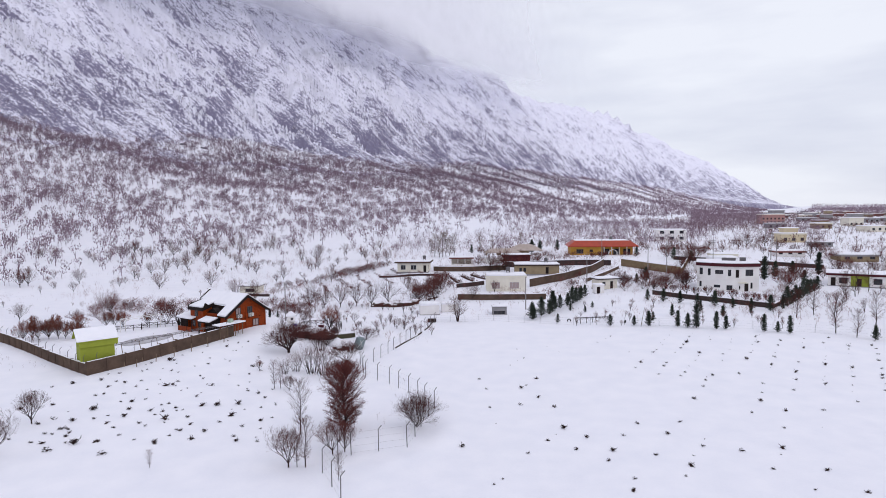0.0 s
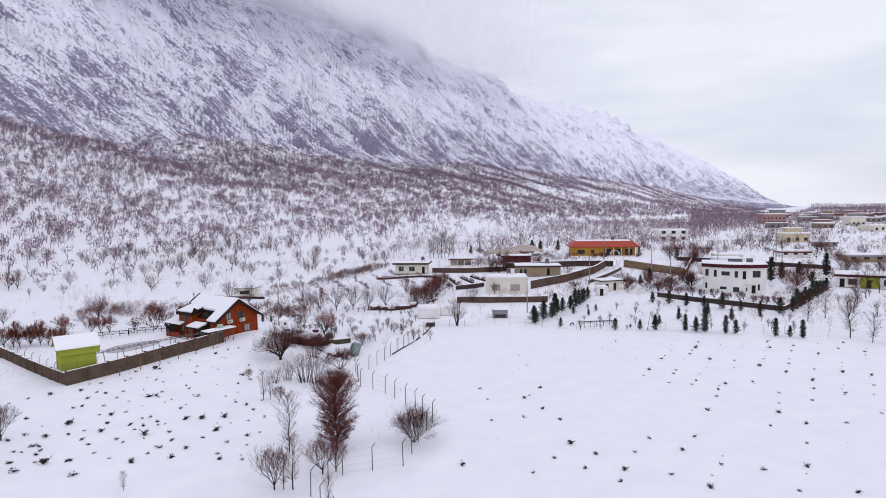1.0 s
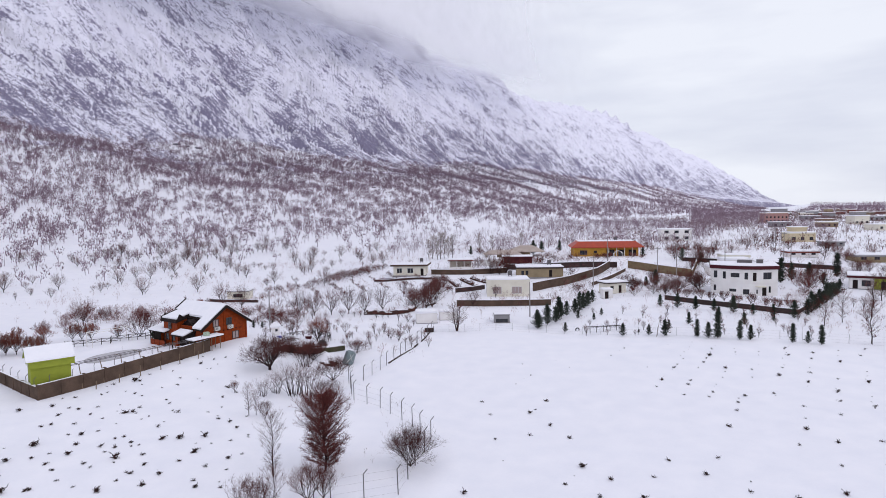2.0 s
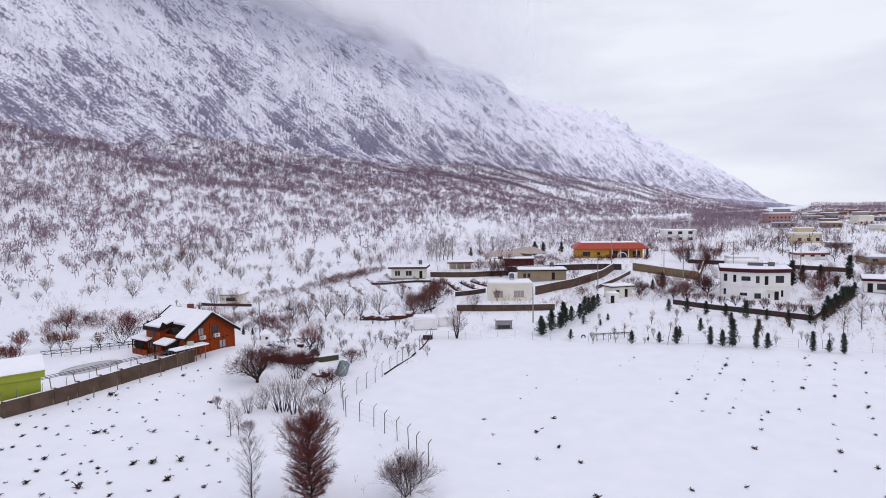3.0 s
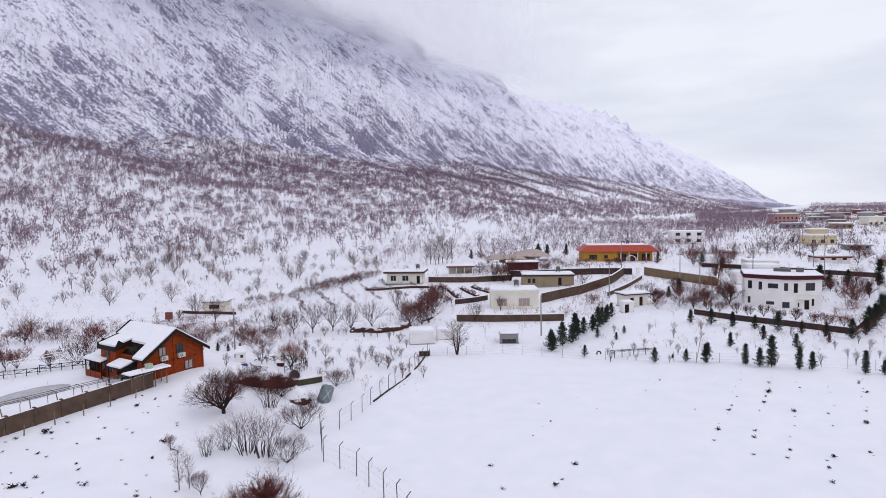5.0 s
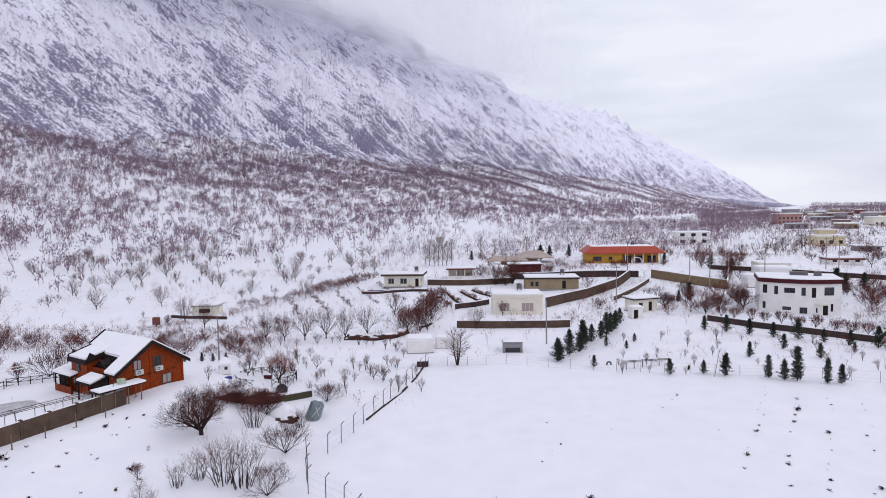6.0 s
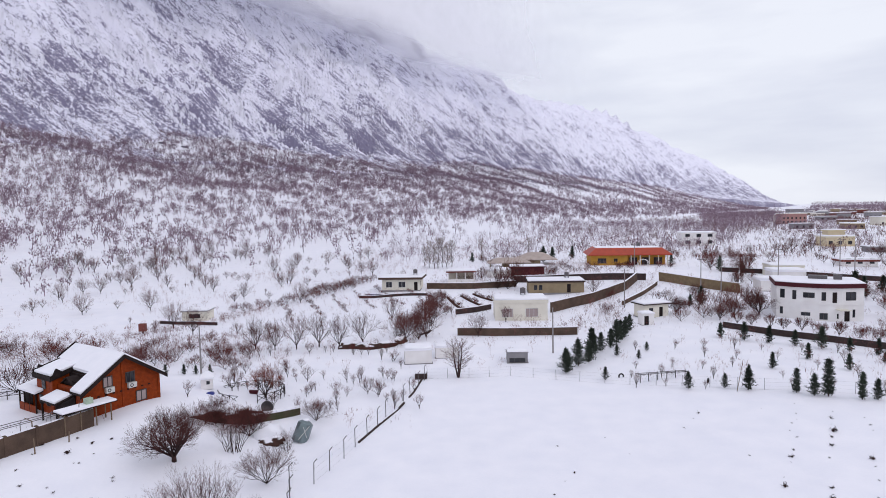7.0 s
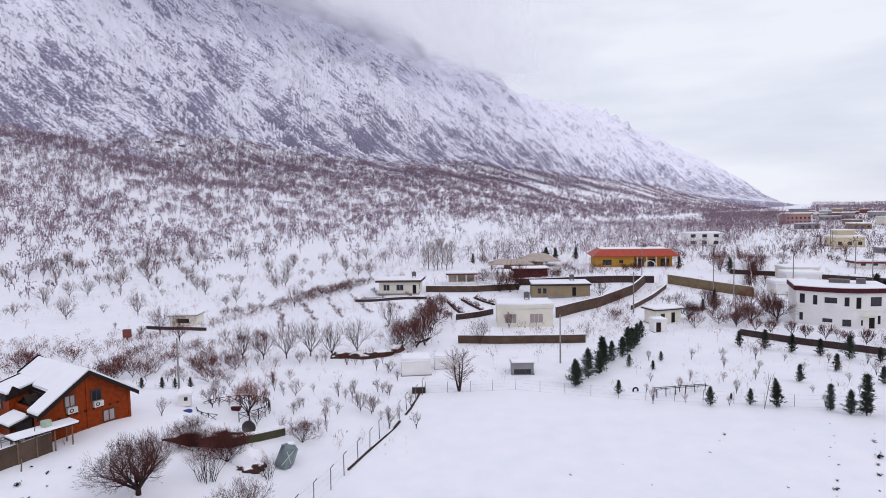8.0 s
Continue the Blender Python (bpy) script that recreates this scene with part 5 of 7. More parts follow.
def clear_of_houses(x, y, gap=1.5):
    return all(math.hypot(x - a, y - b) > r + gap for a, b, r in FOOTPRINTS)


def scatter(n, x0, x1, y0, y1, kinds, lo, hi, group, gap=1.5):
    """Plants spread at random over a piece of land, clear of the houses."""
    done = tries = 0
    while done < n and tries < n * 20:
        tries += 1
        x, y = random.uniform(x0, x1), random.uniform(y0, y1)
        if clear_of_houses(x, y, gap):
            put(random.choice(kinds), x, y, random.uniform(lo, hi), random.uniform(0, 360), group=group)
            done += 1


scatter(18, 8, 44, 226, 256, (DARKBUSH, RED, ROUND), 0.6, 1.0, "thickets between the houses")
scatter(22, 2, 36, 197, 214, (RED, RED, ROUND), 0.4, 0.9, "thickets between the houses", 0.5)
scatter(60, 70, 150, 168, 262, (RED, RED, BIG, ROUND, THIN), 0.6, 1.2, "thickets between the houses")
scatter(26, 80, 130, 148, 172, (RED, ROUND, BIG), 0.6, 1.1, "thickets between the houses", 0.5)
scatter(9, 50, 60, 146, 168, (RED, DARKBUSH, ROUND), 0.7, 1.1, "garden shrubs by the white house", 0.5)
scatter(12, 30, 50, 146, 172, (RED, ROUND, SMALL), 0.4, 0.8, "shrubs along the lane", 0.8)
scatter(14, 40, 66, 208, 217, (RED,), 0.3, 0.55, "shrubs before the villa", 0.2)
scatter(10, -6, 8, 152, 176, (RED, SMALL), 0.4, 0.8, "shrubs on the terraced beds", 0.5)
for k in range(30):
    f = k / 29
    put((THIN, DARKBUSH, THIN, SMALL)[k % 4], 67.0 + 26 * f + random.uniform(-1.2, 1.2), 176 + 46 * f + random.uniform(-1, 1), random.uniform(0.7, 1.0), 70 * k, group="brown hedge along the stone wall")
for row in range(6):
    for k in range(9):
        f = k / 8
        put(RED, -42 + 5.6 * row + 8.5 * f + random.uniform(-0.4, 0.4), 186 + 1.6 * row - 24 * f + random.uniform(-0.6, 0.6), random.uniform(0.16, 0.34), 70 * k, group="rows of low shrubs on the hillside")

scatter(4, -76, -62, 108, 116, (RED,), 0.4, 0.6, "red-brown shrubs behind the yard")
scatter(12, -80, -60, 124, 138, (RED,), 0.5, 0.9, "red-brown shrubs behind the yard")
scatter(16, -48, -30, 117, 127, (RED, RED, ROUND), 0.35, 0.8, "shrubs behind the chalet")

# conifers
cone = lambda f: max(0.05, 1.0 - f) * min(1, f * 6 + 0.35)
spindle = lambda f: math.sin(math.pi * min(1, f * 0.75 + 0.25)) ** 0.8
CYP = first(evergreen("cypress", "slim dark green cypress standing in snow", 21, 4.0, 0.8, 1500, spindle), 41.6, 103.0, 1.1)
PINE = first(evergreen("young_pine", "dark green young pine dusted by snow", 22, 3.6, 2.4, 1500, cone), 15.6, 117.5)
FIR = first(evergreen("dark_conifer", "dark green conifer with an uneven crown", 23, 3.3, 1.9, 1500, lambda f: cone(f) ** 0.9), 34.8, 106.9, 0.85)
for k, (x, y, s, kind) in enumerate(((39.1, 104.7, 0.68, 0), (40.3, 103.4, 0.92, 2), (44.4, 101.7, 0.72, 0), (46.0, 101.6, 0.85, 2), (51.1, 99.3, 0.7, 0), (53.1, 98.9, 0.66, 2), (54.5, 97.9, 0.7, 0), (65.4, 94.0, 0.85, 2), (28.4, 108.4, 0.62, 1), (32.6, 108.0, 0.52, 1), (20.0, 114.0, 0.5, 1), (24.6, 125.0, 0.5, 1), (29.5, 126.5, 0.4, 1))):
    put((CYP, PINE, FIR)[kind], x, y, s, 47 * k, group="conifers along the field edge")
for k in range(13):
    f = k / 12
    put((PINE, FIR)[k % 2], 15.5 + 15.5 * f + random.uniform(-0.6, 0.6), 118.2 + 19.5 * f + random.uniform(-0.8, 0.8), random.uniform(0.8, 1.3), 31 * k, group="row of pines beside the lane")
for k in range(8):
    f = k / 7
    put((FIR, PINE, FIR)[k % 3], 42.4 + 20.0 * f, 130.6 - 12.2 * f, random.uniform(0.7, 1.0), 77 * k, group="conifers along the garden wall")
for k in range(10):
    f = k / 9
    put((FIR, PINE)[k % 2], 66.0 + 20.0 * f, 120.6 + 21.5 * f, random.uniform(0.9, 1.3), 53 * k, group="conifers along the garden edge")
for x, y, s, kind in ((-35.3, 115, 0.5, 2), (-33.8, 115.2, 0.45, 2), (-32.0, 115.4, 0.5, 2), (-37.6, 114.6, 0.5, 2), (-47.5, 103.5, 0.45, 2), (82, 158, 1.5, 0), (88, 164, 1.6, 2), (95, 168, 1.4, 2), (101, 166, 1.5, 0), (90, 154, 1.1, 2), (48, 156, 0.9, 2), (51, 158, 1.1, 1), (66, 214, 1.0, 1), (74, 200, 1.2, 1), (78, 196, 1.0, 1), (32, 240, 1.6, 1), (36, 245, 1.7, 2), (28, 236, 1.3, 2), (44, 250, 1.6, 2), (8, 250, 1.3, 2)):
    put((CYP, PINE, FIR)[kind], x, y, s, x * 40, group="conifers among the houses")

# garden shrubs and orchard saplings
TOPIARY = first(bare_tree("topiary_tree", "small round brown garden tree on a thin stem", 16, 2.6, 1.9, 7, 3, TWIG_RED, 0.55, 0.8, 3, 0.026, oval=0.4), 48.5, 137.8)
for k in range(1, 10):
    f = k / 9
    put(TOPIARY, 48.5 + 17.0 * f + random.uniform(-0.4, 0.4), 137.8 - 13.2 * f + random.uniform(-0.4, 0.4), random.uniform(0.75, 1.1), 41 * k, group="round garden trees before the white house")
CROWN = first(bare_tree("garden_tree", "dark wide-crowned leafless tree beside the white house", 17, 5.0, 5.4, 7, 4, TWIG_BROWN, 0.25, 0.85, 3, 0.016, thick=1.3, low=0.2, oval=0.3), 57.0, 147.0)
put(CROWN, 51.5, 145.0, 0.8, 70)
put(CROWN, 48.0, 143.0, 0.65, 150)
put(CROWN, 42.5, 149.0, 0.75, 210)
for k in range(10):
    put((RED, SMALL, RED, ROUND)[k % 4], 47.5 + 2.9 * k + random.uniform(-0.8, 0.8), 140.0 - 1.6 * k + random.uniform(-0.8, 0.8) + (6 if k < 3 else 0), random.uniform(0.4, 0.7) if k % 4 else 0.45, 40 * k, group="garden shrubs by the white house")
for x, y, s, o in ((50.5, 148, 1.2, RED), (54, 152, 1.0, ROUND), (48, 152, 1.2, ROUND), (79, 143, 1.2, RED), (84, 150, 1.3, RED), (88, 147, 0.9, ROUND), (45, 160, 1.2, ROUND), (43, 150, 1.1, ROUND), (41, 143, 0.7, RED), (46, 145, 0.8, RED)):
    put(o, x, y, s, x * 33, group="garden shrubs by the white house")
for i in range(9):
    for j in range(5):
        if random.random() < 0.95:
            x = 22 + i * 4.3 + j * 1.6 + random.uniform(-0.8, 0.8)
            y = 110.5 + j * 4.2 - i * 1.0 + random.uniform(-0.8, 0.8)
            put(random.choice((SMALL, SMALL, SMALL, THIN, THIN, FIR)), x, y, random.uniform(0.4, 0.85), random.uniform(0, 360), group="orchard saplings in snow")
for i in range(85):
    x, y = random.uniform(-30, 2), random.uniform(103, 131)
    if -RY * x + RX * y > 40 and x < -0.05 * (y - 100) - 3:
        put(random.choice((SMALL, SMALL, ROUND, THIN)), x, y, random.uniform(0.45, 0.85), random.uniform(0, 360), group="orchard saplings in snow")
for i in range(26):
    x, y = random.uniform(72, 120), random.uniform(96, 142)
    if abs(y - 147 + (x - 93) * 0.64) > 5 and x > 0.55 * y:
        put(random.choice((SMALL, THIN, ROUND)), x, y, random.uniform(0.6, 1.3), random.uniform(0, 360), group="orchard saplings in snow")

TALL = first(column_tree("bare_garden_tree", "tall thin bare tree in the snowy orchard", 19, 6.6, 3.4, 46, TWIG_BROWN, bare=0.14, width=0.010, rise=1.35, thick=0.8), 62.0, 98.2)
for x, y, q in ((63.5, 95.4, 0.7), (67.9, 113.6, 0.9), (63.2, 111.1, 0.8), (72.5, 104.0, 0.9), (76.0, 118.0, 1.0), (82.0, 126.0, 1.0), (70.5, 97.0, 0.9), (88.0, 132.0, 1.1), (80.0, 110.0, 0.9), (95.0, 138.0, 1.1)):
    put(TALL, x, y, q, x * 31, group="tall bare trees in the snowy orchard")
# hedges of red-brown shrubs
for k in range(30):
    f = k / 29
    x, y = (-54 + 28 * f * 2, 183 + 32 * f) if f < 0.5 else (-40 + 34 * (f - 0.5), 199 + 22 * (f - 0.5))
    put(RED, x + random.uniform(-0.6, 0.6), y + random.uniform(-0.8, 0.8), random.uniform(0.45, 0.75), 60 * k, group="hedge along the track")
HEDGE = first(bare_tree("hedge_tree", "clipped dense rust-red hedge tree on thin stems", 18, 3.2, 2.7, 9, 4, TWIG_RUST, 0.3, 0.8, 2, 0.022, thick=0.8, low=0.1, oval=0.7), -64.0, 94.2)
for k in range(8):
    f = k / 7
    put(HEDGE, -67.0 + 8.2 * f + random.uniform(-0.3, 0.3), 92.6 + 1.6 * f + random.uniform(-0.5, 0.5), random.uniform(0.85, 1.0), 60 * k, group="red-brown hedge inside the plot wall")
for x, y, q in ((-67.5, 101.0, 0.85), (-63.8, 101.7, 0.85), (-59.8, 102.5, 0.9), (-58.4, 102.7, 0.95), (-57.0, 102.9, 0.9), (-53.0, 103.3, 0.8), (-71.0, 100.5, 0.8)):
    put(HEDGE, x, y, q, x * 60, group="rounded rust-red bushes along the yard")
put(RED, -50.6, 105.6, 1.05, 20), put(DARKBUSH, -49.2, 106.4, 0.75, 80)
for k in range(24):
    put(RED, random.uniform(-52, -30), random.uniform(118, 150), random.uniform(0.3, 0.6), 60 * k, group="shrubs behind the chalet")
for k in range(9):
    put((RED, DARKBUSH)[k % 3 == 0], random.uniform(-26.0, -20.0), random.uniform(97.0, 98.4), random.uniform(0.4, 0.65), 60 * k, group="dark thicket on the gully bank")

# trees on the lower slope
random.seed(11)
n_low = 0
while n_low < 170:
    x, y = random.uniform(-190, 20), random.uniform(110, 300)
    u = -RY * x + RX * y
    if 112 < u < 250 and random.random() < (0.25 + 0.75 * (u - 112) / 138) and x < -0.1 * y and abs(x / max(1, y - 3)) < 0.85:
        put(random.choice((ROUND, THIN, BIG, BIG)), x, y, random.uniform(0.6, 1.1), random.uniform(0, 360), group="bare trees on the lower slope")
        n_low += 1
POPLAR = first(column_tree("pale_poplar", "tall pale-brown bare poplar behind the village", 24, 10.0, 4.2, 44, TWIG_PALE, bare=0.12, width=0.022, rise=1.7, thick=0.8), -4.0, 232.0)
for x, y, q in ((-7.0, 234, 0.9), (-5.2, 231, 0.8), (-2.6, 235, 1.0), (-1.0, 231, 0.85), (0.6, 236, 0.9), (-8.6, 238, 0.7), (12, 262, 0.8), (18, 268, 0.7), (30, 262, 0.75)):
    put(POPLAR, x, y, q, x * 50, group="tall bare trees behind the village")



# ---- woods of the slope ----
def in_view(x, y):
    """Inside the wedge of land that lies before the walk."""
    return (np.abs(x / np.maximum(1, y - 2)) < 0.86) & (y > 60)


def patch(x, y):
    return fbm(x / 28, y / 28, 3)


def woods(name, label, count, us, ss_, keep, seed, hmin, hmax, blades, mat, width, ground_at=land):
    """Bare trees far off, joined: each a fan of tapering blades round a short stem."""
    rng = np.random.default_rng(seed)
    u, s = rng.uniform(*us, count * 6), rng.uniform(*ss_, count * 6)
    x, y = RX * s - RY * u, RY * s + RX * u
    ok = in_view(x, y) & keep(x, y, rng.random(len(x)))
    x, y = x[ok][:count], y[ok][:count]
    n = len(x)
    z = ground_at(x, y)
    h = rng.uniform(hmin, hmax, n) * (0.7 + 0.6 * rng.random(n))
    base = np.stack([x, y, z], -1)[:, None, :]
    ang = rng.uniform(0, 2 * np.pi, (n, blades))
    # each twig lies in an uneven round crown and points out and up
    q = rng.uniform(0, 1, (n, blades)) ** 0.42
    tilt = rng.uniform(-0.9, 1, (n, blades))
    wide = rng.uniform(0.24, 0.42, (n, 1))
    r0 = wide * q * np.sqrt(1 - tilt**2)
    f0 = 0.60 + 0.33 * tilt * q
    r1 = r0 * rng.uniform(0.8, 1.4, (n, blades)) + rng.uniform(0, 0.05, (n, blades))
    f1 = f0 + rng.uniform(0.01, 0.17, (n, blades)) * (1.1 - 0.6 * tilt * q)
    r0[:, 0], r1[:, 0], f0[:, 0], f1[:, 0] = 0, 0.02, -0.08, 0.66
    limbs = slice(1, 4)
    r0[:, limbs], f0[:, limbs], f1[:, limbs] = 0.01, 0.18, 0.66
    r1[:, limbs] = 0.55 * wide
    c, s = np.cos(ang), np.sin(ang)
    hh = h[:, None]
    a = base + np.stack([c * r0 * hh, s * r0 * hh, f0 * hh], -1)
    b = base + np.stack([c * r1 * hh, s * r1 * hh, f1 * hh], -1)
    t = rng.uniform(0, 2 * np.pi, (n, blades))
    w = width * hh * rng.uniform(0.5, 1.3, (n, blades))
    w[:, limbs] *= 0.4
    w[:, 0] *= 0.5
    side = np.stack([np.cos(t) * w, np.sin(t) * w, 0 * w], -1)
    verts = np.stack([a - side, a + side, b], 2).reshape(-1, 3)
    tris = np.arange(len(verts)).reshape(-1, 3)
    return tagged(tri_ob(name, verts, tris, mat), label, "trees", kind="stuff")


def wood_material(name, low, high):
    m = TWIG_GREY.copy()
    m.name = name
    n, l = m.node_tree.nodes, m.node_tree.links
    b = n["Principled BSDF"]
    geo, ramp = n.new("ShaderNodeNewGeometry"), n.new("ShaderNodeValToRGB")
    ramp.color_ramp.elements[0].color, ramp.color_ramp.elements[1].color = (*low, 1), (*high, 1)
    l.new(geo.outputs["Random Per Island"], ramp.inputs["Fac"])
    l.new(ramp.outputs["Color"], b.inputs["Base Color"])
    return m


# twigs lifted to a pale mauve: the haze of distance is in the colour
SLOPEWOOD = wood_material("slope_wood_twigs", (0.130, 0.080, 0.102), (0.330, 0.240, 0.298))
CRAGWOOD = wood_material("crag_shrub_twigs", (0.115, 0.092, 0.12), (0.22, 0.185, 0.24))
VALLEYWOOD = wood_material("valley_wood_twigs", (0.095, 0.042, 0.042), (0.215, 0.12, 0.12))


def near_wood(x, y, r):
    u, s = -RY * x + RX * y, RX * x + RY * y
    clump = 0.16 + 0.95 * S(-0.14, 0.16, fbm(x / 9, y / 9, 2)) * (0.75 + 0.7 * patch(x, y))
    gully = np.exp(-(((u - 352 - 16 * np.sin(s / 95) - 20 * S(300, 600, s)) / 6) ** 2)) + np.exp(-(((u - 428 - 14 * np.sin(s / 120 + 1)) / 8) ** 2))
    thin = 0.15 + 0.58 * S(215, 280, u) + 0.45 * S(330, 440, u)
    glade = 1 - 0.88 * np.exp(-(((x - 25) / 55) ** 2) - ((y - 410) / 90) ** 2)
    thin = thin * (1 + 0.45 * S(90, 240, -x))
    return r < (thin * clump + 0.45 * gully) * glade * (1 - 0.4 * S(520, 570, u))


def any_wood(x, y, r):
    return r < 0.6 + 1.2 * patch(x / 2, y / 2)


def crag_wood(x, y, r):
    u = -RY * x + RX * y
    return r < (0.6 + 1.4 * patch(x / 2, y / 2)) * (1 - S(560, 760, u))


def crag_at(x, y):
    """The height of the mountain's face, read from its grid."""
    u, s = -RY * x + RX * y, RX * x + RY * y
    i = np.clip(np.searchsorted(uu, u), 1, len(uu) - 1)
    j = np.clip(np.searchsorted(ss, s), 1, len(ss) - 1)
    return np.maximum(height[i, j], land(x, y)) - 0.5


woods("slope_woods", "grey-brown bare oak trees scattered over the snowy slope", 18500, (195, 580), (-330, 950), near_wood, 31, 3.4, 6.6, 34, SLOPEWOOD, 0.042)
woods("rock_foot_woods", "dense low bare scrub where the slope meets the rock", 9000, (430, 640), (-330, 1500), lambda x, y, r: r < 0.55 + 1.2 * patch(x, y), 43, 2.6, 4.4, 11, CRAGWOOD, 0.08, crag_at)
woods("far_slope_woods", "distant grey bare woods along the foot of the range", 17000, (215, 620), (930, 3200), any_wood, 32, 5.0, 9.0, 10, SLOPEWOOD, 0.08)
woods("crag_shrubs", "dark bare shrubs clinging to the rocky foot of the mountain", 21000, (460, 740), (-330, 1500), crag_wood, 35, 2.0, 4.5, 9, CRAGWOOD, 0.075, crag_at)
woods("valley_trees", "bare trees between the distant houses", 8500, (-900, 190), (230, 1700), lambda x, y, r: (x > 0.08 * y) & (y > 243) & ((x > 0.3 * y) | (y > 262)) & (r < (0.06 + 1.0 * S(-0.06, 0.16, fbm(x / 34, y / 24, 3))) * (1 - np.exp(-(((x - 25) / 50) ** 2) - ((y - 400) / 80) ** 2))), 33, 2.2, 4.6, 22, VALLEYWOOD, 0.042)
woods("foot_woods", "bare brown woods behind the village", 2300, (50, 215), (200, 560), lambda x, y, r: (y > 246) & (x > -30) & ((x < 40) | (y > 258)) & (r < (0.55 + 1.2 * patch(x, y)) * (1 - 0.95 * np.exp(-(((x - 20) / 42) ** 2) - ((y - 395) / 80) ** 2))), 37, 3.0, 6.5, 26, SLOPEWOOD, 0.018)
woods("valley_brush", "low brown brush and hedges over the snowy valley floor", 7000, (-420, 120), (210, 760), lambda x, y, r: (x > 0.12 * y) & (y > 226) & (r < 0.30 + 2.2 * fbm(x / 40, y / 26 + 2, 3)), 44, 0.8, 2.4, 11, VALLEYWOOD, 0.07)
woods("valley_thicket", "grey-brown thickets in the valley behind the houses", 800, (-80, 120), (320, 620), lambda x, y, r: (x > 0.36 * y) & (x < 0.62 * y) & (r < 0.4 + 1.6 * patch(x / 2, y / 2)), 38, 2.5, 5.0, 24, SLOPEWOOD, 0.018)
woods("far_valley_trees", "hazy grey trees and hedges across the far valley", 9000, (-2600, 60), (1500, 4300), lambda x, y, r: (x > 0.3 * y) & (r < 0.4 + 1.6 * patch(x / 6, y / 6)), 41, 6.0, 15.0, 9, SLOPEWOOD, 0.06)
woods("belt_of_poplars", "dense grey-brown belt of bare trees at the mountain foot", 700, (-40, 190), (480, 900), lambda x, y, r: np.abs(x - 0.46 * y) < 0.06 * y, 34, 7.0, 14.0, 34, SLOPEWOOD, 0.010)


def weed_land(x, y, r):
    field = (x > -4) & (y < 116 - 0.285 * np.maximum(0, x - 6))
    vines = (x > -50) & (x < -8) & (y < 92)
    house_free = np.ones(len(x), bool)
    for a, b, q in FOOTPRINTS:
        house_free &= np.hypot(x - a, y - b) > q
    return ~field & ~vines & house_free & (y > 60) & (r < 0.35 + 2.2 * fbm(x / 14, y / 14, 3))


woods("dry_weeds", "dry red-brown weeds and brush poking through the snow", 9000, (20, 230), (20, 330), weed_land, 36, 0.2, 0.7, 9, VALLEYWOOD, 0.03)


# ---- brush: thickets of fine red-brown stems ----
THICKETS = ((-48, 137, 7, 3.5), (-39, 136.5, 6, 3), (-46, 144, 9, 3), (-55, 141, 6, 3), (-70, 134, 7, 3), (-78, 147, 9, 5), (-7, 138, 3, 4), (-2, 170, 3, 6),
            (-12, 132, 6, 1.2), (30, 151, 3, 6), (22, 143, 3, 3), (58, 150, 4, 4), (16, 210, 8, 5), (73, 137, 6, 5),
            (-23, 97.6, 3.2, 1.2), (-66, 91.5, 4, 0.8), (8, 200, 8, 4), (36, 205, 9, 3), (95, 170, 14, 8), (-56, 124, 4, 1.5), (-66, 127, 5, 2), (66, 129, 5, 4), (100, 240, 20, 8), (60, 240, 14, 5))


def brush_land(x, y, r):
    d = np.zeros(len(x))
    for a, b, p, q in THICKETS:
        d = np.maximum(d, np.exp(-(((x - a) / p) ** 2) - ((y - b) / q) ** 2))
    track = np.exp(-(((np.interp(y, [142, 160, 183, 200, 215], [-66, -58, -47, -30, -14]) - x) / 2.2) ** 2)) * (y > 140) * (y < 216)
    d = np.maximum(d, 1.1 * track)
    free = np.ones(len(x), bool)
    for a, b, q in FOOTPRINTS:
        free &= np.hypot(x - a, y - b) > q * 0.85
    return free & (r < d * (0.75 + 1.2 * fbm(x / 5, y / 5, 3)))


BRUSHWOOD = wood_material("thicket_stems", (0.085, 0.024, 0.020), (0.20, 0.072, 0.060))
woods("brush_thicket", "dense red-brown brush and brambles standing in the snow", 15000, (-60, 160), (20, 260), brush_land, 39, 0.7, 1.9, 30, BRUSHWOOD, 0.021)


def sapling_land(x, y, r):
    u = -RY * x + RX * y
    field = (x > -5) & (y < 118 - 0.285 * np.maximum(0, x - 6))
    yard = (x < -26) & (y < 112)
    free = np.ones(len(x), bool)
    for a, b, q in FOOTPRINTS:
        free &= np.hypot(x - a, y - b) > q
    return free & ~field & ~yard & (y > 97) & (u < 190) & (r < 0.17 + 0.9 * fbm(x / 16 + 7, y / 16, 3))


woods("snow_saplings", "thin pinkish-brown saplings scattered over the snow", 3600, (-60, 190), (60, 330), sapling_land, 40, 0.9, 2.6, 34, wood_material("sapling_stems", (0.15, 0.046, 0.044), (0.29, 0.125, 0.12)), 0.011)


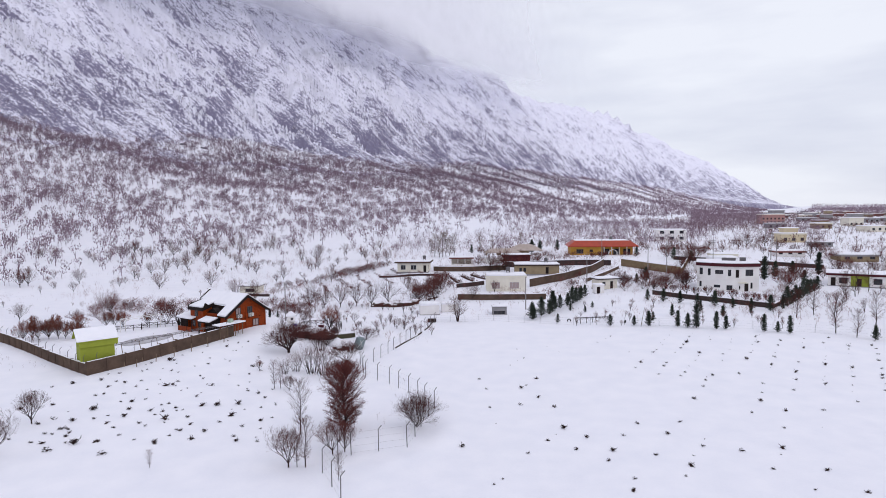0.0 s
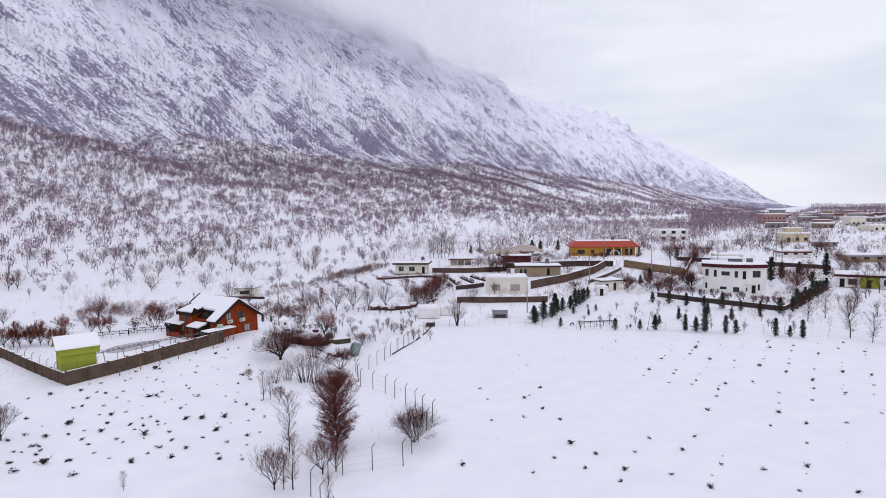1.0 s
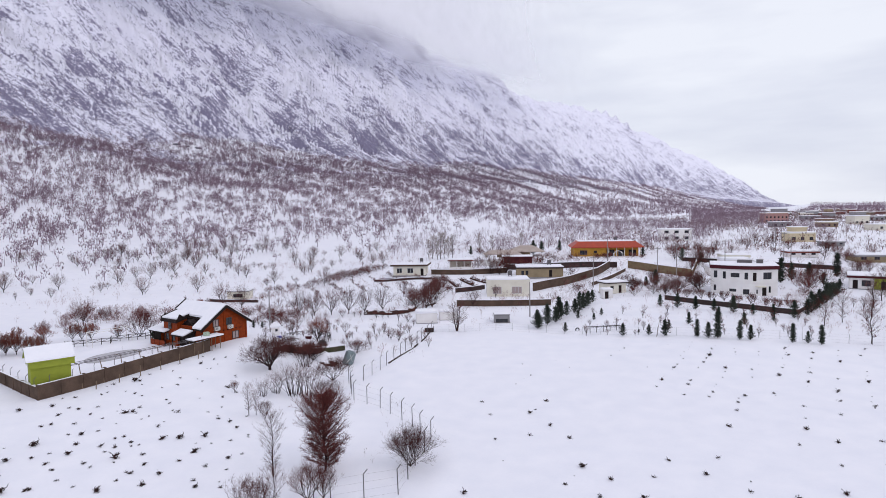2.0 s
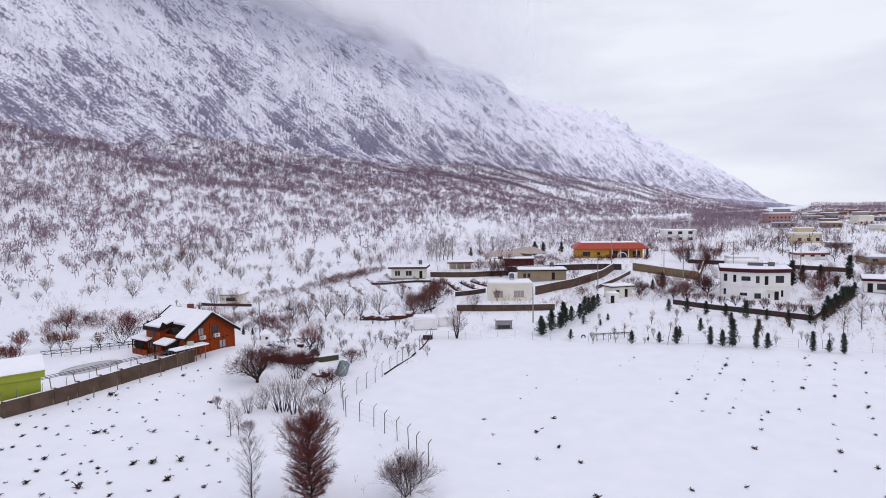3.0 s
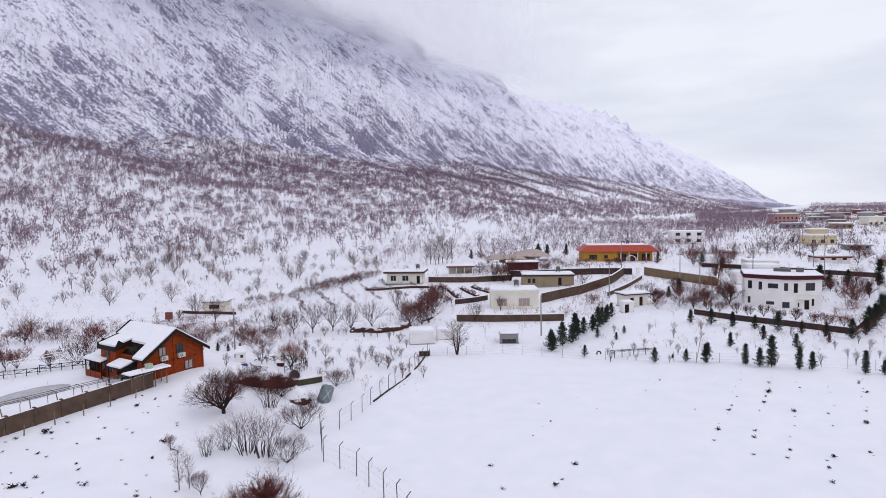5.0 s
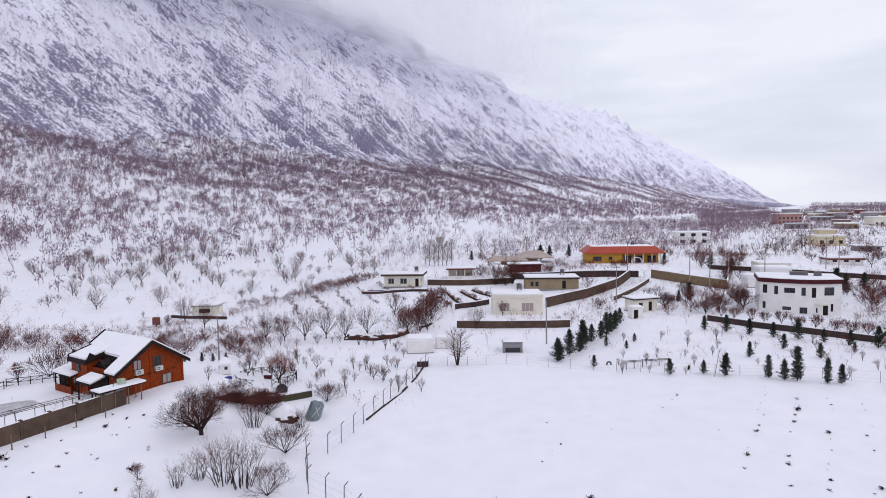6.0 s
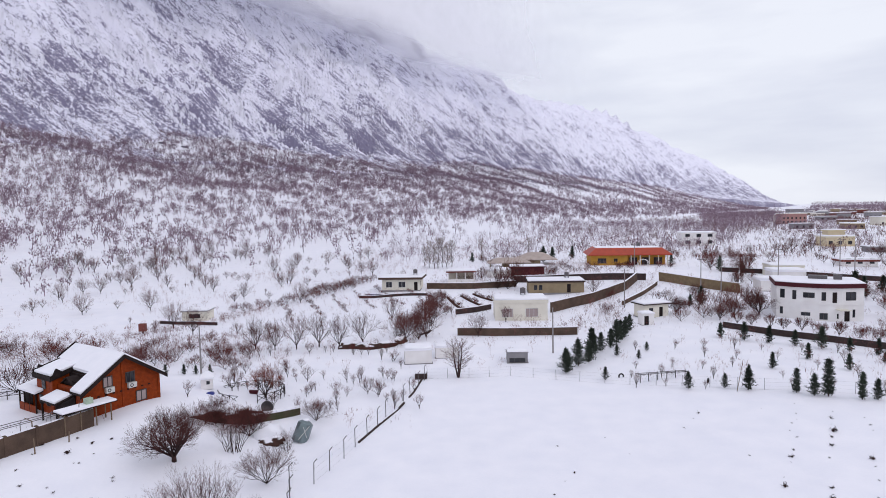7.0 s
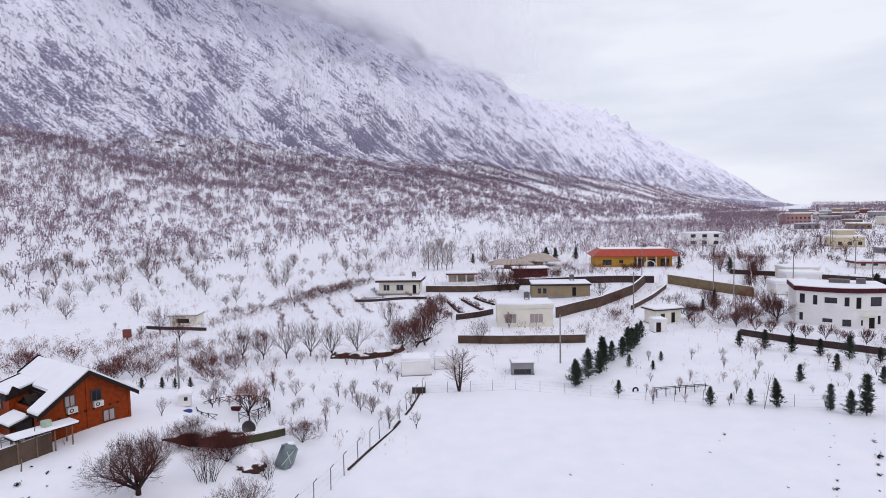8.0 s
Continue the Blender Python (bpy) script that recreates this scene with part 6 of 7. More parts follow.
# ---- fences, poles and small things ----
def fence(label, pts, spacing, h=2.0, arm=0.35, thick=1.0):
    root = empty("wire_fence", pose(pts[0][0], pts[0][1], 0), label, "fence")
    ox, oy = pts[0]
    prev = None
    for (ax, ay), (bx, by) in zip(pts, pts[1:]):
        length = math.hypot(bx - ax, by - ay)
        n = max(1, round(length / spacing))
        for k in range(n + (1 if (bx, by) == pts[-1] else 0)):
            x, y = ax + (bx - ax) * k / n + random.uniform(-0.08, 0.08), ay + (by - ay) * k / n
            z = gz(x, y)
            lean = random.uniform(-0.07, 0.07)
            p, q = Vector((x - ox, y - oy, z - 0.4)), Vector((x - ox + lean, y - oy, z + h))
            tip = q + Vector((arm * 0.8, arm * 0.5, arm * 0.9))
            bm = rod(bmesh.new(), p, q, 0.045 * thick, 0.04 * thick)
            rod(bm, q, tip, 0.038 * thick)
            part("fence_post", bm, STEEL, root)
            if prev is not None:
                bm = bmesh.new()
                for f in (0.25, 0.5, 0.75, 1.0):
                    rod(bm, prev[0].lerp(prev[1], f), p.lerp(q, f), 0.004, sides=3)
                part("wire", bm, STEEL, root)
            prev = (p, q)
    return root


random.seed(21)
fence("wire fence on bent steel posts winding through snow", [(-8.1, 45.0), (-10.6, 50.0), (-8.9, 53.7), (-4.1, 55.4), (-2.0, 65.4), (-3.9, 69.3), (-7.8, 75.0), (-11.2, 78.0), (-13.0, 84.6)], 2.4)
fence("wire fence on thin posts along the ditch", [(-11.4, 85.8), (-9.8, 91.0), (-6.4, 104.0), (-3.5, 115.2)], 2.6, 1.8, 0.3)
fence("low wire fence along the field edge", [(-3.2, 116.0), (8, 116.4), (31, 108.6), (70, 94.6)], 3.0, 1.3, 0.05, 0.55)


def ditch(label, pts):
    root = empty("ditch_kerb", pose(pts[0][0], pts[0][1], 0), label, "ditch")
    ox, oy = pts[0]
    for (ax, ay), (bx, by) in zip(pts, pts[1:]):
        length = math.hypot(bx - ax, by - ay)
        n = max(1, round(length / 1.8))
        for k in range(n):
            x, y = ax + (bx - ax) * k / n, ay + (by - ay) * k / n
            m = heading(x - ox, y - oy, gz(x, y), bx - ax, by - ay)
            w = length / n
            if random.random() < 0.25:
                continue
            part("kerb_stone", box(bmesh.new(), 0.02, w, -0.10, 0.10, -0.6, random.uniform(0.04, 0.20), m), DARKBRICK, root, bevel=0.05)


ditch("dark stone edge of a ditch half buried in snow", [(-9.0, 94.5), (-5.9, 104.0), (-4.6, 110.0), (-3.8, 116.0)])
culvert = empty("culvert", pose(-4.0, 116.2, gz(-4, 116.2)), "dark square mouth of a culvert under snow", "culvert")
part("block", box(bmesh.new(), -0.8, 0.8, -0.5, 1.2, -0.5, 0.75), DARKBRICK, culvert, bevel=0.06)
part("snow_cap", box(bmesh.new(), -0.75, 0.75, -0.45, 1.15, 0.754, 0.95), ROOF_SNOW, culvert, bevel=0.08)


def pole(x, y, h, label, arms=1):
    root = empty("power_pole", pose(x, y, gz(x, y)), label, "pole", "power poles")
    part("shaft", rod(bmesh.new(), (0, 0, -0.5), (0, 0, h), 0.13, 0.08, 8), POLEM, root)
    for k in range(arms):
        arm = part("crossarm", box(bmesh.new(), -0.8, 0.8, -0.05, 0.05, h - 0.5 - 0.6 * k, h - 0.4 - 0.6 * k), STEEL, root)
        for q in (-0.7, 0.0, 0.7):
            part("insulator", rod(bmesh.new(), (q, 0, h - 0.4 - 0.6 * k), (q, 0, h - 0.2 - 0.6 * k), 0.05), WHITE, arm)
    return root


for x, y, h, n in ((-30.6, 109.5, 7.0, 0), (15.6, 127.5, 7.0, 0), (35.5, 158, 8.0, 1), (53.5, 164, 9.0, 1), (47.5, 190, 9.5, 1), (61.5, 172, 9.0, 0), (76, 175, 9.5, 2), (97, 180, 9.5, 0), (104, 196, 9.0, 1), (120, 230, 9, 1), (140, 262, 9, 1)):
    pole(x, y, h, "tall grey power pole in snow", n)

trellis = empty("rustic_trellis", heading(23.9, 112.2, gz(27, 113), 6.3, 1.4), "low rustic trellis of crooked branches hung with bare vines", "trellis")
rng_t = random.Random(51)
for k in range(6):
    x = k * 1.25
    part("post", rod(bmesh.new(), (x, rng_t.uniform(-0.1, 0.1), -0.3), (x + rng_t.uniform(-0.15, 0.15), 0, 0.95 + rng_t.uniform(-0.1, 0.15)), 0.06, 0.045), DARKWOOD, trellis)
for q in (-0.25, 0.25):
    part("rail", rod(bmesh.new(), (-0.4, q, 0.98), (6.6, q, 0.88), 0.04), DARKWOOD, trellis)
tangle = Twigs()
for k in range(260):
    p = Vector((rng_t.uniform(-0.5, 6.5), rng_t.uniform(-0.3, 0.3), rng_t.uniform(0.6, 1.1)))
    tangle.blade(p, p + Vector((rng_t.gauss(0, 0.35), rng_t.gauss(0, 0.25), rng_t.gauss(-0.1, 0.25))), 0.014, rng_t)
tri_ob("vine_tangle", tangle.v, tangle.f, BARK, trellis)


def tyre(x, y, turn, label):
    """An old tyre standing half sunk in the snow."""
    bm = bmesh.new()
    rings = []
    for k in range(18):
        a = 2 * math.pi * k / 18
        rings.append([bm.verts.new((math.cos(a) * (0.42 + 0.13 * math.cos(b)), 0.13 * math.sin(b), 0.18 + math.sin(a) * (0.42 + 0.13 * math.cos(b)))) for b in (2 * math.pi * j / 8 for j in range(8))])
    for k in range(18):
        a, b = rings[k], rings[(k + 1) % 18]
        for j in range(8):
            bm.faces.new((a[j], b[j], b[(j + 1) % 8], a[(j + 1) % 8]))
    ob = part("tyre", bm, TYRE, smooth=True)
    ob.matrix_basis = pose(x, y, gz(x, y), 0, 0, turn) @ Matrix.Diagonal((0.75, 0.75, 0.75, 1))
    return tagged(ob, label, "tyre")


tyre(22.3, 114.9, 10, "old black tyre half buried in snow")
tyre(31.7, 110.5, 60, "old black tyre leaning in the snow")
stake = empty("leaning_stake", pose(33.4, 106.6, gz(33.4, 106.6)), "thin leaning wooden stake in snow", "stake")
part("shaft", rod(bmesh.new(), (-0.1, 0, -0.3), (0.55, 0, 3.4), 0.04, 0.03), PALEWOOD, stake)

# yard beside the chalet
canopy = empty("yard_canopy", heading(-35.6, 91.6, 1.75, RX, RY), "narrow snow-covered canopy on pale wooden posts", "canopy")
for k in range(4):
    for q in (0.0, 1.1):
        part("post", rod(bmesh.new(), (k * 1.4, q, -0.5), (k * 1.4, q, 2.3 + q * 0.1), 0.06), PALEWOOD, canopy)
part("roof", box(bmesh.new(), -0.4, 4.7, -0.3, 1.4, 2.4, 2.46), DARKWOOD, canopy)
part("roof_snow", box(bmesh.new(), -0.35, 4.65, -0.3, 1.4, 2.464, 2.66), ROOF_SNOW, canopy, bevel=0.07)
part("crate", box(bmesh.new(), 2.1, 2.75, 0.3, 0.9, 2.67, 3.2), PALEGREEN, canopy, "pale green box on the canopy", bevel=0.03)
trough = empty("garden_trough", pose(-23.9, 108.6, gz(-23.9, 108.6)) @ Matrix.Diagonal((0.8, 0.8, 0.8, 1)), "small dark red boat-shaped trough in snow", "trough")
bm = box(bmesh.new(), -0.7, 0.7, -0.25, 0.25, -0.1, 0.3)
for v in bm.verts:
    v.co.z += 0.25 * (abs(v.co.x) > 0.5 and v.co.z > 0)
    v.co.x *= 0.7 if v.co.z < 0 else 1.0
part("hull", bm, MAROON, trough, bevel=0.03)
rails = empty("pergola_rail", heading(-44.4, 79.3, gz(-43, 82), RX, RY), "long pipe rails on crooked branch posts over the plot wall", "rail")
rng_r = random.Random(61)
for k in range(7):
    x = 0.4 + k * 2.45
    bm = bmesh.new()
    knee = Vector((x + rng_r.uniform(-0.15, 0.15), -0.75, 1.1))
    rod(bm, (x, -0.95, -0.6), knee, 0.065, 0.055), rod(bm, knee, (x + rng_r.uniform(-0.12, 0.12), -0.30, 2.72), 0.055, 0.045)
    part("post", bm, PALEWOOD, rails)
    part("crossbar", rod(bmesh.new(), (x, -0.55, 2.70), (x, 1.0, 2.74), 0.035), PALEWOOD, rails)
for q in (-0.35, 0.15, 0.85):
    part("rail", rod(bmesh.new(), (-0.5, q, 2.78), (16.6, q, 2.62), 0.035), STEEL, rails)
stakes = random.Random(62)
for k in range(6):
    x, y = -43.4 + RX * (1.5 + 2.7 * k) + RY * 1.0, 78.3 + RY * (1.5 + 2.7 * k) - RX * 1.0
    ob = part("wooden_stake", rod(bmesh.new(), (0, 0, -0.4), (stakes.uniform(-0.1, 0.1), 0, 0.9 + stakes.uniform(0, 0.5)), 0.06, 0.05), PALEWOOD)
    ob.matrix_basis = pose(x, y, gz(x, y))
    tagged(ob, "weathered wooden stake in snow beside the plot wall", "stake", "stakes beside the plot wall")
pool = empty("yard_pool", heading(-47.2, 92.2, gz(-47, 92) + 0.03, RX, RY), "shallow grey oval garden pool edged by snow", "pool")
bm = bmesh.new()
ring = lambda r, z: [bm.verts.new((math.cos(q * math.pi / 12) * r * 1.75, math.sin(q * math.pi / 12) * r, z)) for q in range(24)]
rr = [ring(2.25, -0.2), ring(2.2, 0.10), ring(2.05, 0.10), ring(2.0, 0.05)]
for a, b2 in zip(rr, rr[1:]):
    for i in range(24):
        bm.faces.new((a[i], a[(i + 1) % 24], b2[(i + 1) % 24], b2[i]))
bm.faces.new(rr[-1])
part("basin", bm, POOLICE, pool)
for (x, y, w) in ((-58.0, 98.0, 7.0), (-53.0, 101.5, 6.0)):
    rail = empty("garden_rail", heading(x, y, gz(x + 2, y + 1), 0.75, 0.35), "low dark rustic garden railing in snow", "railing")
    for k in range(int(w / 1.2) + 1):
        part("post", rod(bmesh.new(), (k * 1.2, 0, -0.3), (k * 1.2, 0, 1.0), 0.05), DARKWOOD, rail)
    for z in (0.45, 0.9):
        part("rail", rod(bmesh.new(), (0, 0, z), (w, 0, z), 0.04), DARKWOOD, rail)
    for k in range(int(w / 1.2)):
        part("brace", rod(bmesh.new(), (k * 1.2, 0, 0.45), (k * 1.2 + 1.2, 0, 0.9), 0.03), DARKWOOD, rail)
swing = empty("goal_frame", heading(-53.5, 97.5, gz(-52, 98), RX, RY), "pale rectangular pipe frame in the yard", "frame")
for p, q in (((0, 0, -0.3), (0, 0, 2.2)), ((6, 0, -0.3), (6, 0, 2.2)), ((0, 0, 2.2), (6, 0, 2.2)), ((0, 1.6, -0.3), (0, 1.6, 2.2)), ((6, 1.6, -0.3), (6, 1.6, 2.2)), ((0, 1.6, 2.2), (6, 1.6, 2.2)), ((6, 0, 2.2), (6, 1.6, 2.2)), ((0, 0, 2.2), (0, 1.6, 2.2))):
    part("pipe", rod(bmesh.new(), p, q, 0.05), WHITE, swing)

# dovecote and ring fence
dove = empty("dovecote", heading(-29.6, 107.0, gz(-29, 107.0), 0.9, 0.3) @ Matrix.Diagonal((0.85, 0.85, 0.85, 1)), "little white hut with a pointed snow roof", "dovecote")
bm = bmesh.new()
wall_panel(bm, ID, 1.5, 1.6, [(0.7, 0.7, 0.45, 0.5)])
wall_panel(bm, pose(1.5, 0, 0, 0, 0, 90), 1.4, 1.6, []), wall_panel(bm, pose(1.5, 1.4, 0, 0, 0, 180), 1.5, 1.6, []), wall_panel(bm, pose(0, 1.4, 0, 0, 0, 270), 1.4, 1.6, [(0.5, 0.7, 0.4, 0.5)])
part("wall", bm, WHITE, dove)
hip_roof(dove, rect(0, 0, 1, 0, 1.5, 1.4), 1.75, 2.5, 0.25, 0.55, ROOF_SNOW, False)
part("pane", box(bmesh.new(), 0.7, 1.15, 0.08, 0.1, 0.7, 1.2), GLASS, dove)
barrel = empty("blue_tarpaulin", pose(-28.0, 105.9, gz(-28, 105.9)) @ Matrix.Diagonal((0.8, 0.8, 0.8, 1)), "crumpled blue plastic sheet on snow", "tarpaulin")
bm = bmesh.new()
bmesh.ops.create_icosphere(bm, subdivisions=2, radius=0.5)
for v in bm.verts:
    v.co = Vector((v.co.x * 1.3, v.co.y, v.co.z * 0.7)) * (1 + 0.35 * noise.noise(v.co * 3))
part("sheet", bm, BLUE, barrel)
ringf = empty("ring_fence", pose(-24.0, 108.2, gz(-24.0, 108.2)), "rustic ring fence of dark branches in snow", "fence")
for k in range(22):
    a, b2 = math.pi * 2 * k / 22, math.pi * 2 * (k + 1) / 22
    p, q = Vector((math.cos(a) * 3.9, math.sin(a) * 3.2, 0)), Vector((math.cos(b2) * 3.9, math.sin(b2) * 3.2, 0))
    if k in (10, 11, 16, 17):
        continue
    part("post", rod(bmesh.new(), p + Vector((0, 0, -0.3)), p + Vector((0, 0, 0.9)), 0.05), DARKWOOD, ringf)
    part("rail", rod(bmesh.new(), p + Vector((0, 0, 0.8)), q + Vector((0, 0, 0.8)), 0.04), DARKWOOD, ringf)
    for lo, hi in ((0.1, 0.75), (0.75, 0.1)):
        part("brace", rod(bmesh.new(), p + Vector((0, 0, lo)), q + Vector((0, 0, hi)), 0.03), DARKWOOD, ringf)

# water tank, satellite dish, dark pit by the gully
tank = empty("water_tank", pose(-15.0, 97.2, gz(-15.0, 97.2) - 0.15, 0, 0, 20), "grey-green sheet-metal water tank tilted in the gully snow", "tank")
part("drum", rod(bmesh.new(), (-0.45, 0, 0.05), (0.25, 0.25, 1.75), 0.85, 0.80, 8), TANKM, tank, bevel=0.05)
part("dome", rod(bmesh.new(), (0.255, 0.252, 1.76), (0.34, 0.28, 1.96), 0.74, 0.42, 8), TANKM, tank)
for q0, q1 in ((0.15, 0.95), (0.95, 0.15)):
    part("strap", rod(bmesh.new(), (-0.75 + 0.7 * q0, -0.84 + 0.25 * q0, 0.3 + 1.4 * q0), (0.15 + 0.4 * q1, -0.72 + 0.2 * q1, 0.3 + 1.4 * q1), 0.035), ACWHITE, tank, "pale crossed strap")
part("snow_cap", box(bmesh.new(), 0.02, 0.62, 0.0, 0.6, 1.97, 2.12), ROOF_SNOW, tank, bevel=0.06)
dish = empty("satellite_dish", pose(-20.0, 101.8, gz(-20, 101.8) + 0.55), "grey satellite dish on a short mast", "dish")
bm = bmesh.new()
rings = []
for r, d in ((0.05, 0.0), (0.3, 0.05), (0.55, 0.16), (0.7, 0.28)):
    rings.append([bm.verts.new((math.cos(k * math.pi / 8) * r, -0.1 - d, 0.5 + math.sin(k * math.pi / 8) * r)) for k in range(16)])
for a, b2 in zip(rings, rings[1:]):
    for i in range(16):
        bm.faces.new((a[i], a[(i + 1) % 16], b2[(i + 1) % 16], b2[i]))
bm.faces.new(rings[0])
part("bowl", bm, STEEL, dish)
part("mast", rod(bmesh.new(), (0, 0.05, -1.2), (0, 0, 0.5), 0.05), STEEL, dish)


def bank(name, label, x, y, sx, sy, sz, turn, mat, seed, category):
    """An uneven mound of earth, stone or snow sunk in the ground."""
    bm = bmesh.new()
    bmesh.ops.create_icosphere(bm, subdivisions=3, radius=1.0)
    for v in bm.verts:
        v.co *= 1 + 0.28 * noise.noise(v.co * 2.4 + Vector((seed, 0, 0))) + 0.30 * noise.noise(v.co * 6 + Vector((0, seed, 0)))
        v.co = Vector((v.co.x * sx, v.co.y * sy, v.co.z * sz))
    ob = part(name, bm, mat, smooth=True)
    ob.matrix_basis = pose(x, y, gz(x, y), 0, 0, turn)
    return tagged(ob, label, category)


bank("snow_mound", "smooth snow mound by the gully", -18.5, 96.9, 1.6, 1.4, 1.25, 0, ROOF_SNOW, 3, "mound")

bank("soil_bank", "dark bare earth bank of the gully", -23.8, 99.3, 3.6, 1.3, 1.5, 12, EARTH, 8, "bank")
# added dark lump for the darkness of the hollow under the mound
bank("soil_bank", "dark earth lump in place of the hollow under the snow mound", -18.0, 95.9, 1.3, 0.9, 0.6, 20, EARTH, 9, "bank")
bank("soil_bank", "brown eroded bank below the terraces", -4.5, 141.5, 0.7, 2.6, 0.45, -25, EARTH, 5, "bank")
for x, y, sx, turn in ((-15.8, 132.6, 2.4, 8), (-13.2, 131.8, 2.2, -4), (-10.4, 132.6, 2.0, 25), (-8.6, 134.6, 1.8, 50)):
    bank("soil_bank", "brown eroded earth bank showing through the snow", x, y, sx, 1.1, 0.95, turn, EARTH, x, "bank")
plot_wall("mossy stone retaining wall of the gully below the ring fence", [(-21.0, 99.4), (-18.9, 100.9), (-16.8, 102.6)], 0.75, MOSSY, th=0.4, cap=0.2, name="gully_wall")

for k, (x, y, q) in enumerate(((-273.2, 599.9, 5.0), (-264, 604, 3.5), (-256.3, 609.9, 5.5), (-228.6, 634.9, 4.5), (-235.4, 562.4, 3.5), (-230.5, 576.4, 4.0), (-204.6, 626.4, 4.5), (-306.8, 456.8, 4.5), (-301.4, 479.8, 4.0), (-290, 520, 3.5), (-320, 470, 4.0), (-212, 612, 4.0), (-310, 500, 3.5), (-280, 575, 3.0), (-83, 648.5, 3.5))):
    bank("rock_ledge", "dark rock ledge capped with snow on the wooded slope", x, y, q * 0.7, q * 0.5, q * 0.28, 57 + 25 * math.sin(k * 2.1), LEDGE, k * 1.7, "rock")
redbox = empty("meter_cabinet", pose(-64.0, 158.8, gz(-64.0, 158.8)), "rusty red metal cabinet on a post in snow", "cabinet")
part("cabinet_body", box(bmesh.new(), -0.7, 0.7, -0.4, 0.4, 0.5, 2.1), REDFASCIA, redbox, bevel=0.05)
part("post", rod(bmesh.new(), (0, 0, -0.4), (0, 0, 0.5), 0.2), STEEL, redbox)

# terraced beds with earth edges
for ax, ay, bx, by in ((-0.6, 176.0, 2.9, 160.5), (2.6, 178.0, 6.8, 166.0), (5.6, 180.0, 9.6, 172.0)):
    plot_wall("low brown earth edge between snowy terraced beds", [(ax, ay), ((ax + bx) / 2 - 0.3, (ay + by) / 2), (bx, by)], 0.28, SOIL, th=0.5, cap=0, name="terrace_edge")
    for q in range(9):
        f = (q + random.random()) / 9
        put(RED, ax + (bx - ax) * f + random.uniform(-0.4, 0.4), ay + (by - ay) * f, random.uniform(0.18, 0.34), 50 * q, group="low shrubs edging the terraced beds")

# vine stocks in rows
random.seed(33)


def vine(seed):
    rng = random.Random(seed)
    t = Twigs()
    p = Vector((0, 0, -0.15))
    for k in range(3):
        q = p + Vector((rng.uniform(-0.16, 0.16), rng.uniform(-0.16, 0.16), rng.uniform(0.05, 0.13)))
        t.bar(p, q, 0.11 - 0.02 * k, 0.09 - 0.02 * k, 5)
        p = q
        for _ in range(7):
            a = rng.uniform(0, 2 * math.pi)
            e = p + Vector((math.cos(a), math.sin(a), rng.uniform(-0.1, 0.5))) * rng.uniform(0.10, 0.30)
            t.bar(p, e, 0.032, 0.012, 3)
            for _ in range(3):
                t.blade(e, e + Vector((rng.uniform(-1, 1), rng.uniform(-1, 1), rng.uniform(-0.5, 0.8))) * 0.2, 0.02, rng)
    root = empty("vine_stock", Matrix.Identity(4), "gnarled dark vine stock poking out of the snow", "vine", "vine stocks in rows")
    tri_ob("stock", t.v, t.f, BARK, root)
    return root


VINES = [vine(s) for s in range(5)]
placed = 0


def plant(x, y, s):
    global placed
    o = VINES[placed % 5]
    m = pose(x, y, gz(x, y) - 0.02, 0, 0, random.uniform(0, 360)) @ Matrix.Diagonal((s, s, s, 1))
    if placed < 5:
        o.matrix_basis = m
    else:
        copy_thing(VINES[placed % 5], pose(x, y, gz(x, y) - 0.02, 0, 0, random.uniform(0, 360)) @ Matrix.Diagonal((s * 1.5, s * 1.5, s * 1.9, 1)))
    placed += 1


# the stocks that stand clear of the snow, row by row: metres along each row
STOCKS = {0: (55.5, 80.1, 91.6, 96.6, 108.5), 1: (58.5, 74.9, 86.2, 96.3, 108.7, 112.4), 2: (56.5, 61.8, 67.4, 72.9, 81.6, 86.4, 90.5, 96.0, 103.9),
          3: (59.3, 70.5, 75.0, 82.6, 92.6, 97.0, 106.5), 4: (53.5, 58.5, 86.3, 93.8, 97.6, 103.8, 107.6), 5: (46.6, 48.8, 54.5, 59.9, 63.7, 72.2, 77.8, 80.7, 83.4, 95.1),
          6: (51.1, 53.4, 57.4, 61.4, 81.1, 83.3, 94.0), 7: (52.0, 55.2, 80.4, 84.5, 86.6, 95.6, 99.0, 101.9), 8: (49.1, 52.6, 56.3, 82.2, 85.2, 91.3), 9: (61.4,),
          10: (47.3, 60.4, 63.7), 11: (57.8, 66.1, 67.2, 70.6), 12: (63.3,), 13: (66.5,)}
VA, VB = (math.cos(radians(57.5)), math.sin(radians(57.5))), (math.cos(radians(147.5)), math.sin(radians(147.5)))
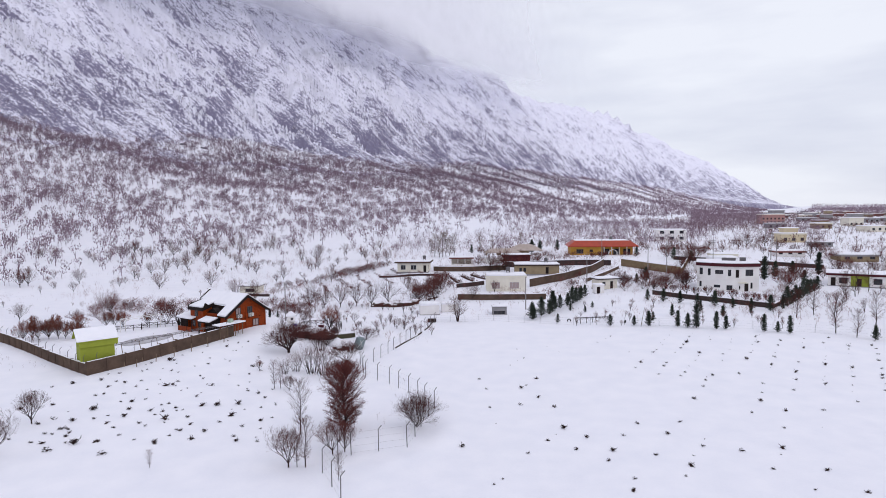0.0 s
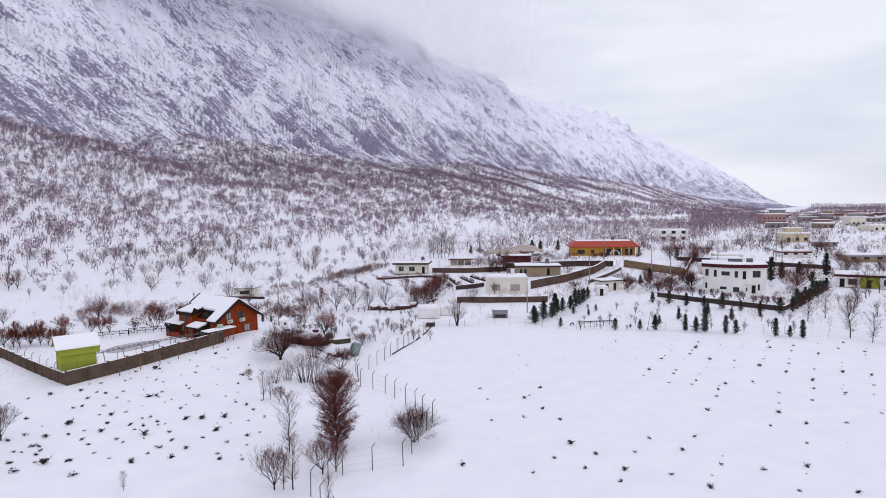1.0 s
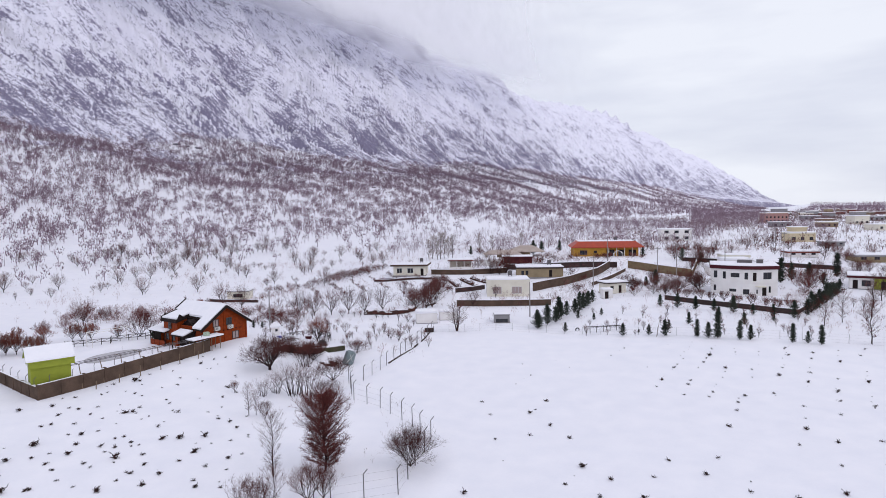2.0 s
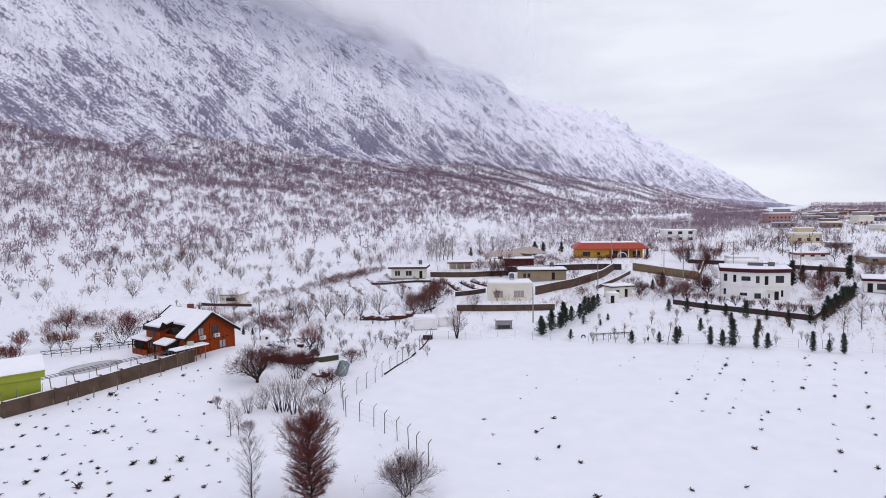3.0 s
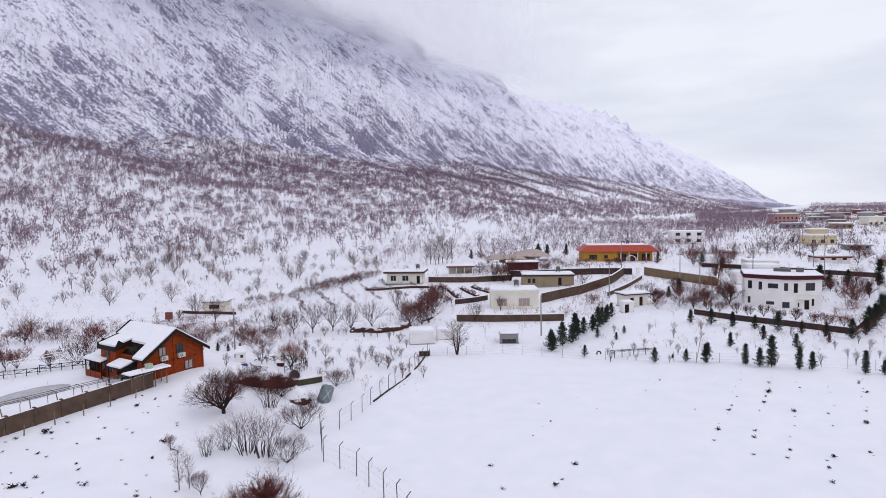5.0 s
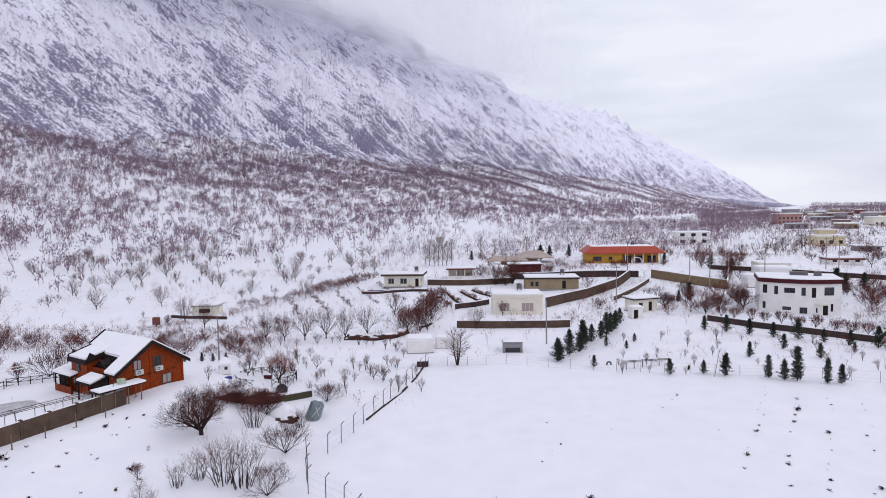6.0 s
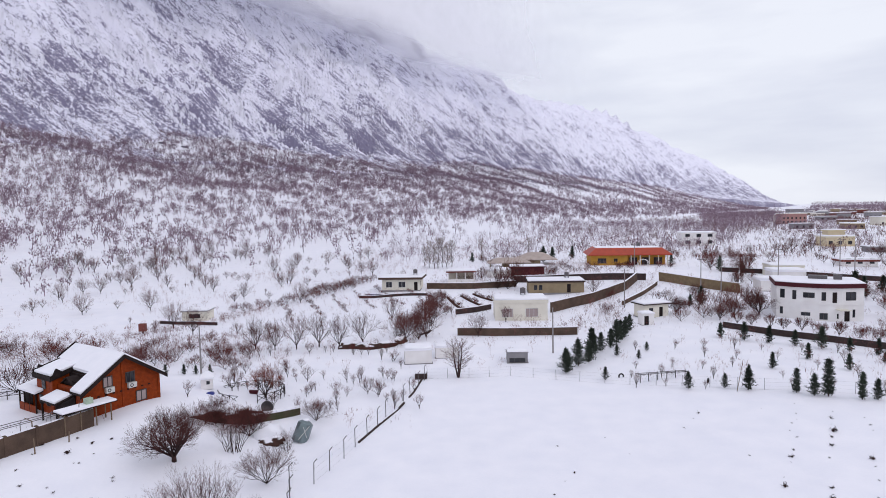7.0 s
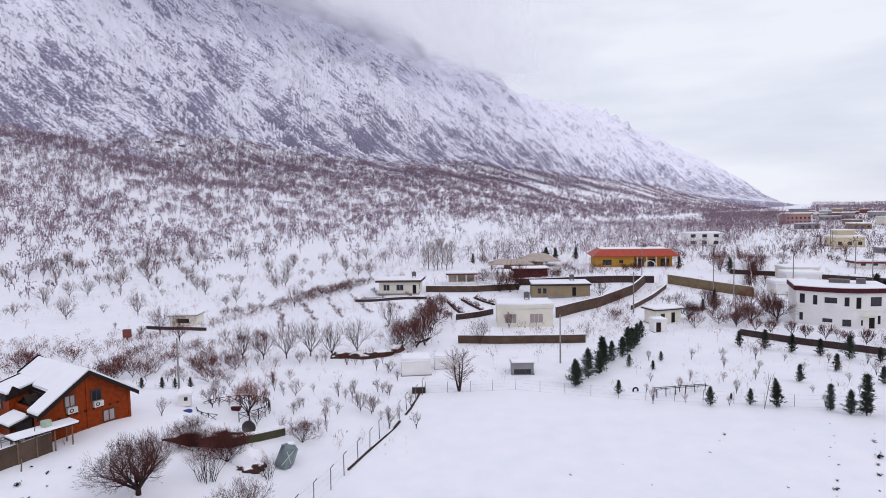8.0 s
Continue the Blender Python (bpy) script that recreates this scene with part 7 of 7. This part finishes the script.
for row in range(-9, 15):
    across = -1.27 + 3.04 * row
    for along in STOCKS.get(row, ()):
        c_ = across + random.uniform(-0.25, 0.25)
        plant(along * VA[0] + c_ * VB[0], along * VA[1] + c_ * VB[1], random.uniform(0.65, 1.0))
    for k in range(62):                                       # tips of buried stocks
        along, c_ = 34 + 1.55 * k + random.uniform(-0.4, 0.4), across + random.uniform(-0.3, 0.3)
        x, y = along * VA[0] + c_ * VB[0], along * VA[1] + c_ * VB[1]
        if row < 0:
            odds = 0.42
        else:
            odds = (0.06 + 0.30 * float(S(70, 98, along))) * (0.35 if row > 8 else 1.0)
        if 30 < y < 110 - 0.285 * max(0, x - 6) and x < 0.84 * y and random.random() < odds:
            plant(x, y, random.uniform(0.5, 0.9) if row < 0 else random.uniform(0.2, 0.5))
VINEYARD = ((-45.4, 71.6), (-40.1, 67.5), (-40.7, 70.4), (-37.3, 68.2), (-34.0, 63.4), (-33.2, 61.1), (-40.7, 80.8), (-34.5, 71.8), (-33.6, 73.5), (-29.4, 64.2), (-29.0, 60.7),
            (-28.9, 68.0), (-27.4, 65.1), (-27.1, 61.5), (-26.2, 58.0), (-25.5, 65.6), (-28.9, 72.2), (-23.3, 62.6), (-20.8, 60.1), (-24.1, 71.1), (-23.6, 66.3), (-20.6, 57.5),
            (-23.9, 56.3), (-30.9, 59.3), (-32.5, 58.0), (-37.4, 62.9), (-31.7, 62.8), (-27.1, 54.6), (-30.3, 52.1), (-32.0, 54.6), (-37.4, 59.4), (-39.3, 59.8),
            (-40.2, 58.6), (-36.9, 57.2), (-35.5, 55.6), (-33.6, 54.0), (-37.9, 56.1), (-36.7, 53.8), (-35.1, 52.2), (-42.4, 63.9), (-38.5, 81.9), (-36.9, 89.7), (-26.9, 81.0), (-25.5, 79.8))
for x, y in VINEYARD:
    plant(x, y, random.uniform(0.8, 1.25))
for k in range(190):                                          # smaller stocks between them
    x, y = random.uniform(-52, -14), random.uniform(50, 92)
    away = (x + 46.8) * RY - (y - 74.4) * RX
    if away > 1.5 and x < -15.5 - 0.12 * (y - 45) and y > 52 + 0.15 * (x + 40) and (y < 75 or x < -26):
        plant(x, y, random.uniform(0.35, 0.8))
